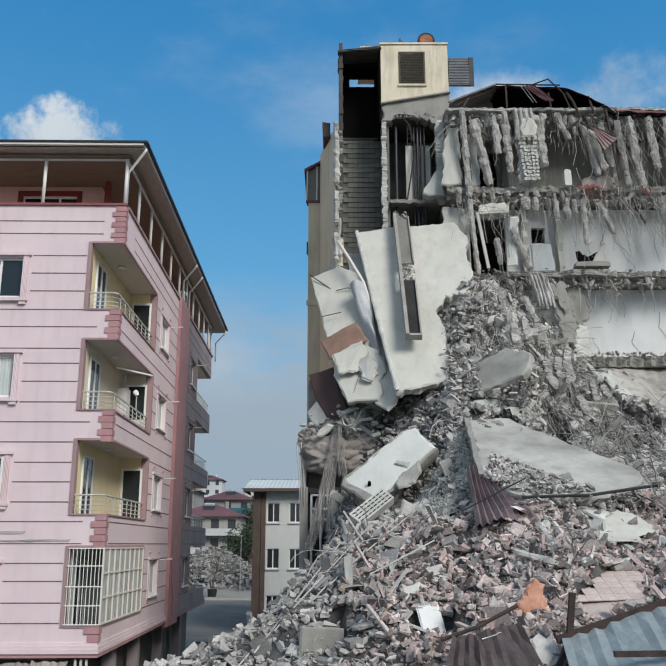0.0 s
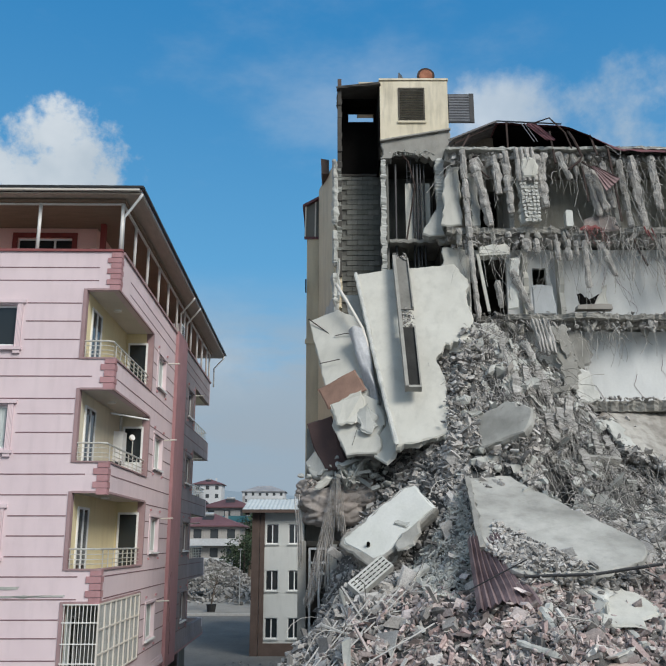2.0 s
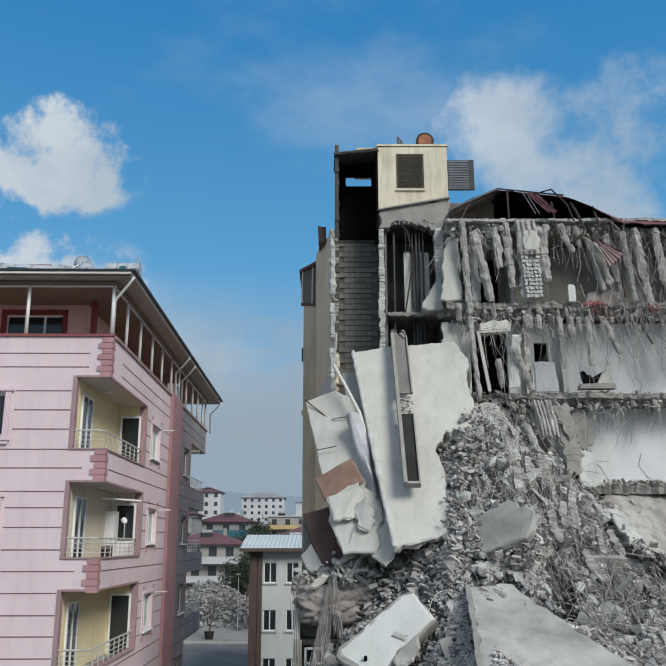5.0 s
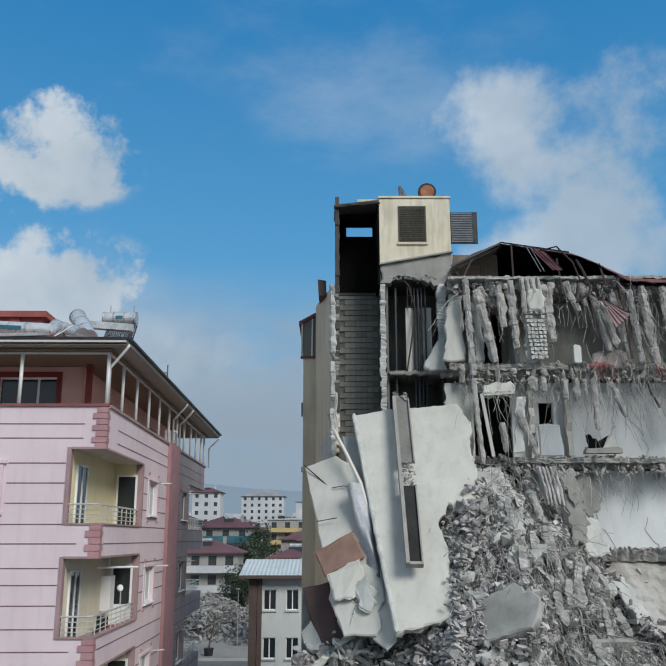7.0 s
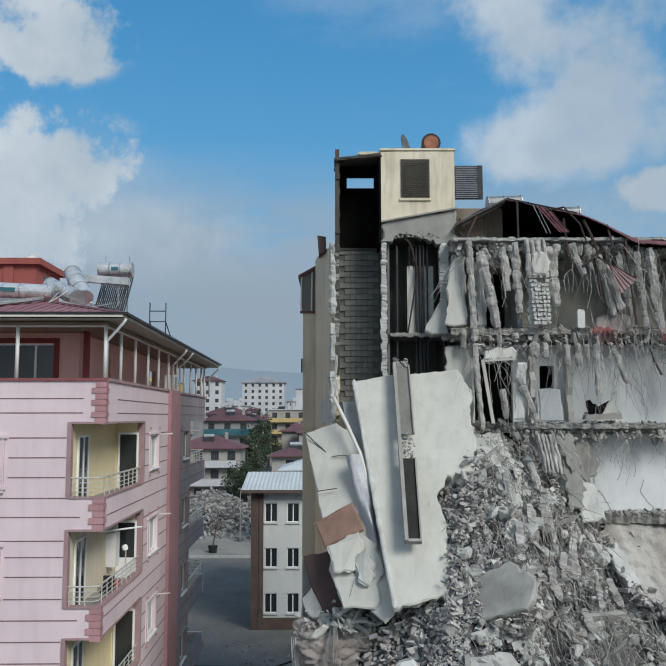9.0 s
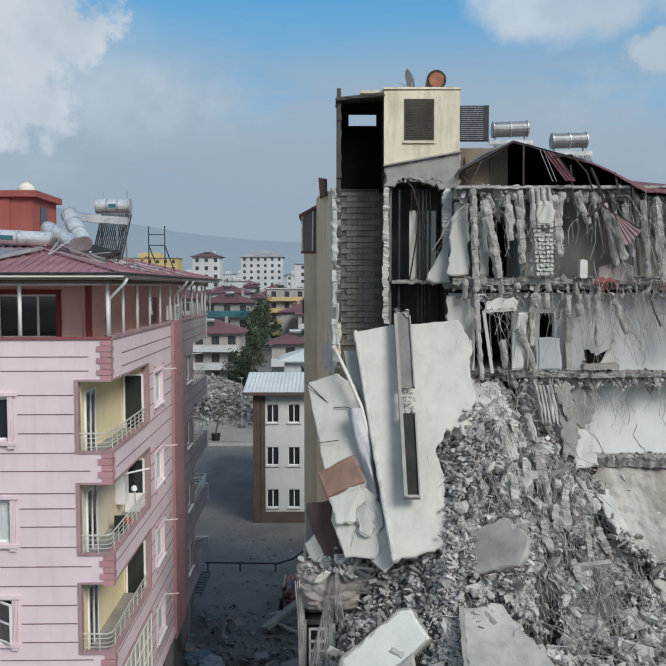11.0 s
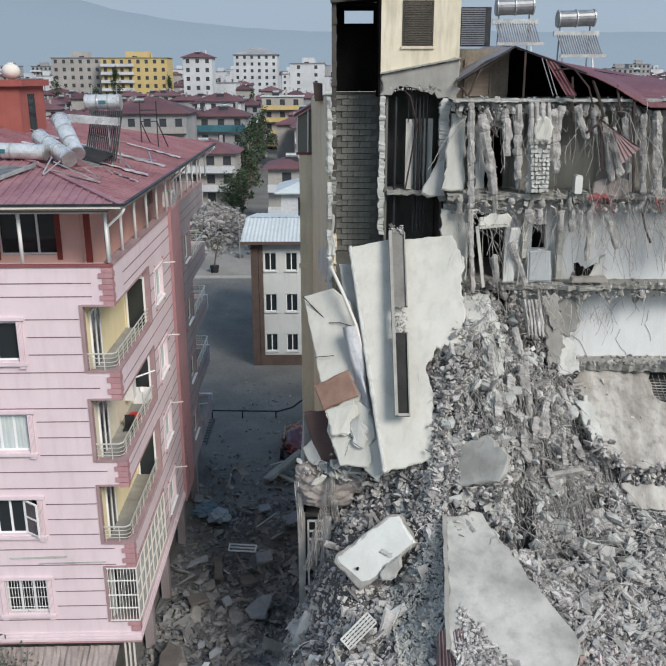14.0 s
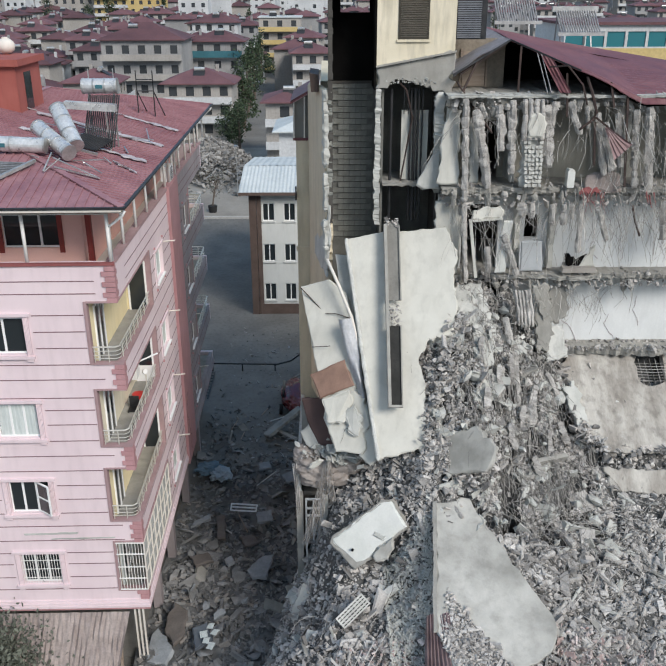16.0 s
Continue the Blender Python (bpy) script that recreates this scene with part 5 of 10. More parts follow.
# ribs torn out of the slabs, hanging on their bars
def rib_bar(path, wide, deep, seed, rough=1.0):
    """A rough concrete rib along a path: fine eight-sided rings, notched where the blocks sat."""
    rng = random.Random(seed)
    path, fine = [Vector(p) for p in path], []
    for a, b in zip(path, path[1:]):
        k = max(1, int((b - a).length / 0.045))
        fine += [a.lerp(b, i / k) for i in range(k)]
    fine.append(path[-1])
    n, m = len(fine), 8
    g = Geo()
    notch, gap = rng.uniform(0.78, 0.95), rng.uniform(0.1, 0.4)
    for i, p in enumerate(fine):
        d = (fine[min(i + 1, n - 1)] - fine[max(i - 1, 0)]).normalized()
        s = d.cross(Vector((0, 1, 0.05))).normalized()
        u = s.cross(d)
        gap -= 0.045
        k = 1.0
        if gap < 0:
            k, notch, gap = notch, rng.uniform(0.78, 1.0), rng.uniform(0.15, 0.7)
        k *= 1 + 0.26 * rough * noise.noise((i * 0.17, seed * 1.7, 3.0))
        k *= 0.6 + 0.4 * min(1.0, (min(i, n - 1 - i) + rng.uniform(0.2, 1.0)) / 2.5)
        for j in range(m):
            a = 2 * math.pi * (j + 0.5) / m
            c, t_ = math.cos(a), math.sin(a)
            e = (abs(c) ** 4 + abs(t_) ** 4) ** -0.25
            r = k * e * (1 + rough * (0.45 * noise.noise((c * 1.3, t_ * 1.3 + seed, i * 0.16)) + 0.22 * noise.noise((c * 3 + seed, t_ * 3, i * 0.3))))
            g.v.append(tuple(p + s * (c * wide * 0.5 * r) + u * (t_ * deep * 0.5 * r) + d * rng.gauss(0, 0.008)))
    g.f = [(i * m + j, i * m + (j + 1) % m, (i + 1) * m + (j + 1) % m, (i + 1) * m + j) for i in range(n - 1) for j in range(m)] + [tuple(range(m - 1, -1, -1)), tuple((n - 1) * m + j for j in range(m))]
    return g


rng = random.Random(21)
RIB_PTS, TRAILS = [], Geo()


def hang_rib(path, wide, seed, trail=0.5, mat=None):
    """A hanging rib with thin bars that trail from its foot."""
    rib = rib_bar(path, wide, wide * 0.85, seed)
    rpart("hanging_rib", rib, mat or RIB)
    RIB_PTS.extend(rib.v[::9])
    foot = Vector(path[-1])
    for _ in range(3):
        l, p = trail * rng.uniform(0.4, 1.4), foot + Vector((rng.gauss(0, wide * 0.25), rng.gauss(0, 0.04), 0.1))
        TRAILS.tube([p, p + Vector((rng.gauss(0, 0.04), rng.gauss(-0.03, 0.04), -l * 0.5)), p + Vector((rng.gauss(0, 0.12), rng.gauss(-0.03, 0.1), -l))], rng.uniform(0.005, 0.009), 4)


Y = 26.3
# top storey
for k, (path, wd) in enumerate(((((4.52, 20.75), (4.58, 19.4), (4.66, 17.5)), 0.22), (((4.86, 20.4), (5.02, 19.75), (5.2, 19.0), (5.38, 17.95)), 0.27), (((5.6, 20.55), (5.68, 20.0), (5.74, 19.12)), 0.25), (((6.0, 20.7), (6.04, 19.6), (6.12, 18.4)), 0.24),
                               (((7.06, 20.55), (7.14, 20.0), (7.22, 19.3), (7.3, 18.6)), 0.31), (((7.36, 20.65), (7.27, 20.15), (7.24, 19.75)), 0.22), (((7.80, 20.65), (7.95, 20.2), (8.2, 19.65)), 0.2), (((8.36, 20.5), (8.44, 19.8)), 0.14),
                               (((8.72, 20.3), (8.88, 19.5), (9.14, 18.32)), 0.22), (((8.95, 20.0), (9.16, 19.2), (9.38, 18.5)), 0.23), (((9.34, 20.3), (9.46, 19.4), (9.6, 18.6)), 0.18), (((9.92, 20.4), (10.02, 19.3), (10.18, 17.9)), 0.21), (((10.32, 20.5), (10.46, 19.2), (10.62, 17.8)), 0.26))):
    hang_rib([(x, Y + 0.03 * (k % 3), z) for x, z in path], wd, 100 + k, 0.7)
# middle storey
for k, (path, wd) in enumerate(((((4.66, 17.4), (4.74, 16.0), (4.84, 14.7)), 0.17), (((7.55, 17.4), (7.6, 16.7)), 0.2), (((7.92, 17.4), (7.95, 16.7)), 0.2), (((8.5, 17.4), (8.53, 16.5), (8.54, 15.75)), 0.19), (((9.06, 17.3), (9.25, 16.75), (9.47, 16.15)), 0.19), (((5.5, 15.97), (5.6, 15.05)), 0.2), (((6.02, 16.35), (6.3, 15.65), (6.58, 14.95)), 0.23), (((6.5, 17.45), (6.62, 17.0)), 0.26), (((6.85, 17.45), (6.9, 16.95)), 0.24), (((8.2, 17.4), (8.24, 16.9)), 0.15))):
    hang_rib([(x, Y - 0.02 * (k % 3), z) for x, z in path], wd, 140 + k, 0.6)
# far end, seldom in view
x, k = 11.0, 0
while x < 14.5:
    l = rng.choice((1.2, 1.8, 2.4)) * rng.uniform(0.8, 1.1)
    hang_rib([(x, Y, 20.5), (x + 0.1 * l, Y, 20.5 - l)], rng.uniform(0.2, 0.28), 170 + k)
    l = rng.choice((0.6, 1.0, 1.6)) * rng.uniform(0.8, 1.1)
    hang_rib([(x + 0.2, Y, 17.5), (x + 0.2 + 0.12 * l, Y, 17.5 - l)], rng.uniform(0.16, 0.24), 190 + k)
    x, k = x + rng.uniform(0.5, 0.9), k + 1
# stubs and crumbled lumps along the torn slab edges
k = 0
for zt, x0, yy, n, lo, hi in ((20.62, 4.1, 26.5, 26, 0.12, 0.4), (17.82, 4.0, 26.5, 15, 0.15, 0.75), (14.84, 4.6, 26.65, 14, 0.15, 0.6)):
    for i in range(n):
        x = x0 + (10.9 - x0) * (i + rng.uniform(0.1, 0.9)) / n
        l = rng.uniform(lo, hi)
        top = Vector((x, yy + rng.gauss(0, 0.06), zt + rng.uniform(-0.2, 0.12)))
        hang_rib([top, top + Vector((rng.gauss(0.1, 0.35) * l, rng.gauss(-0.1, 0.15) * l, -l))], rng.uniform(0.08, 0.22), 220 + k, 0.7, (RIB, CONCRETE, CONCRETE)[k % 3])
        k += 1
rpart("hanging_rebar", TRAILS, REBAR, "thin bars trailing from the broken ribs")["kind"] = "stuff"
c = np.array(RIB_PTS)
c = c + rs0.normal(0, 0.035, (len(c), 3))
crust = chunk_mesh("rib_crust", c, rs0.uniform(0.02, 0.07, len(c)), RUBBLE, 48, flat=0.9, shards=0.2)
crust.parent = ruin
crust["kind"] = "stuff"
for z, th, x0_ in ((20.7, 0.2, 4.0), (17.75, 0.4, 3.95), (14.8, 0.34, 4.4)):
    n = 260 if z > 20 else 520
    c = np.stack([rs0.uniform(x0_, 14.0, n), (26.5 if z > 15 else 26.65) + rs0.normal(0.02, 0.1, n), z - rs0.uniform(-0.1, th + 0.08, n)], 1)
    crust = chunk_mesh("slab_crust", c, 0.03 + 0.22 * rs0.uniform(0, 1, n) ** 3, RUBBLE, int(z * 10), flat=0.8, shards=0.45)
    crust.parent = ruin
    crust["kind"] = "stuff"
# the broad strip in the middle of the top storey: ribs above, a smooth patch, rows of open block cells below
for i, xx in enumerate((6.34, 6.52, 6.70, 6.88)):
    rpart("block_rib", rib_bar([(xx, 26.16, 20.75), (xx + 0.03, 26.12, 20.2), (xx + 0.05, 26.12, 19.5)], 0.16, 0.18, 330 + i, 0.8), RIB)
cells = Geo()
for r in range(12):
    z = 19.55 - r * 0.135
    for c in range(5):
        if r < 2 and c in (2, 3):
            continue
        half = 0.30 - 0.004 * r
        xx = 6.70 + 0.008 * r + (c - 2) * half * 0.42 + rng.gauss(0, 0.008)
        yy = 26.12 + rng.gauss(0, 0.015) - 0.006 * r
        w_, h_ = half * 0.17, 0.052
        rim = [(xx - w_, yy, z - h_), (xx + w_, yy, z - h_), (xx + w_ * 1.1, yy, z), (xx + w_, yy, z + h_), (xx - w_, yy, z + h_), (xx - w_ * 1.1, yy, z)]
        cells.prism([(px + rng.gauss(0, 0.008), py + rng.gauss(0, 0.012), pz + rng.gauss(0, 0.008)) for px, py, pz in rim], (0, 0.2, 0))
rpart("cell_work", cells, PLASTER_DIRTY, "rows of pale broken block cells")["kind"] = "stuff"
rpart("block_core", rough_plate([(6.4, 26.22, 18.0), (7.02, 26.2, 18.0), (6.98, 26.25, 19.6), (6.36, 26.25, 19.6)], 0.2, 335, 0.12, 0.03), DUSTY)
rpart("plaster_patch", rough_plate([(6.52, 26.0, 19.62), (6.9, 25.98, 19.58), (7.02, 26.0, 19.9), (6.98, 26.02, 20.25), (6.75, 26.03, 20.36), (6.52, 26.02, 20.25), (6.46, 26.0, 19.9)], 0.06, 15, 0.1, 0.015), PLASTER)
# grooved lump of hollow blocks in the third band
for i in range(5):
    a, b = Vector((6.48 + 0.115 * i, 25.92 - 0.03 * (i % 2), 14.55)), Vector((6.64 + 0.115 * i, 25.62, 13.4 - 0.05 * (i % 3)))
    rpart("block_rib", rib_bar([a, a.lerp(b, 0.5) + Vector((0.02, 0, 0)), b], 0.11, 0.2, 340 + i, 1.0), RIB)
# dusty plates and torn ceiling boards that hang in the third band
for i, (outline, mt) in enumerate((([(7.3, 26.6, 14.5), (7.75, 26.55, 14.5), (7.95, 26.2, 13.1), (7.85, 26.0, 12.3), (7.45, 26.0, 12.2)], CONCRETE), ([(7.85, 26.8, 14.4), (8.5, 26.8, 14.4), (8.55, 26.7, 13.4), (8.2, 26.6, 12.9), (7.95, 26.6, 13.3)], CONCRETE), ([(7.75, 26.5, 13.2), (8.4, 26.5, 13.0), (8.6, 26.2, 11.95), (7.85, 26.0, 11.8)], PLASTER_DIRTY), ([(7.2, 26.5, 14.5), (7.32, 26.5, 14.5), (7.75, 26.2, 13.5), (7.6, 26.2, 13.4)], CONCRETE))):
    rpart("hanging_plate", rough_plate(outline, 0.07, 350 + i, 0.1, 0.04), mt)

# lift and stair head beside a cream box; open shaft's dark is painted in
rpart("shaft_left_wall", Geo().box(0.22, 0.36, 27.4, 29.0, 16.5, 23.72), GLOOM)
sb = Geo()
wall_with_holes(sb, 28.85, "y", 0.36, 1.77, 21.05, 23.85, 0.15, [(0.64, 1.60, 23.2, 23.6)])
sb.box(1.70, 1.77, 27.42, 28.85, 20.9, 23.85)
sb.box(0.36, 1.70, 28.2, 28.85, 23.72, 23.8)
rpart("shaft_lining", sb, NEAR_BLACK, "sooty shaft walls, the void's shade in their black")
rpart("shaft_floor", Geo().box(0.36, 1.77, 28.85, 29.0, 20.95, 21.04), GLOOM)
rpart("shaft_roof", rough_plate([(0.2, 27.3, 23.83), (1.76, 27.28, 24.0), (1.76, 29.1, 24.0), (0.2, 29.1, 23.95)], 0.12, 16, wobble=0.02), GLOOM)
rpart("roof_stub", Geo().box(0.22, 0.36, 27.32, 27.5, 23.7, 24.12), BROWN_CLAD)
rpart("roof_upstand", Geo().box(1.0, 1.79, 27.5, 30.0, 24.0, 24.1), CREAM)
# rough dark blockwork teeth on the left wall
for i in range(9):
    z = 23.4 - 0.66 * i + rng.uniform(-0.12, 0.12)
    rpart("brick", Geo().box(0.212, 0.38, 27.36 + 0.03 * (i % 3), 27.5, z - 0.2, z), GLOOM)
rpart("tower_front_wall", Geo().prism([(1.77, 27.4, 21.62), (1.77, 27.4, 24.06), (4.26, 27.4, 24.1), (4.26, 27.4, 22.06)], (0, 0.18, 0)), CREAM, "stained cream render on the lift tower")
rpart("tower_side_wall", Geo().box(4.08, 4.258, 27.58, 30.0, 21.0, 24.09), CREAM)
rpart("tower_side_wall", Geo().box(1.772, 1.95, 27.58, 30.0, 21.0, 24.05), CREAM)
rpart("tower_rear_wall", Geo().box(1.95, 4.08, 29.8, 30.0, 21.0, 24.08), CREAM)
rpart("tower_roof", Geo().box(1.74, 4.29, 27.36, 30.04, 24.1, 24.17), CREAM)
lv = Geo()
lv.box(2.44, 2.50, 27.37, 27.41, 22.44, 23.79).box(3.35, 3.41, 27.37, 27.41, 22.44, 23.79).box(2.50, 3.35, 27.37, 27.41, 23.73, 23.79).box(2.50, 3.35, 27.37, 27.41, 22.44, 22.50)
for i in range(18):
    lv.prism([(2.5, 27.36, 22.5 + i * 0.068), (3.35, 27.36, 22.5 + i * 0.068), (3.35, 27.395, 22.555 + i * 0.068), (2.5, 27.395, 22.555 + i * 0.068)], (0, 0.008, 0))
rpart("louvre", lv, material("dark_bronze_louvre", (0.05, 0.045, 0.035), (0.08, 0.07, 0.055), 2, 20, 0.5, 0.1, metal=0.4), "dark bronze louvred vent")
rpart("tower_sill", Geo().box(2.4, 3.45, 27.34, 27.41, 22.36, 22.44), CREAM)
rpart("flashing", Geo().beam((1.75, 27.34, 21.62), (4.30, 27.34, 22.08), 0.14, 0.05), CONCRETE)
ln = rough_plate([(1.78, 27.38, 20.95), (2.1, 27.38, 20.95), (2.2, 27.38, 21.15), (2.7, 27.38, 21.22), (3.1, 27.38, 21.05), (3.55, 27.38, 21.05), (3.62, 27.38, 20.85), (4.24, 27.38, 20.8), (4.24, 27.38, 22.05), (1.78, 27.38, 21.6)], 0.5, 17, step=0.14, wobble=0.045)
rpart("lintel", ln, CONCRETE, "broken grey concrete lintel")
# columns between the bays
rng = random.Random(8)


def block_column(x0, x1, y0, z0, z1, seed, mt, name="column"):
    rng = random.Random(seed)
    z, path = z0, []
    while z < z1:
        path.append(((x0 + x1) / 2, y0 + 0.15, z))
        z += rng.uniform(0.10, 0.22)
    path.append(((x0 + x1) / 2, y0 + 0.15, z1))
    return rpart(name, block_stack(rng, path, x1 - x0, 0.3, 0.015), mt)


block_column(1.72, 1.97, 27.35, 16.4, 20.95, 31, DUSTY)
block_column(0.16, 0.38, 27.38, 17.0, 20.9, 32, BLOCK)
rpart("torn_side_wall", rough_plate([(-0.5, 29.9, 9.0), (0.1, 27.6, 9.0), (0.16, 27.5, 14.5), (0.2, 27.45, 16.2), (0.1, 27.5, 18.0), (0.16, 27.45, 19.2), (0.12, 27.5, 20.9), (-0.5, 29.9, 20.9)], 0.18, 34, 0.13, 0.05, (0, 6, 7)), TAN, "tan rendered wall torn off beside the shaft")
for k, (za, zb) in enumerate(((20.9, 18.4), (18.2, 16.9), (16.6, 15.1))):
    rpart("column", rib_bar([(0.1, 27.42, za), (0.14, 27.4, (za + zb) / 2), (0.12, 27.42, zb)], 0.2, 0.26, 36 + k, 1.3), DUSTY)
block_column(3.62, 4.05, 27.1, 17.6, 20.85, 33, DUSTY)
# blockwork at the back of the shaft
wall = rpart("block_wall", Geo().box(0.36, 1.95, 28.93, 29.1, 14.0, 21.0), MORTAR, "grey hollow concrete block wall")
blk = Geo().box(-0.19, 0.19, -0.06, 0.0, -0.088, 0.088)
first = None
for r in range(27):
    for c in range(4):
        x = 0.36 + 0.2 + c * 0.4 - (0.2 if r % 2 else 0.0)
        z = 20.9 - r * 0.2
        if x < 0.5 or x > 1.75:
            continue
        if first is None:
            first = blk.ob("brick", BLOCK, wall)
            o = first
        else:
            o = new("brick", first.data)
            o.parent = wall
        o.location = (x, 28.935 + rng.gauss(0, 0.006), z)
# stair bay: dimness painted into its walls, a pale panel, pipes and bent bars
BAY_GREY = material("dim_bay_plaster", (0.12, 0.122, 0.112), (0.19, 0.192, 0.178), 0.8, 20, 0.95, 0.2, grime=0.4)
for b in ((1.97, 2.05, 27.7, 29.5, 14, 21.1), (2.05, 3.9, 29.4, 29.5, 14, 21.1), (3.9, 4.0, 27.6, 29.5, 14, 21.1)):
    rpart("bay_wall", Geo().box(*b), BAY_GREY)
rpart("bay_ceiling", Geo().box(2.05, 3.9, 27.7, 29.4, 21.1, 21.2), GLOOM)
rpart("cavity_wall", Geo().box(-0.75, 3.0, 25.1, 25.2, 7.6, 10.9), CONCRETE)
rpart("wall_panel", Geo().box(2.66, 3.55, 27.86, 27.9, 17.9, 20.2), PLASTER, "tall pale panel at the back of the stair bay")
for x, w_ in ((2.95, 0.035), (3.08, 0.05), (3.20, 0.035), (3.33, 0.03), (2.3, 0.05)):
    rpart("pipe", Geo().tube([(x, 27.78, 16.5), (x + 0.01, 27.78, 20.9)], w_, 8), DARK_METAL)
rpart("bent_bar", Geo().tube([(2.65, 27.6, 17.9), (2.8, 27.62, 18.8), (3.0, 27.65, 20.0), (2.75, 27.5, 20.9), (2.55, 27.45, 21.1)], 0.03, 6), RUST)
lad = Geo()
for x in (2.72, 2.86):
    lad.beam((x, 27.7, 20.1), (x, 27.7, 21.1), 0.025, 0.025)
for i in range(5):
    lad.beam((2.72, 27.7, 20.2 + i * 0.2), (2.86, 27.7, 20.2 + i * 0.2), 0.02, 0.02)
rpart("ladder", lad, DARK_METAL)
rpart("broken_stair", rough_plate([(3.1, 26.9, 17.9), (3.9, 26.8, 17.8), (3.95, 27.1, 19.0), (3.6, 27.1, 18.8)], 0.25, 18, wobble=0.07), DUSTY)
rpart("landing_slab", ragged_slab(2.05, 4.0, 27.4, 29.4, 17.88, 0.12, 19, 0.08), CONCRETE)
# tan side block with glazed balcony
rpart("side_wall", Geo().box(-0.95, 0.0, 30.0, 30.2, 0, 18.86).box(-0.95, -0.75, 30.2, 38.8, 0, 18.86), TAN, "tan rendered side wall")
rpart("plaster_scar", rough_plate([(-0.25, 29.6, 16.9), (0.2, 27.3, 17.1), (0.22, 27.3, 16.0), (0.1, 27.2, 14.6), (-0.3, 28.9, 15.0)], 0.1, 22, wobble=0.05), PLASTER_DIRTY)
rpart("string_course", Geo().box(-1.0, 0.0, 29.95, 30.0, 14.72, 14.9), TAN)
rpart("side_wall_lower", Geo().box(-0.95, 0.02, 30.2, 30.5, 0, 9.0), TAN)
bal = Geo()
bal.box(-1.05, -0.08, 29.95, 30.05, 18.86, 18.95)
bal.prism([(-1.12, 29.9, 20.15), (-0.1, 29.9, 20.72), (-0.1, 29.9, 20.82), (-1.12, 29.9, 20.25)], (0, 3.5, 0))
rpart("balcony_roof", bal, ROOF_RUIN)
bw = Geo()
bw.prism([(-0.98, 30.05, 18.95), (-0.1, 30.05, 18.95), (-0.1, 30.05, 20.7), (-1.05, 30.05, 20.15)], (0, 0.03, 0))
rpart("balcony_glazing", bw, glass("dusty_balcony_glass", (0.17, 0.165, 0.145), 0.7))
for x in (-1.0, -0.62):
    rpart("balcony_post", Geo().beam((x - 0.02, 30.0, 18.9), (x, 30.0, 20.2 + (x + 1.0) * 0.5), 0.05, 0.05, (0, 1, 0)), SOFFIT)
rpart("eave_stub", Geo().prism([(-0.35, 28.2, 20.75), (-0.1, 28.2, 20.75), (-0.1, 28.2, 21.3), (-0.4, 28.2, 21.35)], (0, 2.0, 0)), BROWN_CLAD)
rpart("bracket", Geo().beam((-0.98, 29.9, 17.2), (-0.98, 29.9, 16.7), 0.05, 0.1), DARK_METAL)

# attic: gable wall with a door, rafters, torn maroon roof
rpart("attic_wall", Geo().box(4.26, 6.1, 28.6, 28.75, 20.84, 22.4), material("attic_plaster", (0.20, 0.17, 0.135), (0.27, 0.235, 0.19), 1, 16, 0.93, 0.2, grime=0.3))
rpart("attic_door", Geo().box(4.7, 5.45, 28.55, 28.6, 20.9, 22.0).box(4.62, 4.68, 28.53, 28.6, 20.86, 22.08).box(5.47, 5.53, 28.53, 28.6, 20.86, 22.08), WOOD)
# Near-black back wall paints in the open attic's shade.
rpart("attic_back", Geo().prism([(4.26, 31.0, 20.84), (4.26, 31.0, 21.6), (6.0, 31.0, 22.45), (9.0, 31.0, 21.85), (12.0, 31.0, 21.35), (15.0, 31.0, 20.95), (15.0, 31.0, 20.84)], (0, 0.15, 0)), NEAR_BLACK)


def roof_panel(a, b, c, d, seed, n=14, m=6, crumple=0.05, sag=0.0):
    """Ribbed sheet between four corners, crumpled."""
    a, b, c, d = map(Vector, (a, b, c, d))
    rng = np.random.default_rng(seed)
    nz = rng.normal(0, crumple, (n + 1, m + 1))
    g = Geo()
    nrm = (b - a).cross(d - a).normalized()
    pts = []
    for i in range(n + 1):
        for j in range(m + 1):
            u, v = i / n, j / m
            p = a.lerp(b, u).lerp(d.lerp(c, u), v)
            p = p + nrm * (float(nz[i, j]) + (0.018 if i % 2 else -0.018)) + Vector((0, 0, -sag * 4 * u * (1 - u)))
            pts.append(p)
    w = m + 1
    g.add(pts, [(i * w + j, (i + 1) * w + j, (i + 1) * w + j + 1, i * w + j + 1) for i in range(n) for j in range(m)])
    g.add([p - nrm * 0.025 for p in pts], [(i * w + j, i * w + j + 1, (i + 1) * w + j + 1, (i + 1) * w + j) for i in range(n) for j in range(m)])
    return g


FRONT = ([6.0, 6.85, 8.95, 10.0, 10.7, 15.0], [22.42, 22.05, 21.18, 20.62, 20.6, 20.5])
REAR = ([6.0, 8.75, 10.4, 13.2, 15.0], [22.6, 22.08, 21.82, 21.36, 21.1])


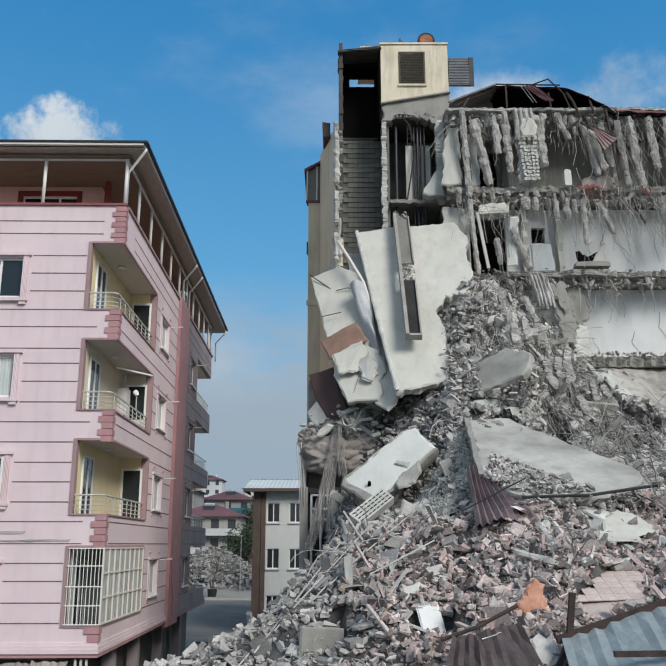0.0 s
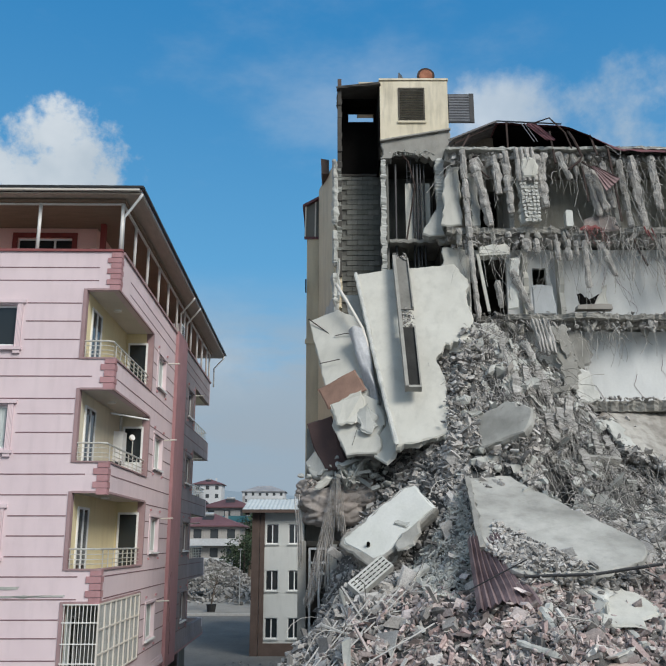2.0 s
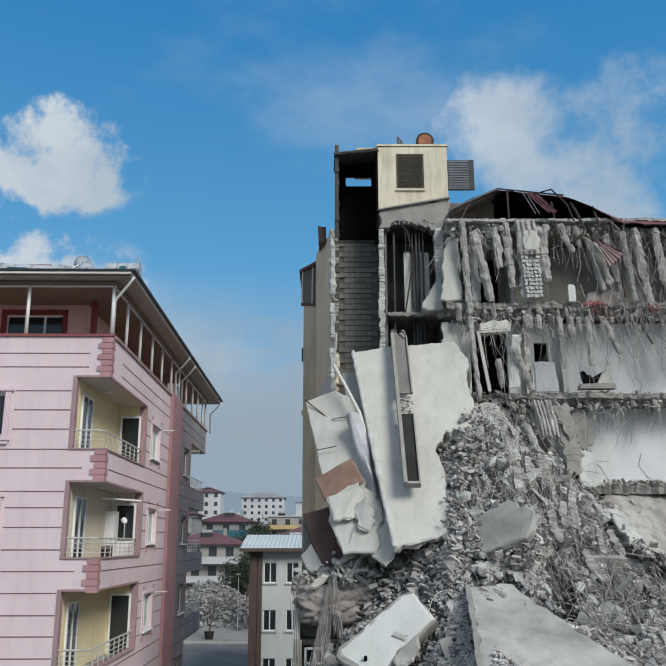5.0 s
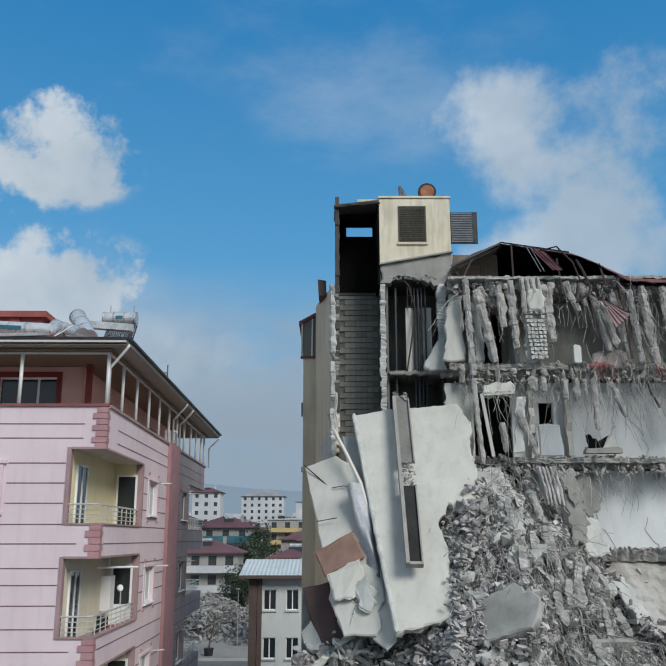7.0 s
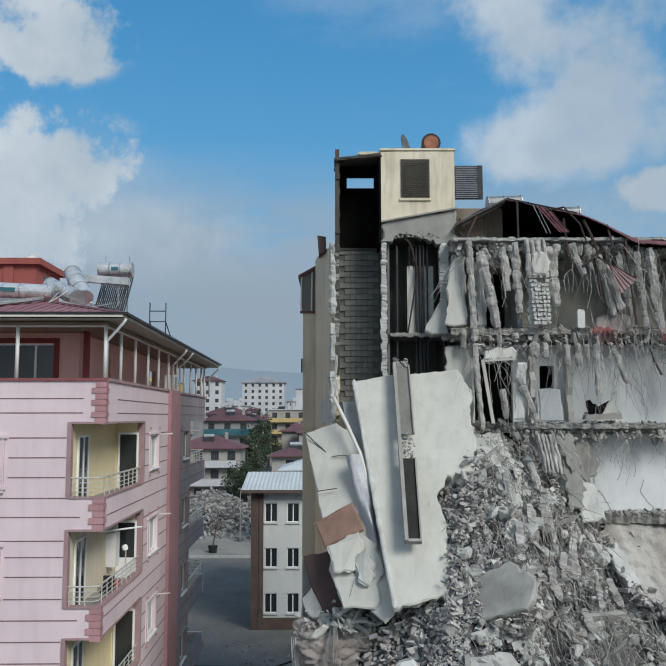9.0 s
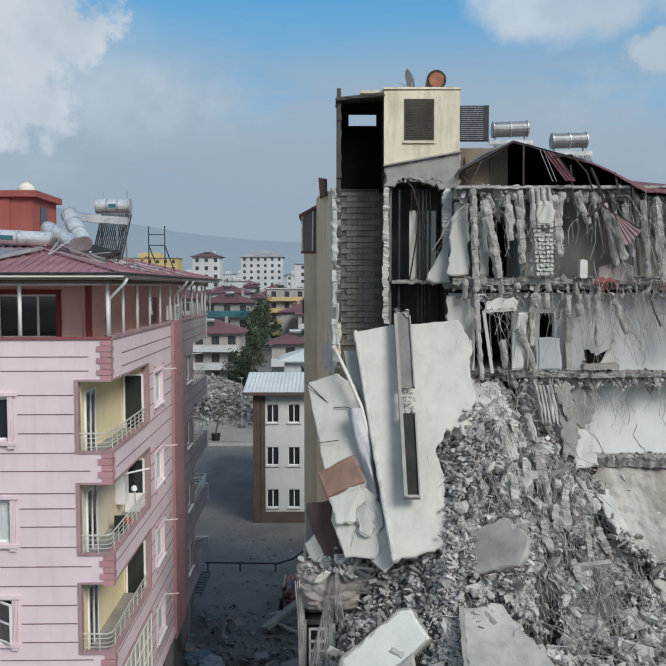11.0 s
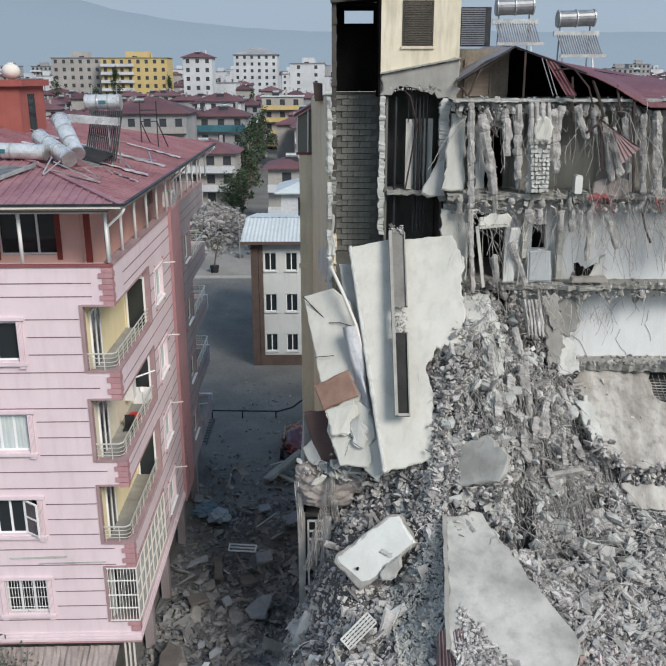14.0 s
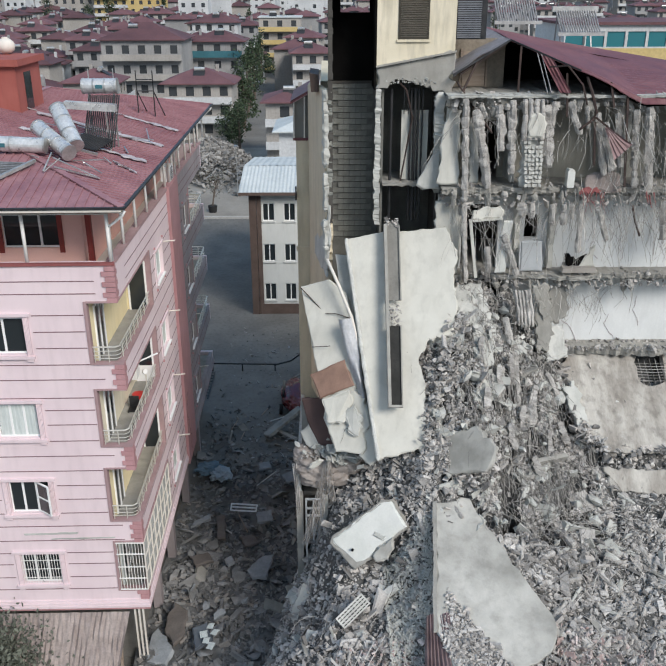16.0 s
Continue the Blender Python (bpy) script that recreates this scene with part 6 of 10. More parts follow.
def sagging_roof(x0, x1, edge, y1, front, rear, nx, ny, seed):
    """Ribbed roof slope whose torn front edge has sunk."""
    rng = np.random.default_rng(seed)
    g, low = Geo(), []
    for i in range(nx + 1):
        x = x0 + (x1 - x0) * i / nx
        zf, zr = float(np.interp(x, *front)), float(np.interp(x, *rear))
        y0 = float(np.interp(x, *edge))
        for j in range(ny + 1):
            v = j / ny
            z = zf + (zr - zf) * v ** 0.6 + (0.014 if j % 2 else -0.014) + 0.05 * noise.noise((x * 0.9, v * 3, seed)) * (1 - v)
            g.v.append((x, y0 + (y1 - y0) * v + (0.12 * noise.noise((x * 2.1, 0, seed)) if j == 0 else 0), z))
            low.append((*g.v[-1][:2], z - 0.02))
    w = ny + 1
    quads = [(i * w + j, (i + 1) * w + j, (i + 1) * w + j + 1, i * w + j + 1) for i in range(nx) for j in range(ny)]
    g.f = list(quads)
    return g.add(low, [tuple(reversed(q)) for q in quads])


rpart("roof_slope", sagging_roof(6.0, 15.0, ([6.0, 8.0], [27.4, 26.1]), 33.0, FRONT, REAR, 60, 46, 42), ROOF_RUIN, "torn sagging maroon roof slope")
rpart("roof_slope", sagging_roof(4.2, 6.0, ([4.2, 6.0], [26.9, 27.4]), 33.0, ([4.2, 5.0, 6.0], [21.4, 21.95, 22.42]), ([4.2, 6.0], [21.8, 22.6]), 10, 40, 43), material("grey_roof_sheet", (0.15, 0.14, 0.145), (0.25, 0.235, 0.24), 1.0, 12, 0.5, 0.15, grime=0.3), "torn grey roof sheets")
# Extra black sheet under the slope stands for its unlit underside.
LOW = ([x for x in FRONT[0]], [z - 0.06 for z in FRONT[1]]), ([x for x in REAR[0]], [z - 0.06 for z in REAR[1]])
rpart("roof_underside", sagging_roof(6.05, 14.95, ([6.0, 8.0], [27.5, 26.25]), 32.9, LOW[0], LOW[1], 60, 12, 42), NEAR_BLACK, "black sheet below the torn roof, added for its shade")
rpart("fallen_sheet", roof_panel((6.85, 26.8, 22.0), (7.2, 26.6, 21.9), (7.7, 26.0, 20.95), (7.36, 26.0, 20.95), 45, 6, 4, 0.012), ROOF_RUIN)
for x in (6.74, 6.86):
    rpart("roof_batten", Geo().tube([(x, 26.8, 22.05), (x + 0.25, 26.1, 20.95)], 0.016, 6), DULL_ZINC)
rpart("verge_board", Geo().beam((4.15, 26.85, 21.4), (6.0, 27.35, 22.42), 0.03, 0.06).beam((6.0, 27.35, 22.42), (7.95, 26.05, 21.6), 0.02, 0.05), DARK_METAL)
rpart("roof_flap", roof_panel((8.85, 25.9, 19.92), (8.9, 25.85, 19.95), (9.72, 25.75, 19.42), (9.2, 25.7, 18.95), 46, 10, 4, 0.012), material("dusty_mauve_sheet", (0.20, 0.125, 0.125), (0.30, 0.205, 0.205), 1.5, 14, 0.6, 0.2, grime=0.3), "hanging dusty mauve ribbed sheet")
for a, b in (((6.3, 27.15, 22.25), (6.3, 27.1, 20.84)), ((7.62, 26.4, 21.5), (7.7, 26.2, 20.2)), ((8.95, 26.2, 21.25), (9.12, 26.1, 20.45)), ((4.4, 27.1, 21.4), (5.9, 27.5, 22.3)), ((4.5, 26.9, 20.9), (5.0, 27.2, 21.9)), ((8.58, 26.15, 20.05), (8.68, 26.05, 18.7)), ((9.52, 26.2, 20.9), (9.74, 26.05, 18.0)), ((8.57, 26.1, 20.2), (9.7, 26.0, 19.38))):
    rpart("rafter", Geo().beam(a, b, 0.06, 0.06, (0, 1, 0.2)), RUST)
rpart("bent_rafter", Geo().tube([(8.2, 26.2, 21.4), (8.34, 26.05, 21.0), (8.55, 25.98, 20.35), (8.45, 25.95, 20.15), (8.05, 25.95, 19.84)], 0.045, 6), RUST)
rpart("bent_rafter", Geo().tube([(7.0, 26.2, 21.7), (7.5, 25.9, 21.75), (8.0, 25.9, 21.2), (8.2, 25.9, 20.6)], 0.028, 6), RUST)
rpart("bent_rafter", Geo().tube([(10.1, 26.1, 17.4), (10.22, 26.0, 16.9), (10.42, 25.95, 16.4)], 0.035, 6), RUST)
rpart("bent_rafter", Geo().tube([(4.3, 26.9, 21.2), (4.7, 26.7, 20.6), (5.4, 26.3, 19.7)], 0.035, 6), RUST)

# things on the ruin's roofs
dish = thing("satellite_dish", "grey satellite dish on the cream lift tower roof", "satellite dish")
bm = bmesh.new()
bmesh.ops.create_circle(bm, cap_ends=False, segments=24, radius=0.40)
prev = [v for v in bm.verts]
rings = [prev]
for rr, dz_ in ((0.3, -0.05), (0.18, -0.085), (0.06, -0.10)):
    ring = [bm.verts.new((v.co.x / 0.40 * rr, v.co.y / 0.40 * rr, dz_)) for v in rings[0]]
    for i in range(24):
        bm.faces.new((rings[-1][i], rings[-1][(i + 1) % 24], ring[(i + 1) % 24], ring[i]))
    rings.append(ring)
bm.faces.new(rings[-1])
bmesh.ops.solidify(bm, geom=bm.faces[:], thickness=0.012)
me = bpy.data.meshes.new("reflector")
bm.to_mesh(me)
bm.free()
me.materials.append(material("grey_dish_paint", (0.22, 0.24, 0.26), (0.30, 0.32, 0.34), 3, 30, 0.6, 0.05, speck=0.04))
o = new("reflector", me)
o.parent, o.matrix_basis = dish, pose(2.72, 28.4, 24.62, 78, 0, 62)
Geo().tube([(2.78, 28.5, 24.15), (2.76, 28.45, 24.55)], 0.03, 8).ob("mast", ZINC, dish)
Geo().tube([(2.75, 28.4, 24.4), (2.35, 28.2, 24.5)], 0.012, 6).ob("feed_arm", ZINC, dish)
barrel = thing("rusty_barrel", "orange rusted round barrel lying on the lift tower roof", "barrel")
Geo().tube([(3.52, 27.75, 24.48), (3.52, 27.8, 24.48), (3.55, 28.5, 24.48)], 0.31, 22).ob("drum", RUST_ORANGE, barrel)
Geo().tube([(3.52, 27.70, 24.48), (3.52, 27.76, 24.48)], 0.33, 22).ob("rim", RUST, barrel)
Geo().tube([(3.52, 27.68, 24.48), (3.52, 27.72, 24.48)], 0.25, 22).ob("end_cap", RUST_ORANGE, barrel)
sign = thing("louvred_panel", "dark ribbed metal panel standing beside the lift tower", "panel")
g = Geo().box(4.27, 5.22, 27.5, 27.53, 22.43, 23.6)
g.ob("backing", DARK_METAL, sign)
g = Geo()
for i in range(17):
    g.box(4.3, 5.05, 27.47, 27.5, 22.48 + i * 0.065, 22.515 + i * 0.065)
g.ob("ribs", material("grey_panel_ribs", (0.16, 0.17, 0.19), (0.22, 0.23, 0.25), 2, 20, 0.5, 0.1), sign)
Geo().box(5.05, 5.22, 27.46, 27.5, 22.43, 23.6).ob("edge_post", DARK_METAL, sign)


COLLECTOR = material("dusty_collector_tubes", (0.17, 0.17, 0.175), (0.27, 0.27, 0.275), 2, 20, 0.35, 0.1)


def solar_heater(x, y, z, seed):
    t = thing("solar_water_heater", "galvanised solar water heater with tube collector on the ruined roof", "solar heater", "solar heaters on the ruin")
    Geo().tube([(x - 0.75, y, z + 1.45), (x - 0.72, y, z + 1.45), (x + 0.72, y, z + 1.5), (x + 0.75, y, z + 1.5)], 0.31, 20).ob("tank", DULL_ZINC, t)
    for k in (-0.7, 0.0, 0.7):
        Geo().tube([(x + k - 0.02, y, z + 1.475 + k * 0.03), (x + k + 0.02, y, z + 1.477 + k * 0.03)], 0.345, 20).ob("hoop", ZINC, t)
    for i in range(17):
        xx = x - 0.75 + i * 0.094
        Geo().tube([(xx, y - 0.25, z + 0.85), (xx, y - 1.35, z + 0.05)], 0.03, 6).ob("collector_tube", COLLECTOR, t)
    Geo().beam((x - 0.9, y - 0.2, z + 0.9), (x + 0.9, y - 0.2, z + 0.9), 0.18, 0.2).ob("header", ZINC, t)
    Geo().beam((x - 0.9, y - 1.4, z + 0.03), (x + 0.9, y - 1.4, z + 0.03), 0.14, 0.12).ob("foot_rail", ZINC, t)
    for xx in (x - 0.6, x + 0.6):
        Geo().beam((xx, y + 0.25, 20.6), (xx, y + 0.05, z + 1.2), 0.05, 0.05).beam((xx, y - 1.35, 20.6), (xx, y - 0.2, z + 0.85), 0.05, 0.05).ob("stand_frame", DULL_ZINC, t)
    return t


solar_heater(7.45, 34.6, 22.68, 1)
solar_heater(9.95, 34.8, 22.25, 2)
rpart("rear_roof_deck", Geo().box(4.2, 15.0, 31.5, 39.0, 20.3, 20.62), CONCRETE)

# ---- heap of rubble in front of the ruin ----
MY = [7.0, 9.0, 11.0, 14.0, 17.0, 20.0, 21.5, 23.0, 25.0, 27.3]
MX = [0.5, 2.0, 3.5, 5.0, 6.5, 8.5, 15.0]
MZ = [[0.2, 1.6, 3.2, 4.4, 5.9, 6.35, 6.6, 7.5, 8.2, 8.4],
      [0.2, 1.75, 3.6, 4.9, 6.2, 6.6, 7.15, 8.6, 10.5, 11.5],
      [0.2, 1.9, 3.9, 5.2, 6.7, 8.1, 9.1, 11.3, 13.1, 14.2],
      [0.2, 1.9, 3.9, 5.2, 6.6, 8.0, 9.0, 11.4, 13.7, 14.9],
      [0.2, 1.9, 3.9, 5.2, 6.5, 7.7, 8.3, 10.0, 12.3, 14.2],
      [0.2, 1.8, 3.7, 4.8, 6.1, 7.1, 7.7, 8.6, 10.3, 12.2],
      [0.2, 1.6, 3.4, 4.5, 5.7, 6.8, 7.3, 7.9, 9.0, 11.6]]
SLOPE = ([7, 14, 17, 20, 23, 27], [0.5, 0.58, 0.6, 1.15, 2.4, 4.0])


# the clean faces of the largest fallen slabs; the heap and its rubble stay below them
WHITE_CORE = [(0.19, 21.67, 7.47), (0.25, 21.76, 7.66), (0.87, 21.8, 8.13), (1.82, 21.91, 8.91), (2.12, 21.84, 8.99), (2.66, 21.25, 8.37), (2.39, 21.22, 8.13), (1.95, 21.16, 7.74), (1.61, 21.08, 7.4), (1.26, 21.02, 7.12), (1.0, 21.0, 6.92), (0.6, 21.33, 7.18)]
GREAT = [(3.51, 21.47, 9.15), (4.59, 21.59, 9.21), (4.8, 21.03, 8.95), (5.36, 20.11, 8.54), (6.03, 18.84, 7.97), (6.49, 18.12, 7.64), (6.49, 17.55, 7.38), (6.23, 17.15, 7.2), (5.44, 16.71, 6.99), (4.51, 16.64, 6.95), (3.7, 16.65, 6.95), (3.16, 17.66, 7.41)]
MIDDLE = [(3.62, 22.5, 10.45), (4.0, 22.65, 10.95), (4.35, 22.55, 11.1), (4.8, 22.45, 11.33), (5.3, 21.72, 11.0), (5.22, 21.5, 10.66), (4.98, 21.33, 10.32), (4.45, 21.6, 10.14), (4.1, 21.7, 10.0), (3.66, 21.93, 9.88)]
HOLE_GAP = [(11.28, 27.4, 11.78), (11.22, 26.2, 11.0), (11.6, 25.95, 10.85), (12.0, 26.05, 10.9), (12.28, 26.4, 11.1), (12.35, 27.4, 11.74)]
SLOPING = [(8.5, 26.6, 11.5), (9.2, 27.35, 11.88), (11.28, 27.3, 11.75), (11.22, 26.2, 11.05), (11.6, 25.95, 10.87), (12.0, 26.05, 10.92), (12.28, 26.4, 11.12), (12.35, 27.3, 11.7), (14.6, 27.35, 11.6), (14.6, 24.0, 9.3), (9.5, 23.75, 9.62), (8.7, 24.4, 10.1)]
PLEATED = [(2.95, 18.05, 7.5), (3.55, 18.1, 7.6), (4.05, 16.2, 6.5), (3.7, 15.85, 6.3), (2.65, 16.1, 6.42)]
LEANING = [(-0.75, 26.22, 14.6), (0.23, 26.04, 14.92), (0.83, 26.35, 16.24), (4.11, 26.37, 16.61), (4.3, 25.49, 15.2), (4.3, 24.96, 14.36), (4.1, 24.46, 13.52), (3.3, 24.3, 13.2), (3.1, 23.71, 12.2), (3.2, 22.61, 10.42), (1.75, 22.48, 10.06), (0.9, 23.0, 9.9), (-0.1, 24.2, 10.7)]
PATCH = [(3.72, 13.2, 4.9), (4.0, 12.95, 4.82), (4.85, 13.5, 5.09), (5.25, 14.8, 5.55), (4.82, 14.9, 5.56), (3.9, 14.05, 5.2)]
BOARD_GAP = [(1.2, 13.3, 4.4), (2.0, 13.3, 4.4), (2.0, 14.3, 4.55), (1.2, 14.3, 4.55)]
WHITE_SHEET = [(4.92, 16.74, 6.6), (5.54, 16.9, 6.75), (5.87, 16.63, 6.6), (6.06, 16.22, 6.4), (5.65, 15.55, 6.05), (4.89, 15.75, 6.1), (4.91, 16.23, 6.33)]
BLOCK_GAP = [(-0.65, 14.2, 3.95), (0.25, 14.2, 3.95), (0.25, 15.6, 4.6), (-0.65, 15.6, 4.6)]
CLEAR = []
for poly, sink in ((PATCH, 0.34), (BOARD_GAP, 0.0), (WHITE_SHEET, 0.22), (BLOCK_GAP, 0.0), (WHITE_CORE, 0.3), (GREAT, 0.1), (MIDDLE, 0.14), (SLOPING, 0.25), (PLEATED, 0.1), (LEANING, 0.6), (HOLE_GAP, 0.9)):
    q = np.array(poly)
    k, *_ = np.linalg.lstsq(np.c_[q[:, 0], q[:, 1], np.ones(len(q))], q[:, 2], rcond=None)
    CLEAR.append((q, k, sink, q.min(0), q.max(0)))


def under_slab(x, y, z):
    """Height lowered to the underside of a slab that lies over this place."""
    for q, k, sink, lo, hi in CLEAR:
        if lo[0] < x < hi[0] and lo[1] < y < hi[1]:
            odd, j = False, len(q) - 1
            for i in range(len(q)):
                if (q[i, 1] > y) != (q[j, 1] > y) and x < (q[j, 0] - q[i, 0]) * (y - q[i, 1]) / (q[j, 1] - q[i, 1]) + q[i, 0]:
                    odd = not odd
                j = i
            if odd:
                z = min(z, k[0] * x + k[1] * y + k[2] - sink)
    return z


def pit(x, y):
    """How deep a hollow of the breach is here."""
    d = max(0.0, noise.noise((x * 1.25, y * 1.25, 21.0)) + 0.02) + 0.5 * max(0.0, noise.noise((x * 2.9, y * 2.9, 5.0)) - 0.1)
    return d * max(0.0, min(1.0, (x - 3.4) / 1.2)) * max(0.0, min(1.0, (9.8 - x) / 1.2)) * max(0.0, min(1.0, (y - 20.6) / 1.0))


def heap(x, y):
    """Height of the heap's surface, with the dark pits of the breach."""
    z = heap_top(x, y)
    z -= 3.2 * pit(x, y)
    return under_slab(x, y, z)


def heap_top(x, y):
    """Height of the heap without its pits."""
    rows = [float(np.interp(y, MY, r)) for r in MZ]
    z = float(np.interp(x, MX, rows))
    if x < 0.5:
        z -= (0.5 - x) * float(np.interp(y, *SLOPE))
    z += 0.30 * noise.noise((x * 0.7, y * 0.7, 1.3)) + 0.22 * noise.noise((x * 1.9, y * 1.9, 4.0)) + 0.08 * noise.noise((x * 4.5, y * 4.5, 7.0))
    return z


g = Geo()
nx, ny = 150, 130
hx = [-9.0 + 24.0 * i / nx for i in range(nx + 1)]
hy = [6.5 + 21.5 * j / ny for j in range(ny + 1)]
g.add([(x, y, max(-0.3, heap(x, y) + 0.05 * noise.noise((x * 6, y * 6, 0)))) for y in hy for x in hx], [(j * (nx + 1) + i, j * (nx + 1) + i + 1, (j + 1) * (nx + 1) + i + 1, (j + 1) * (nx + 1) + i) for j in range(ny) for i in range(nx)])
tagged(g.ob("rubble_heap", SHADED_GRIT), "heap of dust and broken concrete before the ruin, darkened as shaded gaps", "rubble", kind="stuff")

rs = np.random.default_rng(77)


def on_heap(n, x0, x1, y0, y1, lift=0.0, dens=None):
    out = []
    while len(out) < n:
        x, y = rs.uniform(x0, x1), rs.uniform(y0, y1)
        if dens is not None and rs.uniform() > dens(x, y):
            continue
        if pit(x, y) > 0.08 and rs.uniform() < 0.9:
            continue
        z = heap(x, y)
        if z > 0.05:
            out.append((x, y, z + lift))
    return np.array(out)


def sizes(n, lo, hi, power=2.2):
    return lo + (hi - lo) * rs.uniform(0, 1, n) ** power


c = on_heap(15000, -3.5, 12.0, 17.0, 27.0, 0.0)
tagged(chunk_mesh("fine_rubble", c, sizes(len(c), 0.03, 0.09, 1.0), RUBBLE, 7, flat=0.9, shards=0.7), "fine grey concrete crumbs over the heap", "rubble", kind="stuff")
def warm(x, y):
    """How much brick and plaster lies among the rubble here: most at the heap's foot."""
    return max(0.0, min(1.0, (x + 0.3) / 2.0)) * max(0.0, min(1.0, (18.6 - y) / 2.2))


c = on_heap(9000, -1.0, 9.0, 9.5, 18.0, 0.0, warm)
tagged(chunk_mesh("fine_brick_rubble", c, sizes(len(c), 0.025, 0.085, 1.0), RUBBLE_WARM, 8, flat=0.9, shards=0.6), "fine brick and concrete crumbs on the lower heap", "rubble", kind="stuff")
c = on_heap(11000, -4.5, 12.5, 18.0, 27.0, 0.02)
tagged(chunk_mesh("small_rubble", c, sizes(len(c), 0.05, 0.26), RUBBLE, 1, flat=0.85), "small grey broken concrete pieces covering the heap", "rubble", kind="stuff")
c = on_heap(15000, -1.0, 9.5, 9.5, 18.5, 0.02, warm)
c[:, 2] += rs.uniform(-0.03, 0.12, len(c))
tagged(chunk_mesh("small_rubble_with_brick", c, sizes(len(c), 0.04, 0.24, 2.2), RUBBLE_WARM, 2, flat=0.6, shards=0.6, tilt=0.9), "small concrete and brick pieces on the lower heap", "rubble", kind="stuff")
c = on_heap(11000, -5.5, 9.5, 9.5, 18.5, 0.02, lambda x, y: 1.05 - warm(x, y))
tagged(chunk_mesh("small_grey_rubble", c, sizes(len(c), 0.05, 0.26, 2.2), RUBBLE, 5, flat=0.75, shards=0.4, tilt=0.6), "small grey concrete pieces on the heap's flank", "rubble", kind="stuff")
c = on_heap(3000, -5.0, 12.5, 10.0, 27.0, 0.05)
tagged(chunk_mesh("coarse_rubble", c, sizes(len(c), 0.16, 0.42), RUBBLE, 3, flat=0.6, shards=0.45), "coarse broken concrete lumps on the heap", "rubble", kind="stuff")
c = on_heap(900, -1.0, 8.5, 9.5, 18.0, 0.05, warm)
tagged(chunk_mesh("coarse_brick_rubble", c, sizes(len(c), 0.14, 0.36), RUBBLE_WARM, 4, flat=0.35, shards=0.7, tilt=0.9), "coarse brick and tile fragments on the heap", "rubble", kind="stuff")
c = on_heap(13000, 2.8, 9.5, 21.3, 27.0, 0.02)
tagged(chunk_mesh("breach_rubble", c, sizes(len(c), 0.04, 0.22), RUBBLE, 9, flat=0.85, shards=0.35, tilt=0.7), "broken concrete crumbs covering the breach", "rubble", kind="stuff")
c = on_heap(11000, 2.5, 11.5, 13.5, 21.8, 0.02)
tagged(chunk_mesh("slope_rubble", c, sizes(len(c), 0.05, 0.26), RUBBLE, 10, flat=0.85, shards=0.3), "broken concrete pieces covering the slope", "rubble", kind="stuff")
for i, p in enumerate(on_heap(70, 3.0, 11.5, 14.5, 23.5, 0.08)):
    a, l, w_ = rs.uniform(0, 6.28), rs.uniform(0.4, 1.0), rs.uniform(0.1, 0.2)
    d = Vector((math.cos(a), math.sin(a) * 0.8, 0.35 * math.sin(a) + rs.normal(0, 0.15))) * (l / 2)
    p = Vector(p)
    tagged(rib_bar([p - d, p, p + d], w_, w_ * 0.8, 900 + i).ob("rib_fragment", (RIB, DUSTY)[i % 2]), ("rough pale concrete rib lying on the heap", "dusty concrete rib lying on the heap")[i % 2], "rib", "rib fragments on the heap")
# larger pieces that can be picked out
c = on_heap(120, -3.5, 11.5, 11.0, 26.0, 0.04)
for i, p in enumerate(c):
    o = chunk_mesh("concrete_chunk", np.zeros((1, 3)), np.array([rs.uniform(0.3, 0.75)]), (RUBBLE, DUSTY, CONCRETE, PLASTER_DIRTY)[i % 4], 200 + i, flat=rs.uniform(0.15, 0.45), shards=0.6)
    o.location = p
    tagged(o, ("broken grey concrete chunk on the rubble heap", "dust-covered concrete chunk on the rubble heap", "rough grey concrete chunk on the rubble heap", "chunk of pale plastered wall on the rubble heap")[i % 4], "rubble", "loose concrete chunks")


def strands(n, x0, x1, y0, y1, seed, length=(0.5, 1.8), rad=(0.006, 0.014), droop=0.5, zf=None):
    """Bent bars and wires that stick out and sag."""
    rng = random.Random(seed)
    g = Geo()
    for _ in range(n):
        x, y = rng.uniform(x0, x1), rng.uniform(y0, y1)
        z = zf(x, y, rng) if zf else heap_top(x, y)
        if abs(under_slab(x, y, z) - z) > 0.01:
            continue
        p = Vector((x, y, z))
        d = Vector((rng.gauss(0, 0.6), rng.gauss(-0.5, 0.5), rng.gauss(0.1, 0.6))).normalized()
        l = rng.uniform(*length)
        k = 5
        pts = [p]
        for _ in range(k):
            d = (d + Vector((rng.gauss(0, 0.28), rng.gauss(0, 0.28), rng.gauss(-droop * 0.5, 0.2)))).normalized()
            p = p + d * (l / k)
            pts.append(p)
        if all(under_slab(q.x, q.y, 99.0) > 90 for q in pts):
            g.tube(pts, rng.uniform(*rad), 4)
    return g


tagged(strands(420, 1.5, 10.5, 20.8, 26.8, 1, (0.4, 1.8), (0.005, 0.011)).ob("rebar_tangle", REBAR), "tangled bent reinforcing bars on the heap", "rebar", kind="stuff")
tagged(strands(420, 4.0, 11.5, 15.5, 22.5, 4, (0.8, 2.6), (0.006, 0.012), 0.15).ob("long_bars", REBAR), "long thin bars strewn over the slope", "rebar", kind="stuff")
tagged(strands(330, -0.6, 8.5, 11.5, 20.5, 2, (0.4, 1.5)).ob("loose_wires", REBAR), "thin bent bars and wires in the rubble", "rebar", kind="stuff")
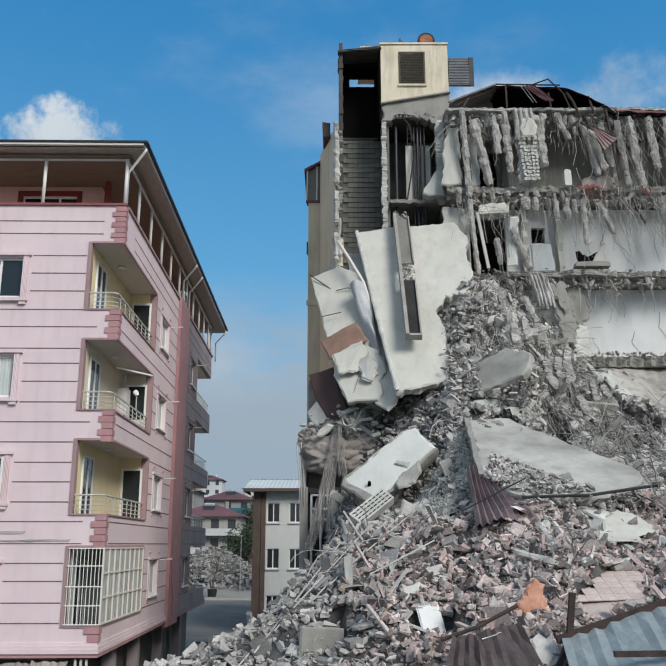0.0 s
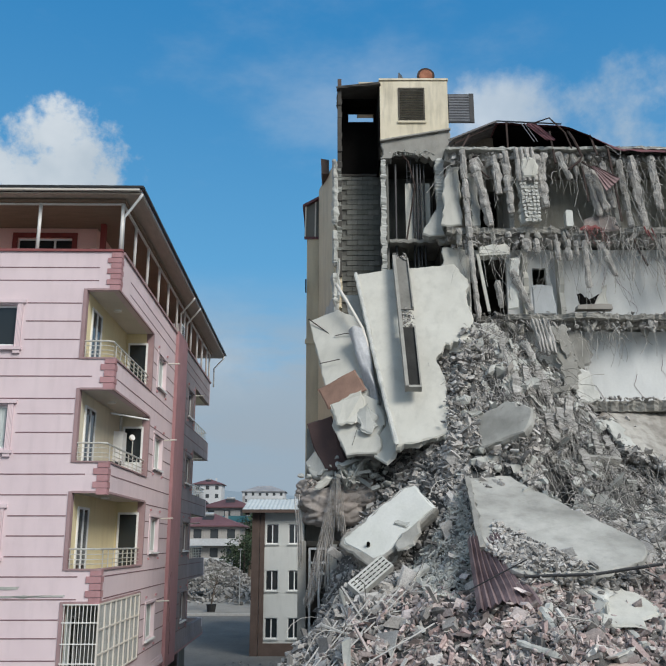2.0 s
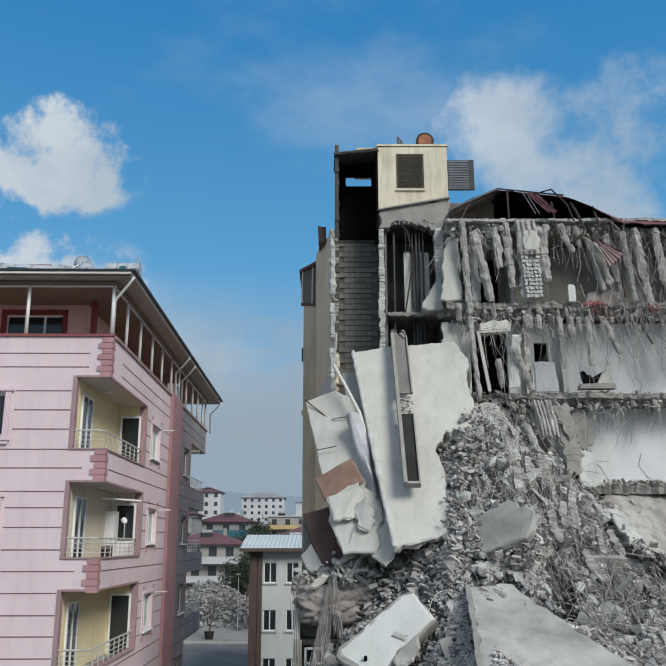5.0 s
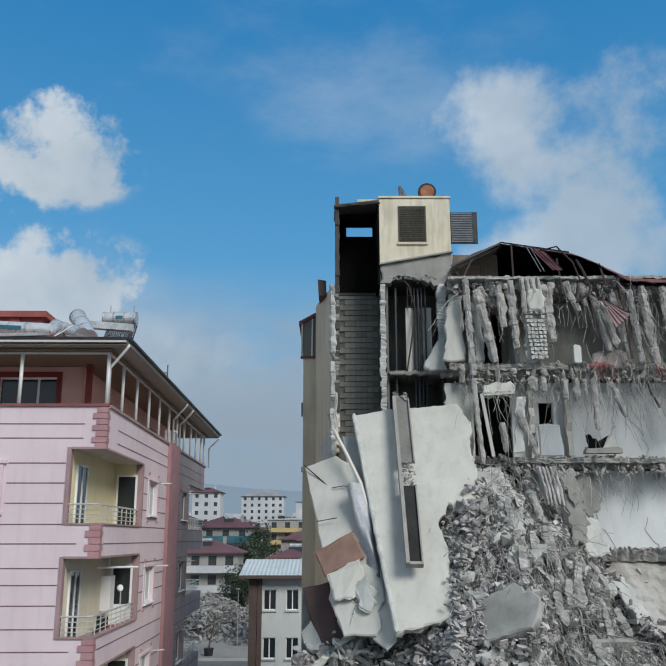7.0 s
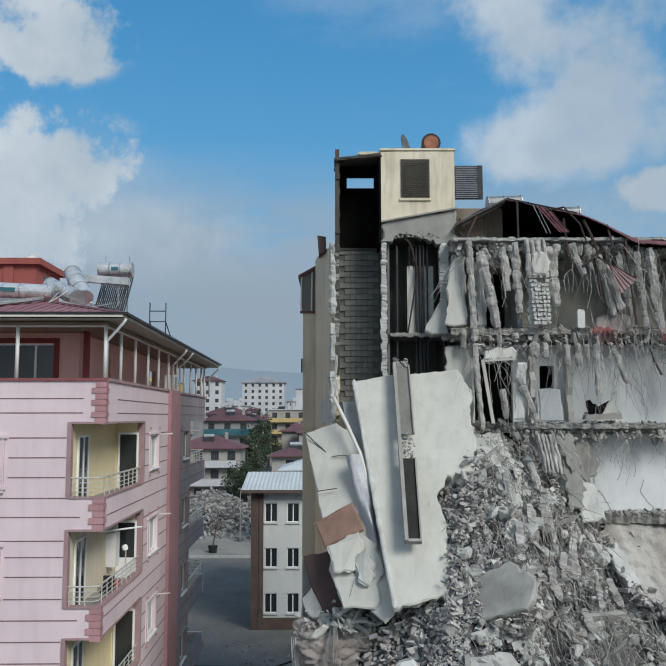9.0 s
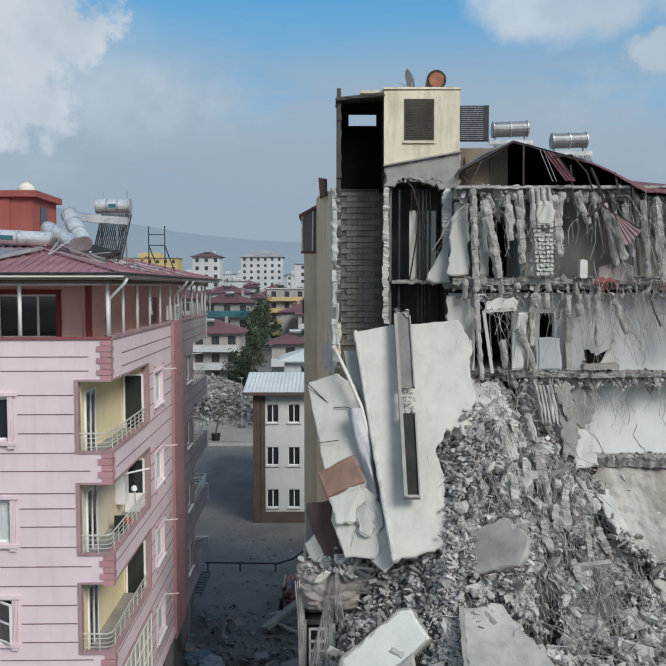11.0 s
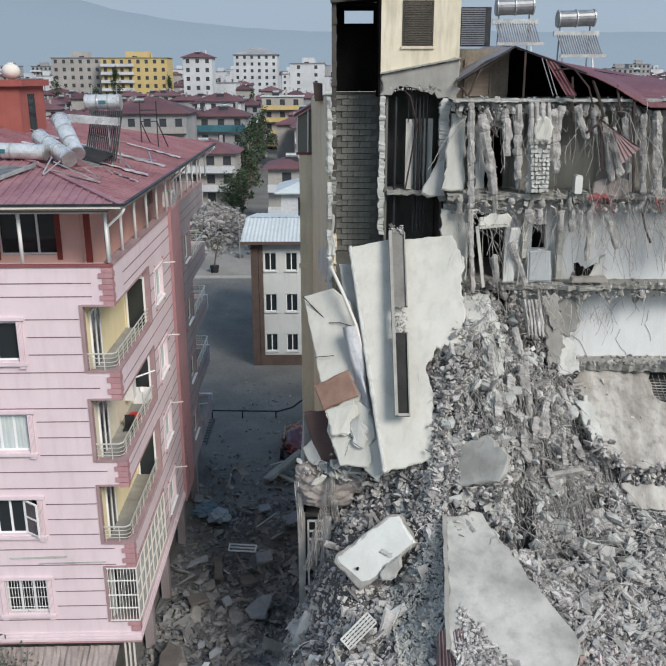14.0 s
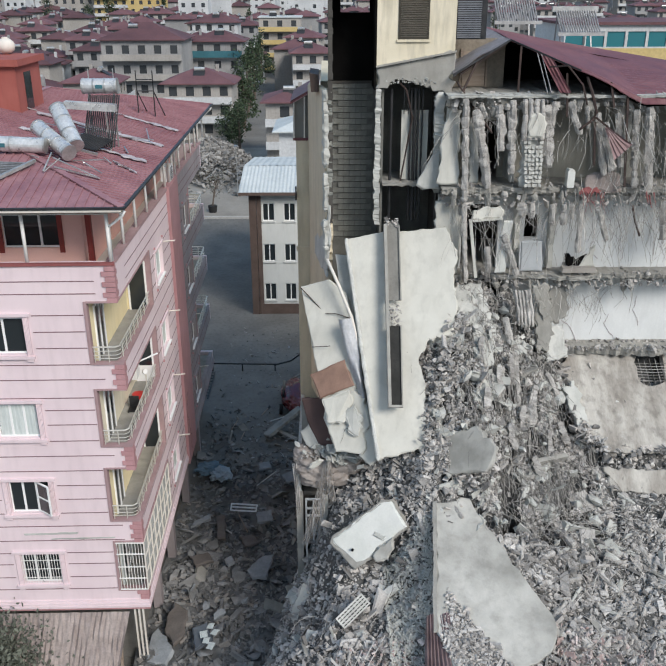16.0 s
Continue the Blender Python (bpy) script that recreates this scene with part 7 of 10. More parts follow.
# curtain of hanging bars on the torn storeys
for zt, n, lo, hi in ((20.4, 80, 0.5, 2.2), (17.5, 150, 0.5, 2.4), (14.6, 130, 0.3, 1.1)):
    g = Geo()
    rng = random.Random(int(zt))
    for _ in range(n):
        x = rng.uniform(4.2, 13.5) if zt > 15 else rng.uniform(4.6, 9.5)
        p = Vector((x, 26.25 + rng.gauss(0, 0.15), zt + rng.uniform(-0.7, 0.1)))
        d = Vector((rng.gauss(0, 0.4), -0.4 + rng.gauss(0, 0.25), rng.uniform(-1.2, 0.2))).normalized()
        l, pts = rng.uniform(lo, hi), [p]
        for _ in range(6):
            d = (d + Vector((rng.gauss(0, 0.18), rng.gauss(0.03, 0.14), -0.2))).normalized()
            p = p + d * (l / 6)
            pts.append(p)
        g.tube(pts, rng.uniform(0.004, 0.009), 4)
    rpart("hanging_rebar", g, REBAR, "curtain of hanging reinforcing bars")["kind"] = "stuff"
# matted bars at the far end of the torn storeys
g = Geo()
rng = random.Random(71)
for _ in range(150):
    p = Vector((rng.gauss(10.3, 1.3), 26.1 + rng.gauss(0, 0.15), rng.choice((20.2, 19.4, 18.4, 17.6, 17.4)) + rng.gauss(0, 0.2)))
    d = Vector((rng.gauss(0.1, 0.3), rng.gauss(-0.2, 0.25), -1)).normalized()
    l, pts = rng.uniform(0.6, 2.4), [p]
    for _ in range(6):
        d = (d + Vector((rng.gauss(0, 0.2), rng.gauss(0, 0.12), -0.12))).normalized()
        p = p + d * (l / 6)
        pts.append(p)
    g.tube(pts, rng.uniform(0.004, 0.009), 4)
rpart("hanging_rebar", g, REBAR, "matted hanging reinforcing bars")["kind"] = "stuff"
# loose lumps lying on the slab edges
for z, x0 in ((20.84, 4.3), (17.91, 4.3), (14.88, 4.6), (12.05, 8.3)):
    n = 40 if z > 20 else 130
    c = np.stack([rs.uniform(x0, 13.5, n), 26.7 + rs.normal(0, 0.16, n), np.full(n, z + 0.04)], 1)
    tagged(chunk_mesh("slab_edge_rubble", c, sizes(n, 0.05, 0.24), RUBBLE, int(z)), "broken pieces lying along the torn slab edge", "rubble", kind="stuff")

n = 420
c = np.stack([rs.uniform(8.4, 14.2, n), 27.3 + rs.normal(0, 0.07, n), rs.uniform(11.85, 12.1, n)], 1)
tagged(chunk_mesh("crushed_slab_edge", c, sizes(n, 0.06, 0.2), RUBBLE, 305), "crushed rubble strip above the sloping slab", "rubble", kind="stuff")
rng = random.Random(33)
# slab bits and rib stubs in the breach
c = []
while len(c) < 330:
    x, y_ = rng.gauss(6.0, 1.7), rng.uniform(21.0, 26.3)
    z_ = heap_top(x, y_) + 0.02
    if 3.3 < x < 9.6 and abs(under_slab(x, y_, z_) - z_) < 0.01 and pit(x, y_) < 0.2:
        c.append((x, y_, z_))
tagged(chunk_mesh("breach_lumps", np.array(c), sizes(len(c), 0.14, 0.55, 1.8), DUSTY, 311, flat=0.7, shards=0.45, tilt=0.8), "larger broken concrete lumps in the breach", "rubble", kind="stuff")
g = Geo()
for _ in range(1100):
    x, y_ = rng.gauss(6.4, 1.7), rng.uniform(21.2, 26.5)
    p = Vector((x, y_, heap_top(x, y_) + 0.06))
    if not 3.2 < x < 10.0 or abs(under_slab(x, y_ - 0.4, p.z) - p.z) > 0.01:
        continue
    pts, d = [p], Vector((rng.gauss(0.1, 0.5), -rng.uniform(0.2, 0.9), rng.gauss(0.2, 0.4))).normalized()
    l = rng.uniform(0.3, 1.3)
    for k in range(6):
        d = (d + Vector((rng.gauss(0, 0.25), rng.gauss(0, 0.2), -0.28))).normalized()
        pts.append(pts[-1] + d * (l / 6))
    g.tube(pts, rng.uniform(0.004, 0.008), 3)
tagged(g.ob("matted_wires", REBAR_DARK), "matted thin dark bars all over the breach", "rebar", kind="stuff")
for i in range(26):
    x, y_ = rng.uniform(4.4, 9.2), rng.uniform(21.6, 26.0)
    z_ = heap_top(x, y_) + 0.05
    if abs(under_slab(x, y_, z_) - z_) > 0.01:
        continue
    o = chunk_mesh("slab_fragment", np.zeros((1, 3)), np.array([rng.uniform(0.35, 0.8)]), (DUSTY, CONCRETE, RIB)[i % 3], 600 + i, flat=rng.uniform(0.3, 0.6), shards=0.3)
    o.location = (x, y_, z_)
    tagged(o, ("dusty broken slab fragment in the breach", "rough grey slab fragment in the breach", "torn rib fragment in the breach")[i % 3], "rubble", "slab fragments in the breach")
for i, (x, y_, l) in enumerate(((5.15, 24.6, 0.9), (5.75, 24.4, 1.2), (6.2, 24.9, 1.0), (6.55, 24.0, 1.1), (7.0, 24.6, 0.9), (7.4, 23.7, 1.0), (7.9, 24.3, 0.8), (6.0, 23.3, 0.9), (6.8, 23.0, 0.8), (5.3, 23.6, 0.7))):
    top = Vector((x, y_ - 0.25, heap_top(x, y_) + 0.35))
    tilt_ = Vector((rng.uniform(-0.15, 0.45), rng.uniform(-0.4, -0.15), -1)).normalized()
    tagged(block_stack(rng, [top + tilt_ * (l * k / 5) for k in range(6)], rng.uniform(0.2, 0.28), 0.2, 0.02).ob("rib_stub", RIB), "pale broken concrete rib hanging in the breach", "rib", "rib stubs in the breach")
for i, (p, q, w_) in enumerate((((5.86, 24.35, 12.45), (5.80, 23.85, 11.2), 0.26), ((6.42, 24.85, 12.5), (6.46, 23.95, 10.75), 0.2), ((6.92, 24.35, 11.35), (6.86, 23.8, 10.55), 0.33), ((5.3, 24.9, 13.3), (5.5, 24.5, 12.6), 0.2), ((7.7, 25.4, 11.7), (8.05, 24.9, 10.95), 0.2), ((6.15, 25.6, 13.7), (6.3, 25.2, 12.9), 0.24))):
    a, b = Vector(p), Vector(q)
    tagged(rib_bar([a, a.lerp(b, 0.5) + Vector((0.03, -0.05, 0)), b], w_, w_ * 0.8, 620 + i).ob("rib_stub", RIB), "pale broken concrete rib hanging in the breach", "rib", "rib stubs in the breach")
for i, (x, y_, z_, r) in enumerate(((8.1, 24.95, 10.95, 0.75), (7.65, 24.8, 11.1, 0.5), (6.2, 26.2, 13.75, 0.5), (5.85, 25.9, 13.6, 0.42), (6.25, 25.45, 12.85, 0.4), (7.0, 25.7, 12.55, 0.5), (6.6, 25.6, 12.6, 0.45), (5.2, 23.6, 12.0, 0.5), (4.6, 23.7, 12.4, 0.45), (3.75, 23.05, 11.4, 0.55))):
    o = chunk_mesh("concrete_boulder", np.zeros((1, 3)), np.array([r]), (PLASTER_DIRTY, DUSTY)[i % 2], 640 + i, flat=0.8, shards=0.0)
    o.location = (x, y_, z_)
    tagged(o, ("pale plastered boulder lodged in the breach", "dusty concrete boulder lodged in the breach")[i % 2], "rubble", "boulders in the breach")
for i, (outline, mt, lb) in enumerate((([(4.55, 26.5, 14.62), (5.45, 26.5, 14.6), (5.72, 25.5, 13.55), (5.3, 25.2, 13.5), (4.5, 25.0, 13.75)], PLASTER_DIRTY, "dusty plaster plate sliding out of the breach"), ([(5.0, 24.95, 13.75), (5.75, 25.3, 13.55), (5.66, 24.3, 12.55), (5.3, 24.1, 12.5), (4.98, 24.1, 12.7)], DUSTY, "pale slab plate leaning in the breach"), ([(8.3, 25.3, 11.2), (8.75, 25.6, 11.3), (9.1, 24.6, 10.2), (8.7, 24.4, 10.1)], DUSTY, "dusty plate below the sloping slab"))):
    slab_thing("breach_plate", outline, 0.14, mt, 660 + i, lb, wobble=0.05, step=0.12)
shell = [(3.6 + 1.0 * u, 25.0 - 0.35 * u + 0.3 * math.cos(a), 13.2 + 0.1 * u + 0.32 * math.sin(a)) for u in (0.0, 0.33, 0.66, 1.0) for a in (0.3, 0.8, 1.3, 1.8, 2.3, 2.8, 3.3)]
tagged(Geo().add(shell, [(7 * i + j, 7 * i + j + 1, 7 * i + 8 + j, 7 * i + 7 + j) for i in range(3) for j in range(6)]).ob("curved_shell", DUSTY, smooth=True), "dusty curved shell of a duct in the breach", "duct")
tagged(Geo().tube([(7.2, 25.35, 12.0), (7.45, 25.1, 11.55), (7.7, 24.9, 11.05)], 0.03, 6).tube([(7.28, 25.4, 12.0), (7.55, 25.1, 11.5), (7.82, 24.85, 11.0)], 0.024, 6).ob("bent_pipe", CLOTH, smooth=True), "pair of pale bent pipes in the breach", "pipe")
g = Geo()
for _ in range(420):
    x, y_ = rng.gauss(6.6, 1.6), rng.uniform(22.2, 26.4)
    p = Vector((x, y_, heap_top(x, y_) + 0.12))
    if abs(under_slab(x, y_ - 0.5, p.z) - p.z) > 0.01:
        continue
    pts = [p]
    for k in range(6):
        q = pts[-1] + Vector((rng.gauss(0.03, 0.06), -rng.uniform(0.1, 0.24), 0))
        q.z = heap_top(q.x, q.y) + 0.08 + 0.2 * math.sin(k * 0.9 + x * 5)
        pts.append(q)
    g.tube(pts, rng.uniform(0.005, 0.010), 4)
tagged(g.ob("combed_rebar", REBAR), "dusty bars combed downwards over the breach", "rebar", kind="stuff")

# ---- large fallen slabs ----
slab_thing("leaning_wall_panel", [(0.83, 26.35, 16.24), (2.07, 26.41, 16.46), (2.63, 26.38, 16.47), (4.11, 26.37, 16.61), (4.47, 25.93, 15.94), (4.31, 25.49, 15.2), (4.42, 24.96, 14.36), (4.21, 24.46, 13.52), (3.46, 24.42, 13.39), (3.1, 24.08, 12.79), (3.29, 23.71, 12.21), (3.32, 22.96, 10.99), (3.24, 22.61, 10.42), (1.75, 22.48, 10.06)], 0.26, PLASTER, 51, "huge pale plastered floor panel leaning on the ruin", wobble=0.028, step=0.12, straight=(0, 1, 2, 13))
edge_strip = rib_bar([(0.80, 26.3, 16.26), (1.12, 25.0, 14.1), (1.45, 23.7, 12.0), (1.76, 22.42, 10.1)], 0.13, 0.10, 512, 0.5)
tagged(edge_strip.ob("panel_edge", PLASTER_DIRTY), "rough broken edge along the pale panel", "slab edge", "fallen slabs")
# beam with two slots on the panel; their shade is in dark plate colours
A, B = Vector((2.02, 26.28, 16.68)), Vector((2.05, 23.0, 11.66))
dirv = (B - A).normalized()
outn = Vector((1, 0, 0)).cross(dirv).normalized()
if outn.y > 0:
    outn = -outn
side = Vector((1, 0, 0))
bt = thing("slotted_beam", "grey concrete beam with two deep slots lying on the pale panel", "beam")
Lb = (B - A).length


def along(u, s, o):
    return A + dirv * u + side * s + outn * o


g = Geo()
g.beam(along(0, 0.05, 0.12), along(Lb, 0.07, 0.12), 0.10, 0.26, outn)
g.ob("left_flange", CONCRETE, bt)
g = Geo()
g.beam(along(-0.1, 0.30, 0.03), along(Lb * 0.42, 0.30, 0.03), 0.40, 0.05, outn)
g.ob("upper_slot", material("shaded_grey_concrete", (0.17, 0.165, 0.15), (0.25, 0.245, 0.225), 1.0, 30, 0.95, 0.3, grime=0.3), bt)
g = Geo()
g.beam(along(Lb * 0.56, 0.30, 0.03), along(Lb - 0.05, 0.28, 0.03), 0.38, 0.05, outn)
g.ob("lower_slot", material("slot_shade", (0.022, 0.022, 0.021), (0.05, 0.05, 0.047), 1.4, 20, 0.95, 0.2, grime=0.3), bt, "slot floor plate, its depth shade painted dark")
g = Geo()
g.beam(along(0, 0.51, 0.06), along(Lb * 0.42, 0.51, 0.06), 0.04, 0.14, outn).beam(along(Lb * 0.56, 0.49, 0.06), along(Lb, 0.47, 0.06), 0.04, 0.14, outn).beam(along(Lb - 0.03, 0.05, 0.1), along(Lb - 0.03, 0.48, 0.1), 0.08, 0.2, outn)
g.ob("right_flange", CONCRETE, bt)
n = 90
c = np.array([tuple(along(Lb * rs.uniform(0.42, 0.56), rs.uniform(0.05, 0.5), rs.uniform(0.0, 0.12))) for _ in range(n)])
chunk_mesh("slot_rubble", c, sizes(n, 0.04, 0.14), RUBBLE, 61).parent = bt
n = 40
c = np.array([tuple(along(rs.uniform(-0.25, 0.05), rs.uniform(0.0, 0.5), rs.uniform(0.0, 0.12))) for _ in range(n)])
chunk_mesh("slot_rubble", c, sizes(n, 0.05, 0.2), RUBBLE, 62).parent = bt

slab_thing("leaning_wall_plate", [(-0.75, 26.22, 14.6), (0.23, 26.04, 14.92), (0.79, 25.66, 14.57), (0.99, 25.14, 13.71), (1.26, 24.29, 12.24), (0.55, 23.82, 10.85), (0.13, 23.89, 10.7)], 0.16, PLASTER, 52, "pale plastered wall plate leaning beside the big panel", wobble=0.02, straight=(0, 6, 3))
slab_thing("grey_backing_slab", [(0.45, 26.6, 15.6), (1.3, 26.6, 15.6), (2.1, 23.2, 10.4), (1.0, 23.3, 10.2)], 0.12, DUSTY, 63, "grey slab wedged behind the leaning plates", wobble=0.03)
slab_thing("brown_board", [(-0.40, 24.66, 12.03), (0.70, 24.56, 12.63), (1.03, 24.08, 11.92), (-0.10, 24.22, 11.38)], 0.05, BROWN_BOARD, 53, "brown wooden board wedged among leaning plates", "board", wobble=0.01)
slab_thing("cracked_wall_plate", [(-0.05, 24.18, 11.32), (0.98, 24.05, 11.77), (1.36, 23.85, 11.64), (1.52, 23.36, 10.8), (1.24, 23.02, 9.95), (0.41, 23.26, 9.9), (0.13, 23.74, 10.6)], 0.18, PLASTER, 54, "cracked pale wall plate below the brown board")
CRACKED = [(-0.05, 24.18, 11.32), (0.98, 24.05, 11.77), (1.36, 23.85, 11.64), (1.52, 23.36, 10.8), (1.24, 23.02, 9.95), (0.41, 23.26, 9.9), (0.13, 23.74, 10.6)]
rng = random.Random(5)
g = Geo()
for a, b, u0, u1 in ((3, 6, 0.0, 0.6), (2, 5, 0.3, 0.8)):
    p, q = Vector(CRACKED[a]), Vector(CRACKED[b])
    pts = [p.lerp(q, u0 + (u1 - u0) * k / 9) + Vector((rng.gauss(0, 0.04), -0.02, 0.012 + rng.gauss(0, 0.05))) for k in range(10)]
    g.tube(pts, 0.011, 4, 0.4)
tagged(g.ob("plate_cracks", GLOOM), "dark cracks across the pale wall plate", "crack", kind="stuff")
slab_thing("cream_wall_plate", [(-0.02, 23.98, 11.46), (0.86, 23.9, 11.86), (0.98, 23.82, 11.4), (0.68, 23.5, 10.85), (0.16, 23.55, 10.8)], 0.05, PLASTER, 541, "cream coated wall plate below the brown board", wobble=0.02, step=0.12)
slab_thing("grey_wall_plate", [(0.72, 23.7, 11.2), (1.05, 23.7, 11.5), (1.3, 23.45, 11.0), (1.15, 23.2, 10.5), (0.85, 23.3, 10.6)], 0.05, DUSTY, 542, "dusty grey wall plate with torn edges", wobble=0.04, step=0.1)
c = np.stack([rs.normal(0.7, 0.5, 260), rs.uniform(23.7, 24.7, 260), rs.normal(9.45, 0.25, 260)], 1)
tagged(chunk_mesh("packed_rubble", c, sizes(260, 0.1, 0.42), DUSTY, 543), "dusty rubble packed under the leaning plates", "rubble", kind="stuff")
slab_thing("bent_grey_plate", [(0.9, 23.86, 11.2), (1.52, 23.72, 11.3), (1.82, 22.95, 10.05), (1.51, 22.86, 9.63), (1.17, 23.09, 9.85), (1.06, 23.49, 10.55)], 0.1, PLASTER, 55, "bent grey plate hanging below the panel")
slab_thing("maroon_door_panel", [(-0.75, 24.9, 11.02), (-0.01, 24.62, 11.2), (0.2, 24.3, 10.4), (0.52, 24.08, 9.7), (0.2, 24.12, 9.62), (-0.16, 24.28, 9.6), (-0.55, 24.62, 10.3)], 0.08, MAROON_PANEL, 56, "dark maroon panel under the leaning plates", "panel", wobble=0.01)
slab_thing("grey_wall_shard", [(-0.82, 24.7, 9.82), (-0.51, 24.6, 10.19), (-0.07, 24.35, 9.8), (0.06, 24.25, 9.47), (-0.44, 24.4, 9.35)], 0.12, DUSTY, 57, "grey shard of wall above the draped fabric")
roll = thing("crumpled_grey_mat", "grey crumpled plastic sheet jammed beside the leaning panel", "sheet")
g, n, m_ = Geo(), 16, 22
for j in range(m_ + 1):
    v = j / m_
    a, b = Vector((0.52, 24.92, 13.92)).lerp(Vector((1.22, 24.0, 11.25)), v), Vector((0.98, 24.85, 14.0)).lerp(Vector((1.48, 23.95, 11.35)), v)
    for k in range(n + 1):
        u = k / n
        out = 0.16 * math.sin(math.pi * u) + 0.05 * math.sin(5 * u + 6 * v) + 0.09 * noise.noise((u * 2.2, v * 4.0, 3.0)) + 0.03 * abs(noise.noise((u * 6, v * 9, 8.0)))
        g.v.append(tuple(a.lerp(b, u) + Vector((0.05 * noise.noise((v * 4, u, 1.0)), -out, 0.3 * out))))
g.f = [(j * (n + 1) + k, j * (n + 1) + k + 1, (j + 1) * (n + 1) + k + 1, (j + 1) * (n + 1) + k) for j in range(m_) for k in range(n)]
g.ob("sheet", material("grey_pvc_sheet", (0.36, 0.365, 0.38), (0.52, 0.525, 0.54), 1.5, 14, 0.55, 0.15, grime=0.25), roll, smooth=True)
pole = Geo().tube([(0.16, 25.8, 15.7), (0.55, 25.4, 14.9), (0.95, 24.9, 14.0), (1.15, 24.6, 13.2), (1.2, 24.4, 12.6)], 0.055, 10)
tagged(pole.ob("bent_pole", SOFFIT, smooth=True), "pale bent metal pole among the leaning plates", "pole")
w_ = Geo().tube([(-0.75, 26.1, 14.62), (0.0, 25.65, 13.95), (0.35, 25.5, 13.75), (0.75, 25.3, 13.5)], 0.018, 5).tube([(0.1, 25.5, 13.9), (0.45, 25.35, 13.95), (0.9, 25.2, 13.85)], 0.014, 5).tube([(-0.35, 25.0, 12.9), (0.25, 24.85, 13.0)], 0.014, 5)
tagged(w_.ob("loose_bars", RUST), "dark bars over the leaning plate", "rebar", kind="stuff")

wb = thing("white_faced_slab", "thick slab with torn white coating lying on the rubble", "slab", "fallen slabs")
lift = Vector((0, -0.015, 0.02))
rough_plate([Vector(p) + lift for p in WHITE_CORE], 0.36, 58, 0.15, 0.012).ob("core", CONCRETE, wb)
coat = [(0.29, 21.71, 7.6), (0.76, 21.73, 7.94), (1.09, 21.78, 8.23), (1.37, 21.82, 8.47), (1.93, 21.85, 8.88), (2.14, 21.79, 8.93), (2.6, 21.26, 8.36), (2.35, 21.25, 8.16), (1.9, 21.2, 7.78), (1.66, 21.2, 7.62), (1.56, 21.12, 7.42), (1.26, 21.08, 7.18), (1.02, 21.12, 7.08), (0.8, 21.3, 7.24), (0.62, 21.42, 7.33), (0.34, 21.62, 7.49)]
rough_plate([Vector(p) + lift + Vector((0, -0.016, 0.022)) for p in coat], 0.03, 59, 0.14, 0.012).ob("white_coating", WHITE_COAT, wb, "cracked white coating")
rough_plate([Vector(p) + lift + Vector((0, -0.1, 0.05)) for p in ((1.74, 21.2, 7.7), (2.17, 21.22, 8.01), (2.18, 21.04, 7.72), (2.02, 20.92, 7.41), (1.61, 21.0, 7.29), (1.55, 21.1, 7.41))], 0.1, 60, 0.12, 0.02).ob("broken_corner", GREAT_SLAB, wb)
rough_plate([Vector(p) + lift + Vector((0, -0.03, 0.05)) for p in ((1.55, 21.4, 7.95), (1.64, 21.45, 8.03), (2.0, 21.3, 7.97), (1.85, 21.25, 7.86))], 0.03, 64, 0.12, 0.01).ob("flake", DUSTY, wb)
# Black plug on the coating, painted as the dark of a pipe hole.
Geo().tube([(0.92, 21.25, 7.53), (0.92, 21.35, 7.44)], 0.045, 10).ob("pipe_hole", NEAR_BLACK, wb)

slab_thing("great_fallen_slab", GREAT, 0.22, GREAT_SLAB, 71, "great greenish grey floor slab lying sloped on the rubble", wobble=0.03)
c = on_heap(3600, 1.9, 3.3, 17.2, 21.3, 0.12)
tagged(chunk_mesh("pale_grit", c, sizes(len(c), 0.03, 0.13, 1.4), DUSTY, 311, flat=0.8, shards=0.6, tilt=0.8), "pale fine grit between the fallen slabs", "rubble", kind="stuff")
lap = np.array([(3.5, 19.0), (3.2, 17.6), (3.3, 17.2), (3.7, 16.6), (4.5, 16.55), (5.3, 16.65), (4.55, 17.2), (4.16, 18.0)])
n = 2200
wts = rs.dirichlet(np.full(8, 0.4), n)
c = np.c_[wts @ lap, np.zeros(n)]
c[:, 2] = CLEAR[5][1][0] * c[:, 0] + CLEAR[5][1][1] * c[:, 1] + CLEAR[5][1][2] + rs.uniform(0.0, 0.10, n)
tagged(chunk_mesh("slab_lap_rubble", c, sizes(n, 0.04, 0.2), RUBBLE, 303), "small rubble heaped over the great slab's edge", "rubble", kind="stuff")
c = np.array([(3.6 + 2.7 * u + rs.normal(0, 0.08), 16.62 + 0.5 * u * u + rs.normal(0, 0.1), 6.85 + 0.25 * u * u - rs.uniform(0.0, 0.35)) for u in rs.uniform(0, 1, 420)])
tagged(chunk_mesh("slab_foot_rubble", c, sizes(420, 0.05, 0.24), RUBBLE, 309), "rubble packed below the great slab's edge", "rubble", kind="stuff")
slab_thing("slab_edge_beam", [(3.06, 17.66, 7.46), (3.17, 17.66, 7.48), (3.53, 21.47, 9.22), (3.41, 21.47, 9.2)], 0.36, CONCRETE, 72, "narrow edge beam along the great slab", "beam", wobble=0.01)
slab_thing("sloped_roof_slab", SLOPING, 0.24, STREAKED, 73, "sloping stained concrete slab with a hole")
c = []
for (xa, ya, za), (xb, yb, zb) in zip(SLOPING[9:], SLOPING[10:] + [SLOPING[0]]):
    for u in rs.uniform(0, 1, 130):
        c.append((xa + (xb - xa) * u + rs.normal(0, 0.13), ya + (yb - ya) * u + rs.normal(0, 0.13), za + (zb - za) * u + rs.normal(0.0, 0.06)))
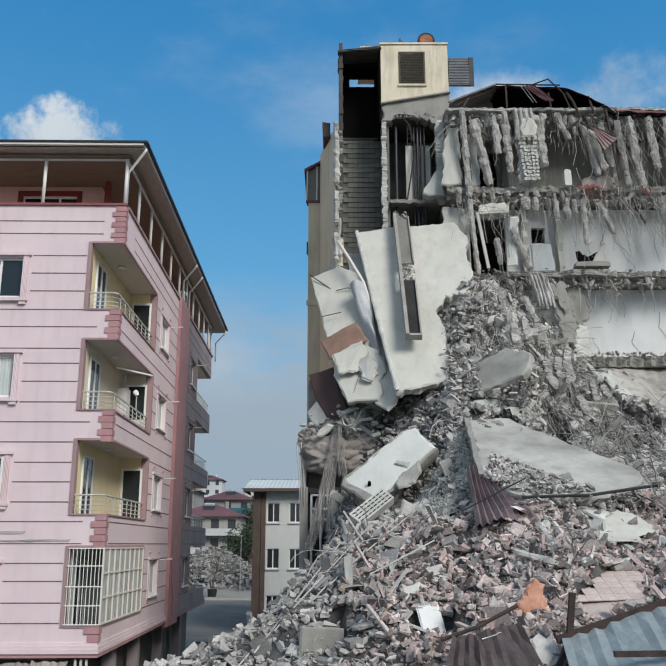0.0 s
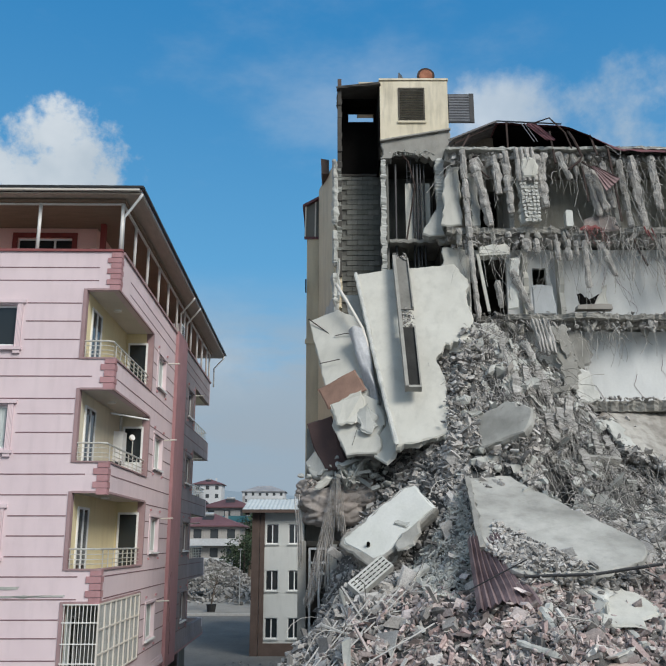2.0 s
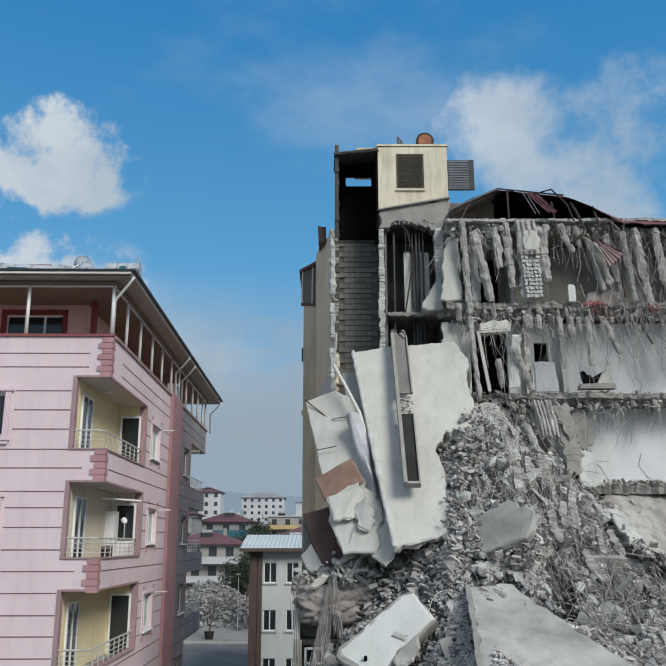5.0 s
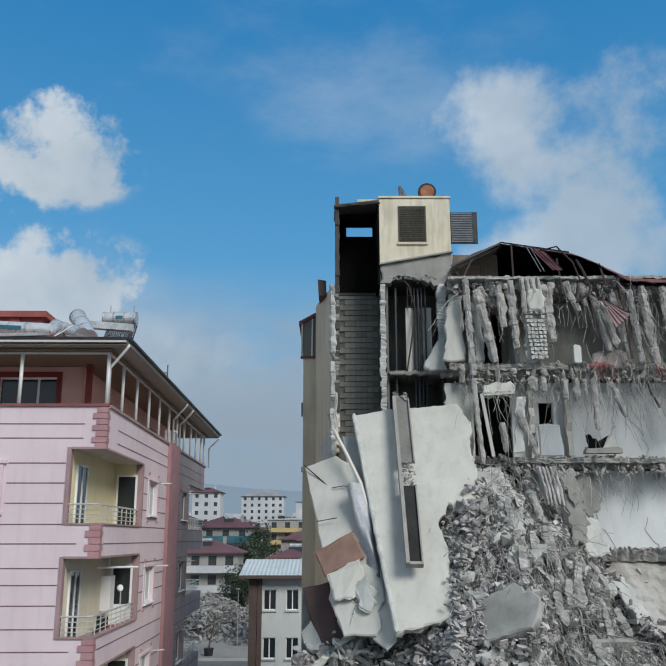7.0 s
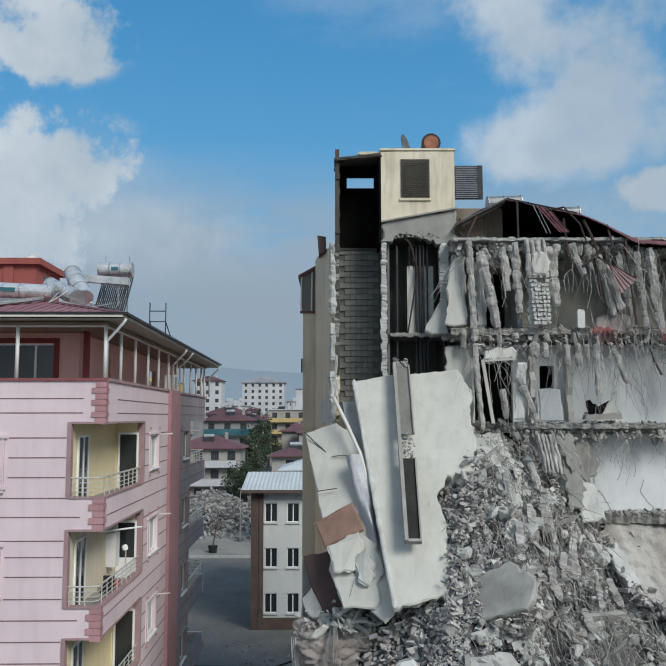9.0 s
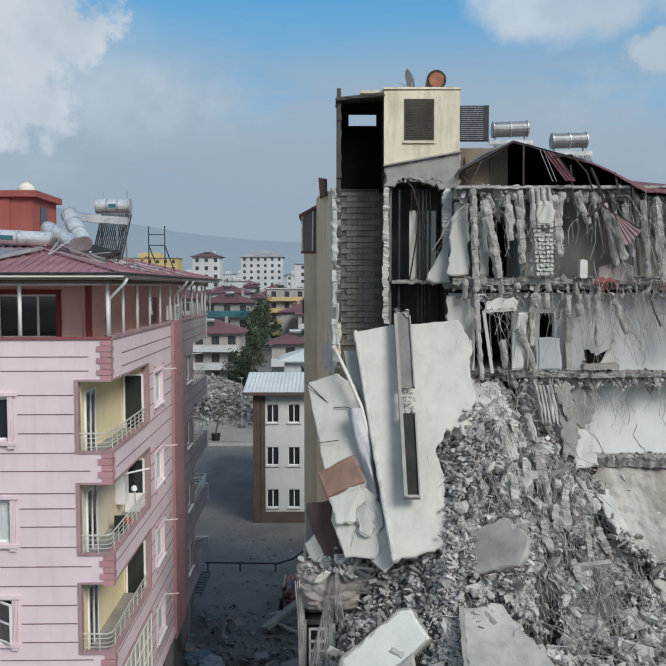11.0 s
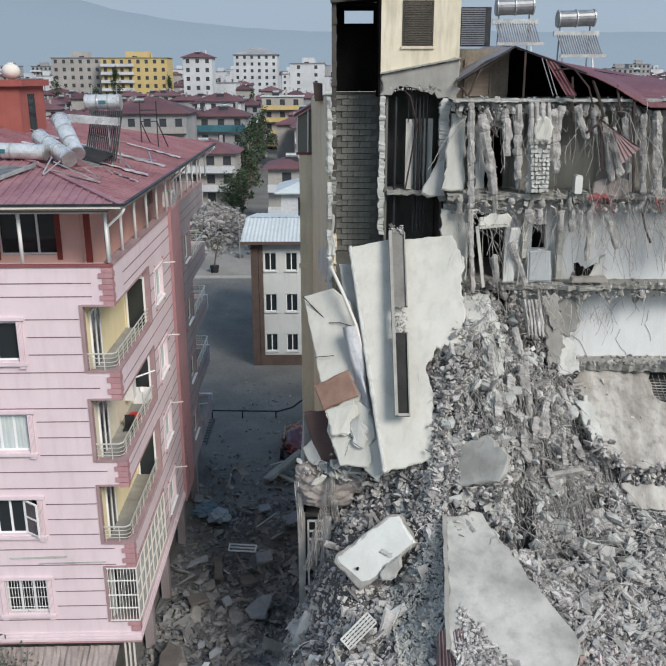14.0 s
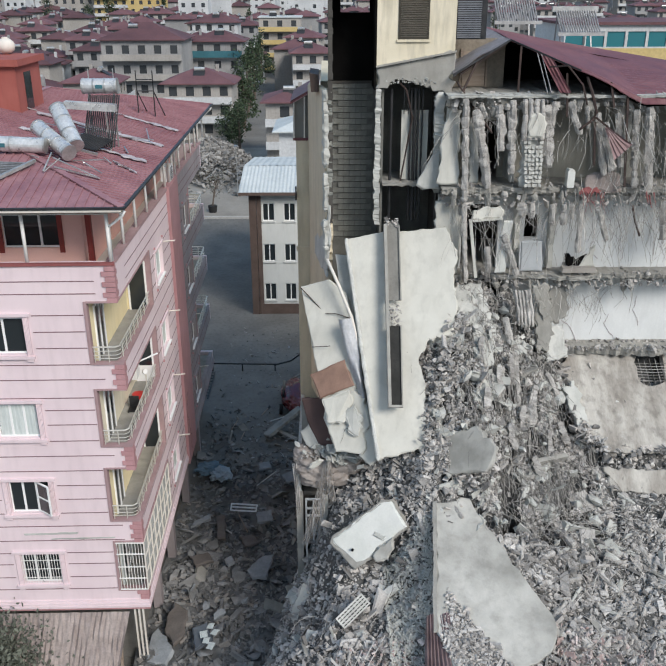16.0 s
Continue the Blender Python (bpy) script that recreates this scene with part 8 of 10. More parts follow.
tagged(chunk_mesh("slab_rim_rubble", np.array(c), sizes(len(c), 0.05, 0.3), RUBBLE, 307), "broken pieces along the sloping slab's rim", "rubble", kind="stuff")
g = Geo()
for i in range(7):
    g.tube([(11.2, 26.2 + 0.1 * i, 11.02 + 0.066 * i), (11.8, 26.22 + 0.1 * i, 10.98 + 0.066 * i), (12.4, 26.2 + 0.1 * i, 11.0 + 0.066 * i)], 0.011, 5)
for i in range(5):
    g.tube([(11.4 + 0.2 * i, 25.95, 10.86), (11.42 + 0.2 * i, 27.0, 11.5)], 0.011, 5)
tagged(g.ob("bar_mesh", REBAR), "mesh of bent bars across the broken slab hole", "rebar", kind="stuff")
slab_thing("lower_floor_edge", [(9.3, 23.35, 9.2), (14.2, 23.3, 9.0), (14.2, 23.0, 8.55), (11.2, 22.9, 8.45), (9.6, 23.0, 8.5)], 0.4, STREAKED, 74, "broken floor edge below the sloping slab", wobble=0.05, step=0.16)
slab_thing("tilted_grey_slab", MIDDLE, 0.28, GREAT_SLAB, 75, "tilted grey slab with broken edges on the heap", wobble=0.03, step=0.14)
c = np.array([Vector(MIDDLE[i % 5 + 4]).lerp(Vector(MIDDLE[(i % 5 + 5) % 10]), rs.uniform()) + Vector((rs.normal(0, 0.1), rs.normal(0.15, 0.1), -rs.uniform(0.15, 0.7))) for i in range(160)])
q = CLEAR[6][1]
m_ = np.array([(rs.uniform(3.6, 3.95), rs.uniform(21.9, 22.6)) for _ in range(260)])
lapped = np.c_[m_, q[0] * m_[:, 0] + q[1] * m_[:, 1] + q[2] + rs.uniform(0.0, 0.08, 260)]
tagged(chunk_mesh("slab_lap_rubble", lapped, sizes(260, 0.05, 0.26), RUBBLE, 308), "rubble lying over the tilted slab", "rubble", kind="stuff")
tagged(chunk_mesh("slab_underside_rubble", c, sizes(160, 0.06, 0.28), RUBBLE, 304), "broken lumps below the tilted slab", "rubble", kind="stuff")
slab_thing("panel_fragment", [(3.0, 23.3, 11.45), (3.75, 23.2, 11.3), (3.95, 22.62, 10.45), (3.5, 22.55, 10.3), (3.05, 22.65, 10.35)], 0.18, PLASTER, 76, "dusty panel fragment half buried beside the big panel", wobble=0.05, step=0.1)
c = np.array([(3.3 + 1.15 * u + rs.normal(0, 0.16), 22.7 + 2.2 * u + rs.normal(0, 0.16), 10.55 + 3.45 * u + rs.uniform(0.0, 0.3)) for u in rs.uniform(0, 1, 420)])
tagged(chunk_mesh("panel_edge_rubble", c, sizes(420, 0.05, 0.3), RUBBLE, 306), "broken lumps spilling over the panel's edge", "rubble", kind="stuff")
slab_thing("white_sheet", WHITE_SHEET, 0.05, PLASTER, 77, "thin white sheet lying on the lower heap", "sheet", wobble=0.05)
slab_thing("wall_corner_slab", [(-1.2, 22.3, 4.0), (-0.75, 22.6, 5.1), (-0.2, 22.1, 5.2), (-0.9, 21.6, 3.9)], 0.2, DUSTY, 78, "grey wall slab sliding off the heap's side", wobble=0.012)
slab_thing("edge_slab", [(-1.05, 22.4, 4.2), (-0.55, 22.9, 5.2), (0.1, 22.3, 5.9), (-0.2, 21.6, 5.2)], 0.25, DUSTY, 79, "dusty slab on the heap's edge", wobble=0.012)
bb = thing("ribbed_block", "pale hollow block with slotted face on the rubble", "block")
bp0, bp1 = Vector((0.50, 19.1, 6.5)), Vector((1.27, 19.5, 7.1))
Geo().beam(bp0, bp1, 0.40, 0.2, (0.2, -0.6, 0.75)).ob("body", PLASTER_DIRTY, bb)
dd = (bp1 - bp0).normalized()
sd = dd.cross(Vector((0.2, -0.6, 0.75))).normalized()
un = sd.cross(dd)
# Black strips laid on the solid face stand for shade in slots.
for r in (-0.13, -0.04, 0.05, 0.14):
    for k in range(8):
        a = bp0 + dd * (0.05 + 0.125 * k) + sd * r + un * 0.098
        Geo().beam(a, a + dd * 0.09, 0.028, 0.012, un).ob("slot", NEAR_BLACK, bb)
slab_thing("white_beam_fragment", [(1.5, 20.0, 6.75), (2.2, 20.2, 7.1), (2.3, 20.0, 7.0), (1.6, 19.8, 6.65)], 0.12, PLASTER_DIRTY, 80, "pale beam fragment on the rubble", "beam", wobble=0.008)
slab_thing("grey_plank", [(4.5, 17.25, 6.95), (4.85, 17.6, 7.08), (5.42, 16.6, 6.62), (5.12, 16.25, 6.48)], 0.06, PLASTER_DIRTY, 801, "wide pale plank beside the white sheet", "plank", wobble=0.015)
slab_thing("pink_wall_strip", [(1.36, 16.8, 6.1), (2.42, 16.65, 6.3), (2.44, 16.85, 6.42), (1.9, 17.0, 6.4), (1.38, 17.0, 6.24)], 0.12, RUBBLE_WARM, 802, "long dusty pink strip of broken wall on the heap", wobble=0.03, step=0.12)
tagged(Geo().tube([(0.66, 15.6, 5.48), (1.3, 15.9, 5.78), (1.92, 16.2, 6.08)], 0.014, 6).ob("white_pole", CLOTH), "thin white pole lying over the heap", "pole")
# crumpled maroon sheet
cs = thing("crumpled_roof_sheet", "crumpled maroon corrugated roof sheet on the heap", "roof sheet")
g = Geo()
n, m_ = 18, 7
for i in range(n + 1):
    u = i / n
    for j in range(m_ + 1):
        v = j / m_
        fan = 0.55 + 0.45 * v
        p = Vector((3.28, 18.1, 7.62)).lerp(Vector((3.35, 15.85, 6.4)), v) + Vector(((u - 0.57) * 1.22 * fan, 0.06 * math.sin(v * 5 + u * 3), 0.07 * math.sin(v * 7 + u * 2) * u))
        k = (0.09 if i % 2 else -0.09) * (1.15 - 0.75 * u) * (1.0 - 0.5 * v)
        p += Vector((0, -0.5, 0.85)) * k * fan + Vector((0, 0, 0.06 * math.sin(u * 9 + v * 4)))
        g.v.append(tuple(p))
g.f = [(i * (m_ + 1) + j, (i + 1) * (m_ + 1) + j, (i + 1) * (m_ + 1) + j + 1, i * (m_ + 1) + j + 1) for i in range(n) for j in range(m_)]
g.ob("sheet", material("maroon_crumpled", (0.13, 0.092, 0.097), (0.25, 0.19, 0.193), 1.5, 14, 0.6, 0.2, grime=0.3), cs)
tagged(Geo().tube([(3.7, 16.5, 6.9), (5.04, 16.5, 6.94), (6.36, 16.5, 7.13)], 0.032, 8).tube([(2.44, 16.0, 6.62), (3.65, 16.0, 7.22)], 0.014, 6).ob("dark_pole", DARK_METAL), "dark steel pole lying over the rubble", "pole")
# near things at the foot of the heap
slab_thing("white_board", [(1.36, 14.25, 5.0), (1.72, 14.28, 5.1), (1.83, 14.1, 4.58), (1.48, 14.08, 4.49)], 0.03, PVC, 81, "white square board standing in the rubble", "board", wobble=0.004)
slab_thing("foam_box_side", [(1.2, 14.6, 5.05), (1.62, 14.8, 5.25), (1.6, 15.05, 5.45), (1.15, 14.85, 5.3)], 0.12, PLASTER, 82, "pale insulation block on the rubble", "block", wobble=0.02)
slab_thing("concrete_wall_block", [(-0.56, 14.85, 4.22), (0.19, 14.85, 4.22), (0.19, 14.9, 4.62), (-0.56, 14.9, 4.66)], 0.6, CONCRETE, 83, "squared concrete block buried in the heap", "block", wobble=0.02)
og = thing("orange_bag", "torn orange plastic sack among the rubble", "bag")
rough_plate([(2.80, 13.3, 5.06), (3.02, 13.4, 5.4), (3.16, 13.45, 5.5), (3.3, 13.45, 5.4), (3.28, 13.3, 5.02), (3.14, 13.15, 4.76), (2.98, 13.2, 4.86)], 0.12, 84, 0.06, 0.025).ob("sack", ORANGE, og)
rough_plate([(2.62, 13.5, 5.05), (2.85, 13.5, 5.12), (2.82, 13.4, 5.0), (2.66, 13.4, 4.95)], 0.05, 85, 0.06, 0.02).ob("scrap", RUST_ORANGE, og)
# pink tiled floor patch: single tiles
patch = tagged(Geo().prism(PATCH, (0, 0, -0.12)).ob("tiled_floor_piece", material("pink_tile_bed", (0.44, 0.37, 0.335), (0.53, 0.45, 0.41), 1.5, 20, 0.85, 0.15, grime=0.2)), "fallen floor piece with pink square tiles", "floor piece")
tile = None
e1, e2 = Vector((1.0, 0.05, 0.03)).normalized(), Vector((0.05, 0.94, 0.34)).normalized()
nn = e1.cross(e2).normalized()
rot = Matrix((e1, e2, nn)).transposed().to_4x4()
for i in range(6):
    for j in range(3, 9):
        p = Vector((3.72, 13.0, 4.86)) + e1 * (0.14 + 0.235 * i) + e2 * (0.14 + 0.235 * j)
        if p.x - 3.6 < (p.y - 13.5) * 0.75 or p.x > 4.9 + (p.y - 13.6) * 0.25 or p.y < 12.95 + (p.x - 3.9) * 0.5 or p.y > 14.75:
            continue
        if tile is None:
            tile = Geo().box(-0.1135, 0.1135, -0.1135, 0.1135, 0, 0.014).ob("tile", PINK_TILE, patch)
            o = tile
        else:
            o = new("tile", tile.data)
            o.parent = patch
        o.matrix_basis = Matrix.Translation(p + nn * 0.02) @ rot
# battered tin roof of a shed at the heap's foot
tin = thing("tin_shed_roof", "battered blue-grey tin shed roof with rusty frame", "shed roof")
rp = roof_panel((3.12, 12.0, 4.75), (5.6, 12.0, 5.5), (5.6, 10.4, 4.6), (2.95, 10.6, 4.0), 91, 22, 5, 0.02)
rp.ob("sheet", TIN, tin)
Geo().beam((3.05, 12.0, 4.74), (5.7, 12.0, 5.58), 0.09, 0.10).ob("edge_bar", RUST, tin)
Geo().beam((3.29, 11.95, 5.36), (3.22, 12.0, 4.75), 0.08, 0.08, (0, 1, 0)).ob("post", RUST, tin)
Geo().beam((3.22, 12.0, 4.75), (3.0, 11.9, 4.35), 0.07, 0.07, (0, 1, 0)).ob("brace", RUST, tin)
Geo().beam((3.5, 11.0, 4.68), (5.4, 11.0, 4.7), 0.07, 0.07).ob("purlin", RUST, tin)
brn = thing("brown_tin_roof", "brown ribbed tin sheet half buried in rubble", "roof sheet")
roof_panel((1.66, 12.2, 4.72), (2.62, 12.3, 4.92), (2.8, 11.2, 4.2), (1.35, 11.2, 4.1), 92, 16, 5, 0.02).ob("sheet", material("brown_tin", (0.06, 0.047, 0.045), (0.11, 0.085, 0.082), 1.5, 12, 0.5, 0.15, grime=0.3), brn)
Geo().tube([(1.5, 12.2, 4.72), (2.0, 12.25, 4.88), (2.62, 12.4, 5.16)], 0.028, 8).ob("edge_pipe", RUST, brn)
for i, (x, y, z) in enumerate(((2.7, 12.2, 4.7), (3.1, 12.2, 4.65), (2.4, 12.0, 4.5))):
    slab_thing("torn_plastic_sheet", [(x, y, z), (x + 0.35, y + 0.1, z + 0.1), (x + 0.4, y - 0.1, z - 0.15), (x + 0.1, y - 0.15, z - 0.25)], 0.03, (CLOTH, PLASTER, MAROON_PANEL)[i], 93 + i, ("crumpled pale plastic sheet on the tin", "torn white sheet on the tin", "crumpled maroon plastic on the tin")[i], "sheet", wobble=0.05, step=0.08)
# long pale laths over the left flank
rng = random.Random(12)
for i in range(8):
    x, y = -1.7 + 0.33 * i, 15.2 + 0.16 * i
    a = Vector((x, y, heap(x, y) + 0.18))
    b_ = Vector((x + 1.5, y + 2.2, heap(x + 1.5, y + 2.2) + 0.22))
    tagged(Geo().beam(a, b_, 0.02, 0.018).ob("lath", CLOTH), "long pale wooden lath lying over the rubble", "lath", "laths on the heap")
for i in range(14):
    x, y = rng.uniform(0.2, 7), rng.uniform(12.5, 18)
    a = rng.uniform(0, 6.28)
    l = rng.uniform(0.35, 0.9)
    p = Vector((x, y, heap(x, y) + 0.10))
    q = p + Vector((math.cos(a) * l, math.sin(a) * l, rng.uniform(0.05, 0.6)))
    tagged(Geo().beam(p, q, rng.uniform(0.05, 0.1), 0.035).ob("timber_piece", (RUBBLE_WARM, CLOTH, RUBBLE)[i % 3]), "broken dusty timber or frame piece in the rubble", "timber", "timber pieces on the heap")

for i in range(70):
    x, y = rng.uniform(-0.6, 6.5), rng.uniform(12.6, 17.6)
    a, w_, l = rng.uniform(0, 6.28), rng.uniform(0.08, 0.22), rng.uniform(0.2, 0.5)
    u, v = Vector((math.cos(a), math.sin(a), 0)), Vector((-math.sin(a), math.cos(a), 0))
    tip = rng.gauss(0.0, 0.25)
    p = [Vector((x, y, 0)) + u * (l * e * rng.uniform(0.7, 1.0)) + v * (w_ * f * rng.uniform(0.7, 1.0)) for e, f in ((-0.5, -0.5), (0.5, -0.5), (0.55, 0.1), (0.45, 0.5), (-0.5, 0.5))]
    base = heap(x, y) + 0.07
    p = [q + Vector((0, 0, base + (q.y - y) * 0.42 + tip * (q - Vector((x, y, 0))).dot(u))) for q in p]
    tagged(rough_plate(p, rng.uniform(0.02, 0.06), 700 + i, 0.1, 0.02).ob("board_fragment", (RUBBLE_WARM, PLASTER_DIRTY, BROWN_CLAD, RUBBLE_WARM, RUBBLE_WARM, DUSTY, WOOD)[i % 7]), ("brownish broken tile plate on the heap", "stained flat plaster fragment on the heap", "dark brown board fragment on the heap", "brownish flat wall fragment on the heap", "brownish broken wall plate on the heap", "dusty flat concrete fragment on the heap", "weathered wooden board fragment on the heap")[i % 7], "board", "flat fragments on the heap")

# ---- foot of the ruin beside the alley: draped fabric, window remains ----
lump = thing("draped_fabric_bulge", "dusty brown fabric bulging over a crushed balcony", "fabric")


def bulge(cx, cy, cz, rx_, ry_, rz_, seed, mat, amp=0.22, parent=None, name="fabric", fold=0.0):
    bm = bmesh.new()
    bmesh.ops.create_icosphere(bm, subdivisions=5, radius=1.0)
    for v in bm.verts:
        q = v.co.normalized()
        k = 1 + amp * noise.noise(q * 1.7 + Vector((seed, 0, 0))) + amp * 0.6 * noise.noise(q * 4.3 + Vector((0, seed, 0))) - 0.10 * abs(noise.noise(Vector((q.x * 3 + q.z * 5, q.y * 2, seed))))
        if fold:
            e = max(abs(q.x) ** 3 + abs(q.y) ** 3 + abs(q.z) ** 3, 0.2) ** (-1 / 3)
            k = e * (1 + amp * 0.5 * noise.noise(q * 2.1 + Vector((seed, 0, 0)))) - fold * abs(noise.noise(Vector((q.x * 2.2 + q.z * 1.6, q.z * 1.3 - q.x, seed)))) - fold * 0.6 * abs(noise.noise(Vector((q.x * 6 - q.z * 3, q.y * 2, seed + 4))))
        if fold:
            w_ = 3.2 * noise.noise(q * 1.6 + Vector((0, 0, seed)))
            k -= fold * 0.8 * (1 - abs(math.sin(4.2 * q.z - 3.4 * q.x + w_))) ** 3 + fold * 0.5 * (1 - abs(math.sin(8.5 * q.z + 3.0 * q.x + 2 * w_))) ** 4
            k -= fold * 0.25 * abs(noise.noise(q * 7 + Vector((seed, seed, 0))))
        v.co = Vector((cx + q.x * rx_ * k, cy + q.y * ry_ * k, cz + q.z * rz_ * k))
    me = bpy.data.meshes.new(name)
    bm.to_mesh(me)
    bm.free()
    me.materials.append(mat)
    me.polygons.foreach_set("use_smooth", [True] * len(me.polygons))
    o = new(name, me)
    o.parent = parent
    return o


bulge(0.02, 24.4, 8.55, 1.0, 0.6, 0.62, 1, TARP, 0.25, lump, fold=0.2)
bulge(0.72, 24.4, 8.95, 0.75, 0.5, 0.5, 2, TARP, 0.25, lump, fold=0.2)
bulge(-0.66, 24.6, 9.0, 0.42, 0.4, 0.36, 3, TARP, 0.25, lump, fold=0.16)
c = np.stack([rs.normal(-0.2, 0.3, 90), rs.normal(24.35, 0.15, 90), rs.normal(9.2, 0.06, 90)], 1)
tagged(chunk_mesh("fabric_rubble", c, sizes(90, 0.06, 0.3), RUBBLE, 301), "broken pieces lying over the fabric bulge", "rubble", kind="stuff")
c = np.stack([rs.uniform(0.9, 3.4, 700), rs.uniform(21.9, 24.0, 700), np.zeros(700)], 1)
c[:, 2] = [heap(x, y) + rs.uniform(0.0, 0.15) for x, y in c[:, :2]]
tagged(chunk_mesh("underside_rubble", c, sizes(700, 0.08, 0.32), RUBBLE, 302), "rubble packed below the leaning panel", "rubble", kind="stuff")
# hanging curtains
for i, (x, y, z, l, w0, x1, w1, pleats) in enumerate(((0.10, 23.72, 9.3, 3.3, 0.10, -0.36, 0.62, 9), (0.17, 23.66, 9.42, 1.75, 0.10, 0.24, 0.2, 4), (0.3, 23.76, 8.95, 1.4, 0.06, 0.33, 0.16, 3), (-0.35, 23.82, 7.5, 1.7, 0.08, -0.62, 0.3, 5), (-0.98, 24.2, 8.9, 2.2, 0.16, -0.85, 0.2, 3))):
    g = Geo()
    n, m_ = pleats * 6, 14
    for j in range(m_ + 1):
        v = j / m_
        wd = w0 + (w1 - w0) * v ** 0.8
        for k in range(n + 1):
            u = k / n - 0.5
            tear = 0.22 * l * v * v * (0.5 + noise.noise((k * 0.33, i * 3.1, 2.0)))
            g.v.append((x + (x1 - x) * v + u * wd + 0.012 * math.sin(7 * v + i), y - 0.12 * v + (0.02 + 0.03 * v) * math.sin(2 * math.pi * pleats * (u + 0.06 * math.sin(3 * v + i))), z - l * v + tear))
    g.f = [(j * (n + 1) + k, j * (n + 1) + k + 1, (j + 1) * (n + 1) + k + 1, (j + 1) * (n + 1) + k) for j in range(m_) for k in range(n)]
    tagged(g.ob("hanging_curtain", GAUZE, smooth=True), "torn gauzy curtain hanging from the crushed balcony", "curtain", "torn curtains")
slab_thing("white_shard", [(-0.5, 23.72, 9.0), (-0.45, 23.74, 9.12), (-0.15, 23.7, 9.36), (0.0, 23.7, 9.3), (-0.1, 23.7, 9.14), (-0.35, 23.7, 8.98)], 0.04, PLASTER, 91, "white plaster shard lying against the draped fabric", wobble=0.015, step=0.1)
cw = thing("crushed_window_frame", "white window frame left in the crushed lower storey", "window")
g = Geo()
for x in (-0.62, -0.36, -0.10):
    g.beam((x, 24.3, 4.6), (x, 24.3, 7.4), 0.06, 0.06, (0, 1, 0))
for z in (4.65, 6.7, 7.0, 7.38):
    g.beam((-0.62, 24.3, z), (-0.10, 24.3, z), 0.06, 0.06)
g.ob("bars", PVC, cw)
# Dark wall and lintel colour carry the shade inside the crushed storey.
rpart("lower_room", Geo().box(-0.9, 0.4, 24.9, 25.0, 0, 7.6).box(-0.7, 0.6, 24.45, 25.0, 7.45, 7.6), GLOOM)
rpart("lower_column", Geo().box(-0.95, -0.72, 24.15, 24.5, 0, 7.6), CONCRETE)
rpart("lower_wall", Geo().box(-0.93, -0.78, 24.5, 30.0, 0, 8.6), PLASTER_DIRTY)
rpart("lower_wall", Geo().box(-0.05, 0.15, 24.1, 24.4, 0, 7.5), PLASTER_DIRTY)

# ---- alley: dark rubble, slabs, scrap ----
def alley_pts(n, x0, x1, y0, y1, lift=0.0, thin=None):
    x, y = rs.uniform(x0, x1, n), rs.uniform(y0, y1, n)
    if thin:
        keep = rs.uniform(0, 1, n) < np.clip((thin - y) / (thin - y0) * 1.3, 0.03, 1)
        x, y = x[keep], y[keep]
    z = np.array([max(0.03, 0.55 * max(0, noise.noise((a * 0.6, b * 0.6, 9.0))) + max(0, (34 - b) * 0.05)) for a, b in zip(x, y)])
    return np.stack([x, y, z + lift], 1)


# Bed grit is dark as well, to hold the alley's shade.
g = Geo()
nx, ny = 40, 90
ax = [-7.2 + 7.4 * i / nx for i in range(nx + 1)]
ay = [20.0 + 24.0 * j / ny for j in range(ny + 1)]
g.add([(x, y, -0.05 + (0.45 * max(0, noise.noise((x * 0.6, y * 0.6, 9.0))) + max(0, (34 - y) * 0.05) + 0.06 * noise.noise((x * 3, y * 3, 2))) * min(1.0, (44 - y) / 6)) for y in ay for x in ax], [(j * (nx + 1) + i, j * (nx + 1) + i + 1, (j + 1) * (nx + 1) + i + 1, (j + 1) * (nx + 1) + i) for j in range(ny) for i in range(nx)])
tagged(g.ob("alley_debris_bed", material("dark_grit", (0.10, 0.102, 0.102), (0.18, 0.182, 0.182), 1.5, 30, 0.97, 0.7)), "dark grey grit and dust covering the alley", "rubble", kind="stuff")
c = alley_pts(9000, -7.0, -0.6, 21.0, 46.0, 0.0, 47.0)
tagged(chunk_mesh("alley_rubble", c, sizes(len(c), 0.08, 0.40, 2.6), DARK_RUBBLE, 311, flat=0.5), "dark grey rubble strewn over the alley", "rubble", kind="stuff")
c = alley_pts(160, -6.6, -0.9, 21.5, 43.0, 0.06, 45.0)
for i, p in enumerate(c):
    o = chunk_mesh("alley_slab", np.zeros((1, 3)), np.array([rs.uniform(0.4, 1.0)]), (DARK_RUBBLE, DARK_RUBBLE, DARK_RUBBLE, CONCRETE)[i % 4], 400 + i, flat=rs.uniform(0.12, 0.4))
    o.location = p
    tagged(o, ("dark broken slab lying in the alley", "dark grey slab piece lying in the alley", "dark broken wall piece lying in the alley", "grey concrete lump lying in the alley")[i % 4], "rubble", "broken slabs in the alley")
c = np.stack([rs.uniform(-6.9, 0.0, 900), rs.uniform(46, 58, 900), np.full(900, 0.05)], 1)
tagged(chunk_mesh("street_litter", c[:260], sizes(260, 0.05, 0.3, 3), DARK_RUBBLE, 312, flat=0.4), "scattered small debris on the street", "rubble", kind="stuff")
SLATE = material("blue_grey_plate", (0.22, 0.235, 0.245), (0.32, 0.335, 0.345), 1.2, 20, 0.85, 0.15, grime=0.3)
ALLEY_BROWN = material("brown_grey_plate", (0.115, 0.10, 0.09), (0.17, 0.15, 0.135), 1.2, 20, 0.9, 0.15, grime=0.3)
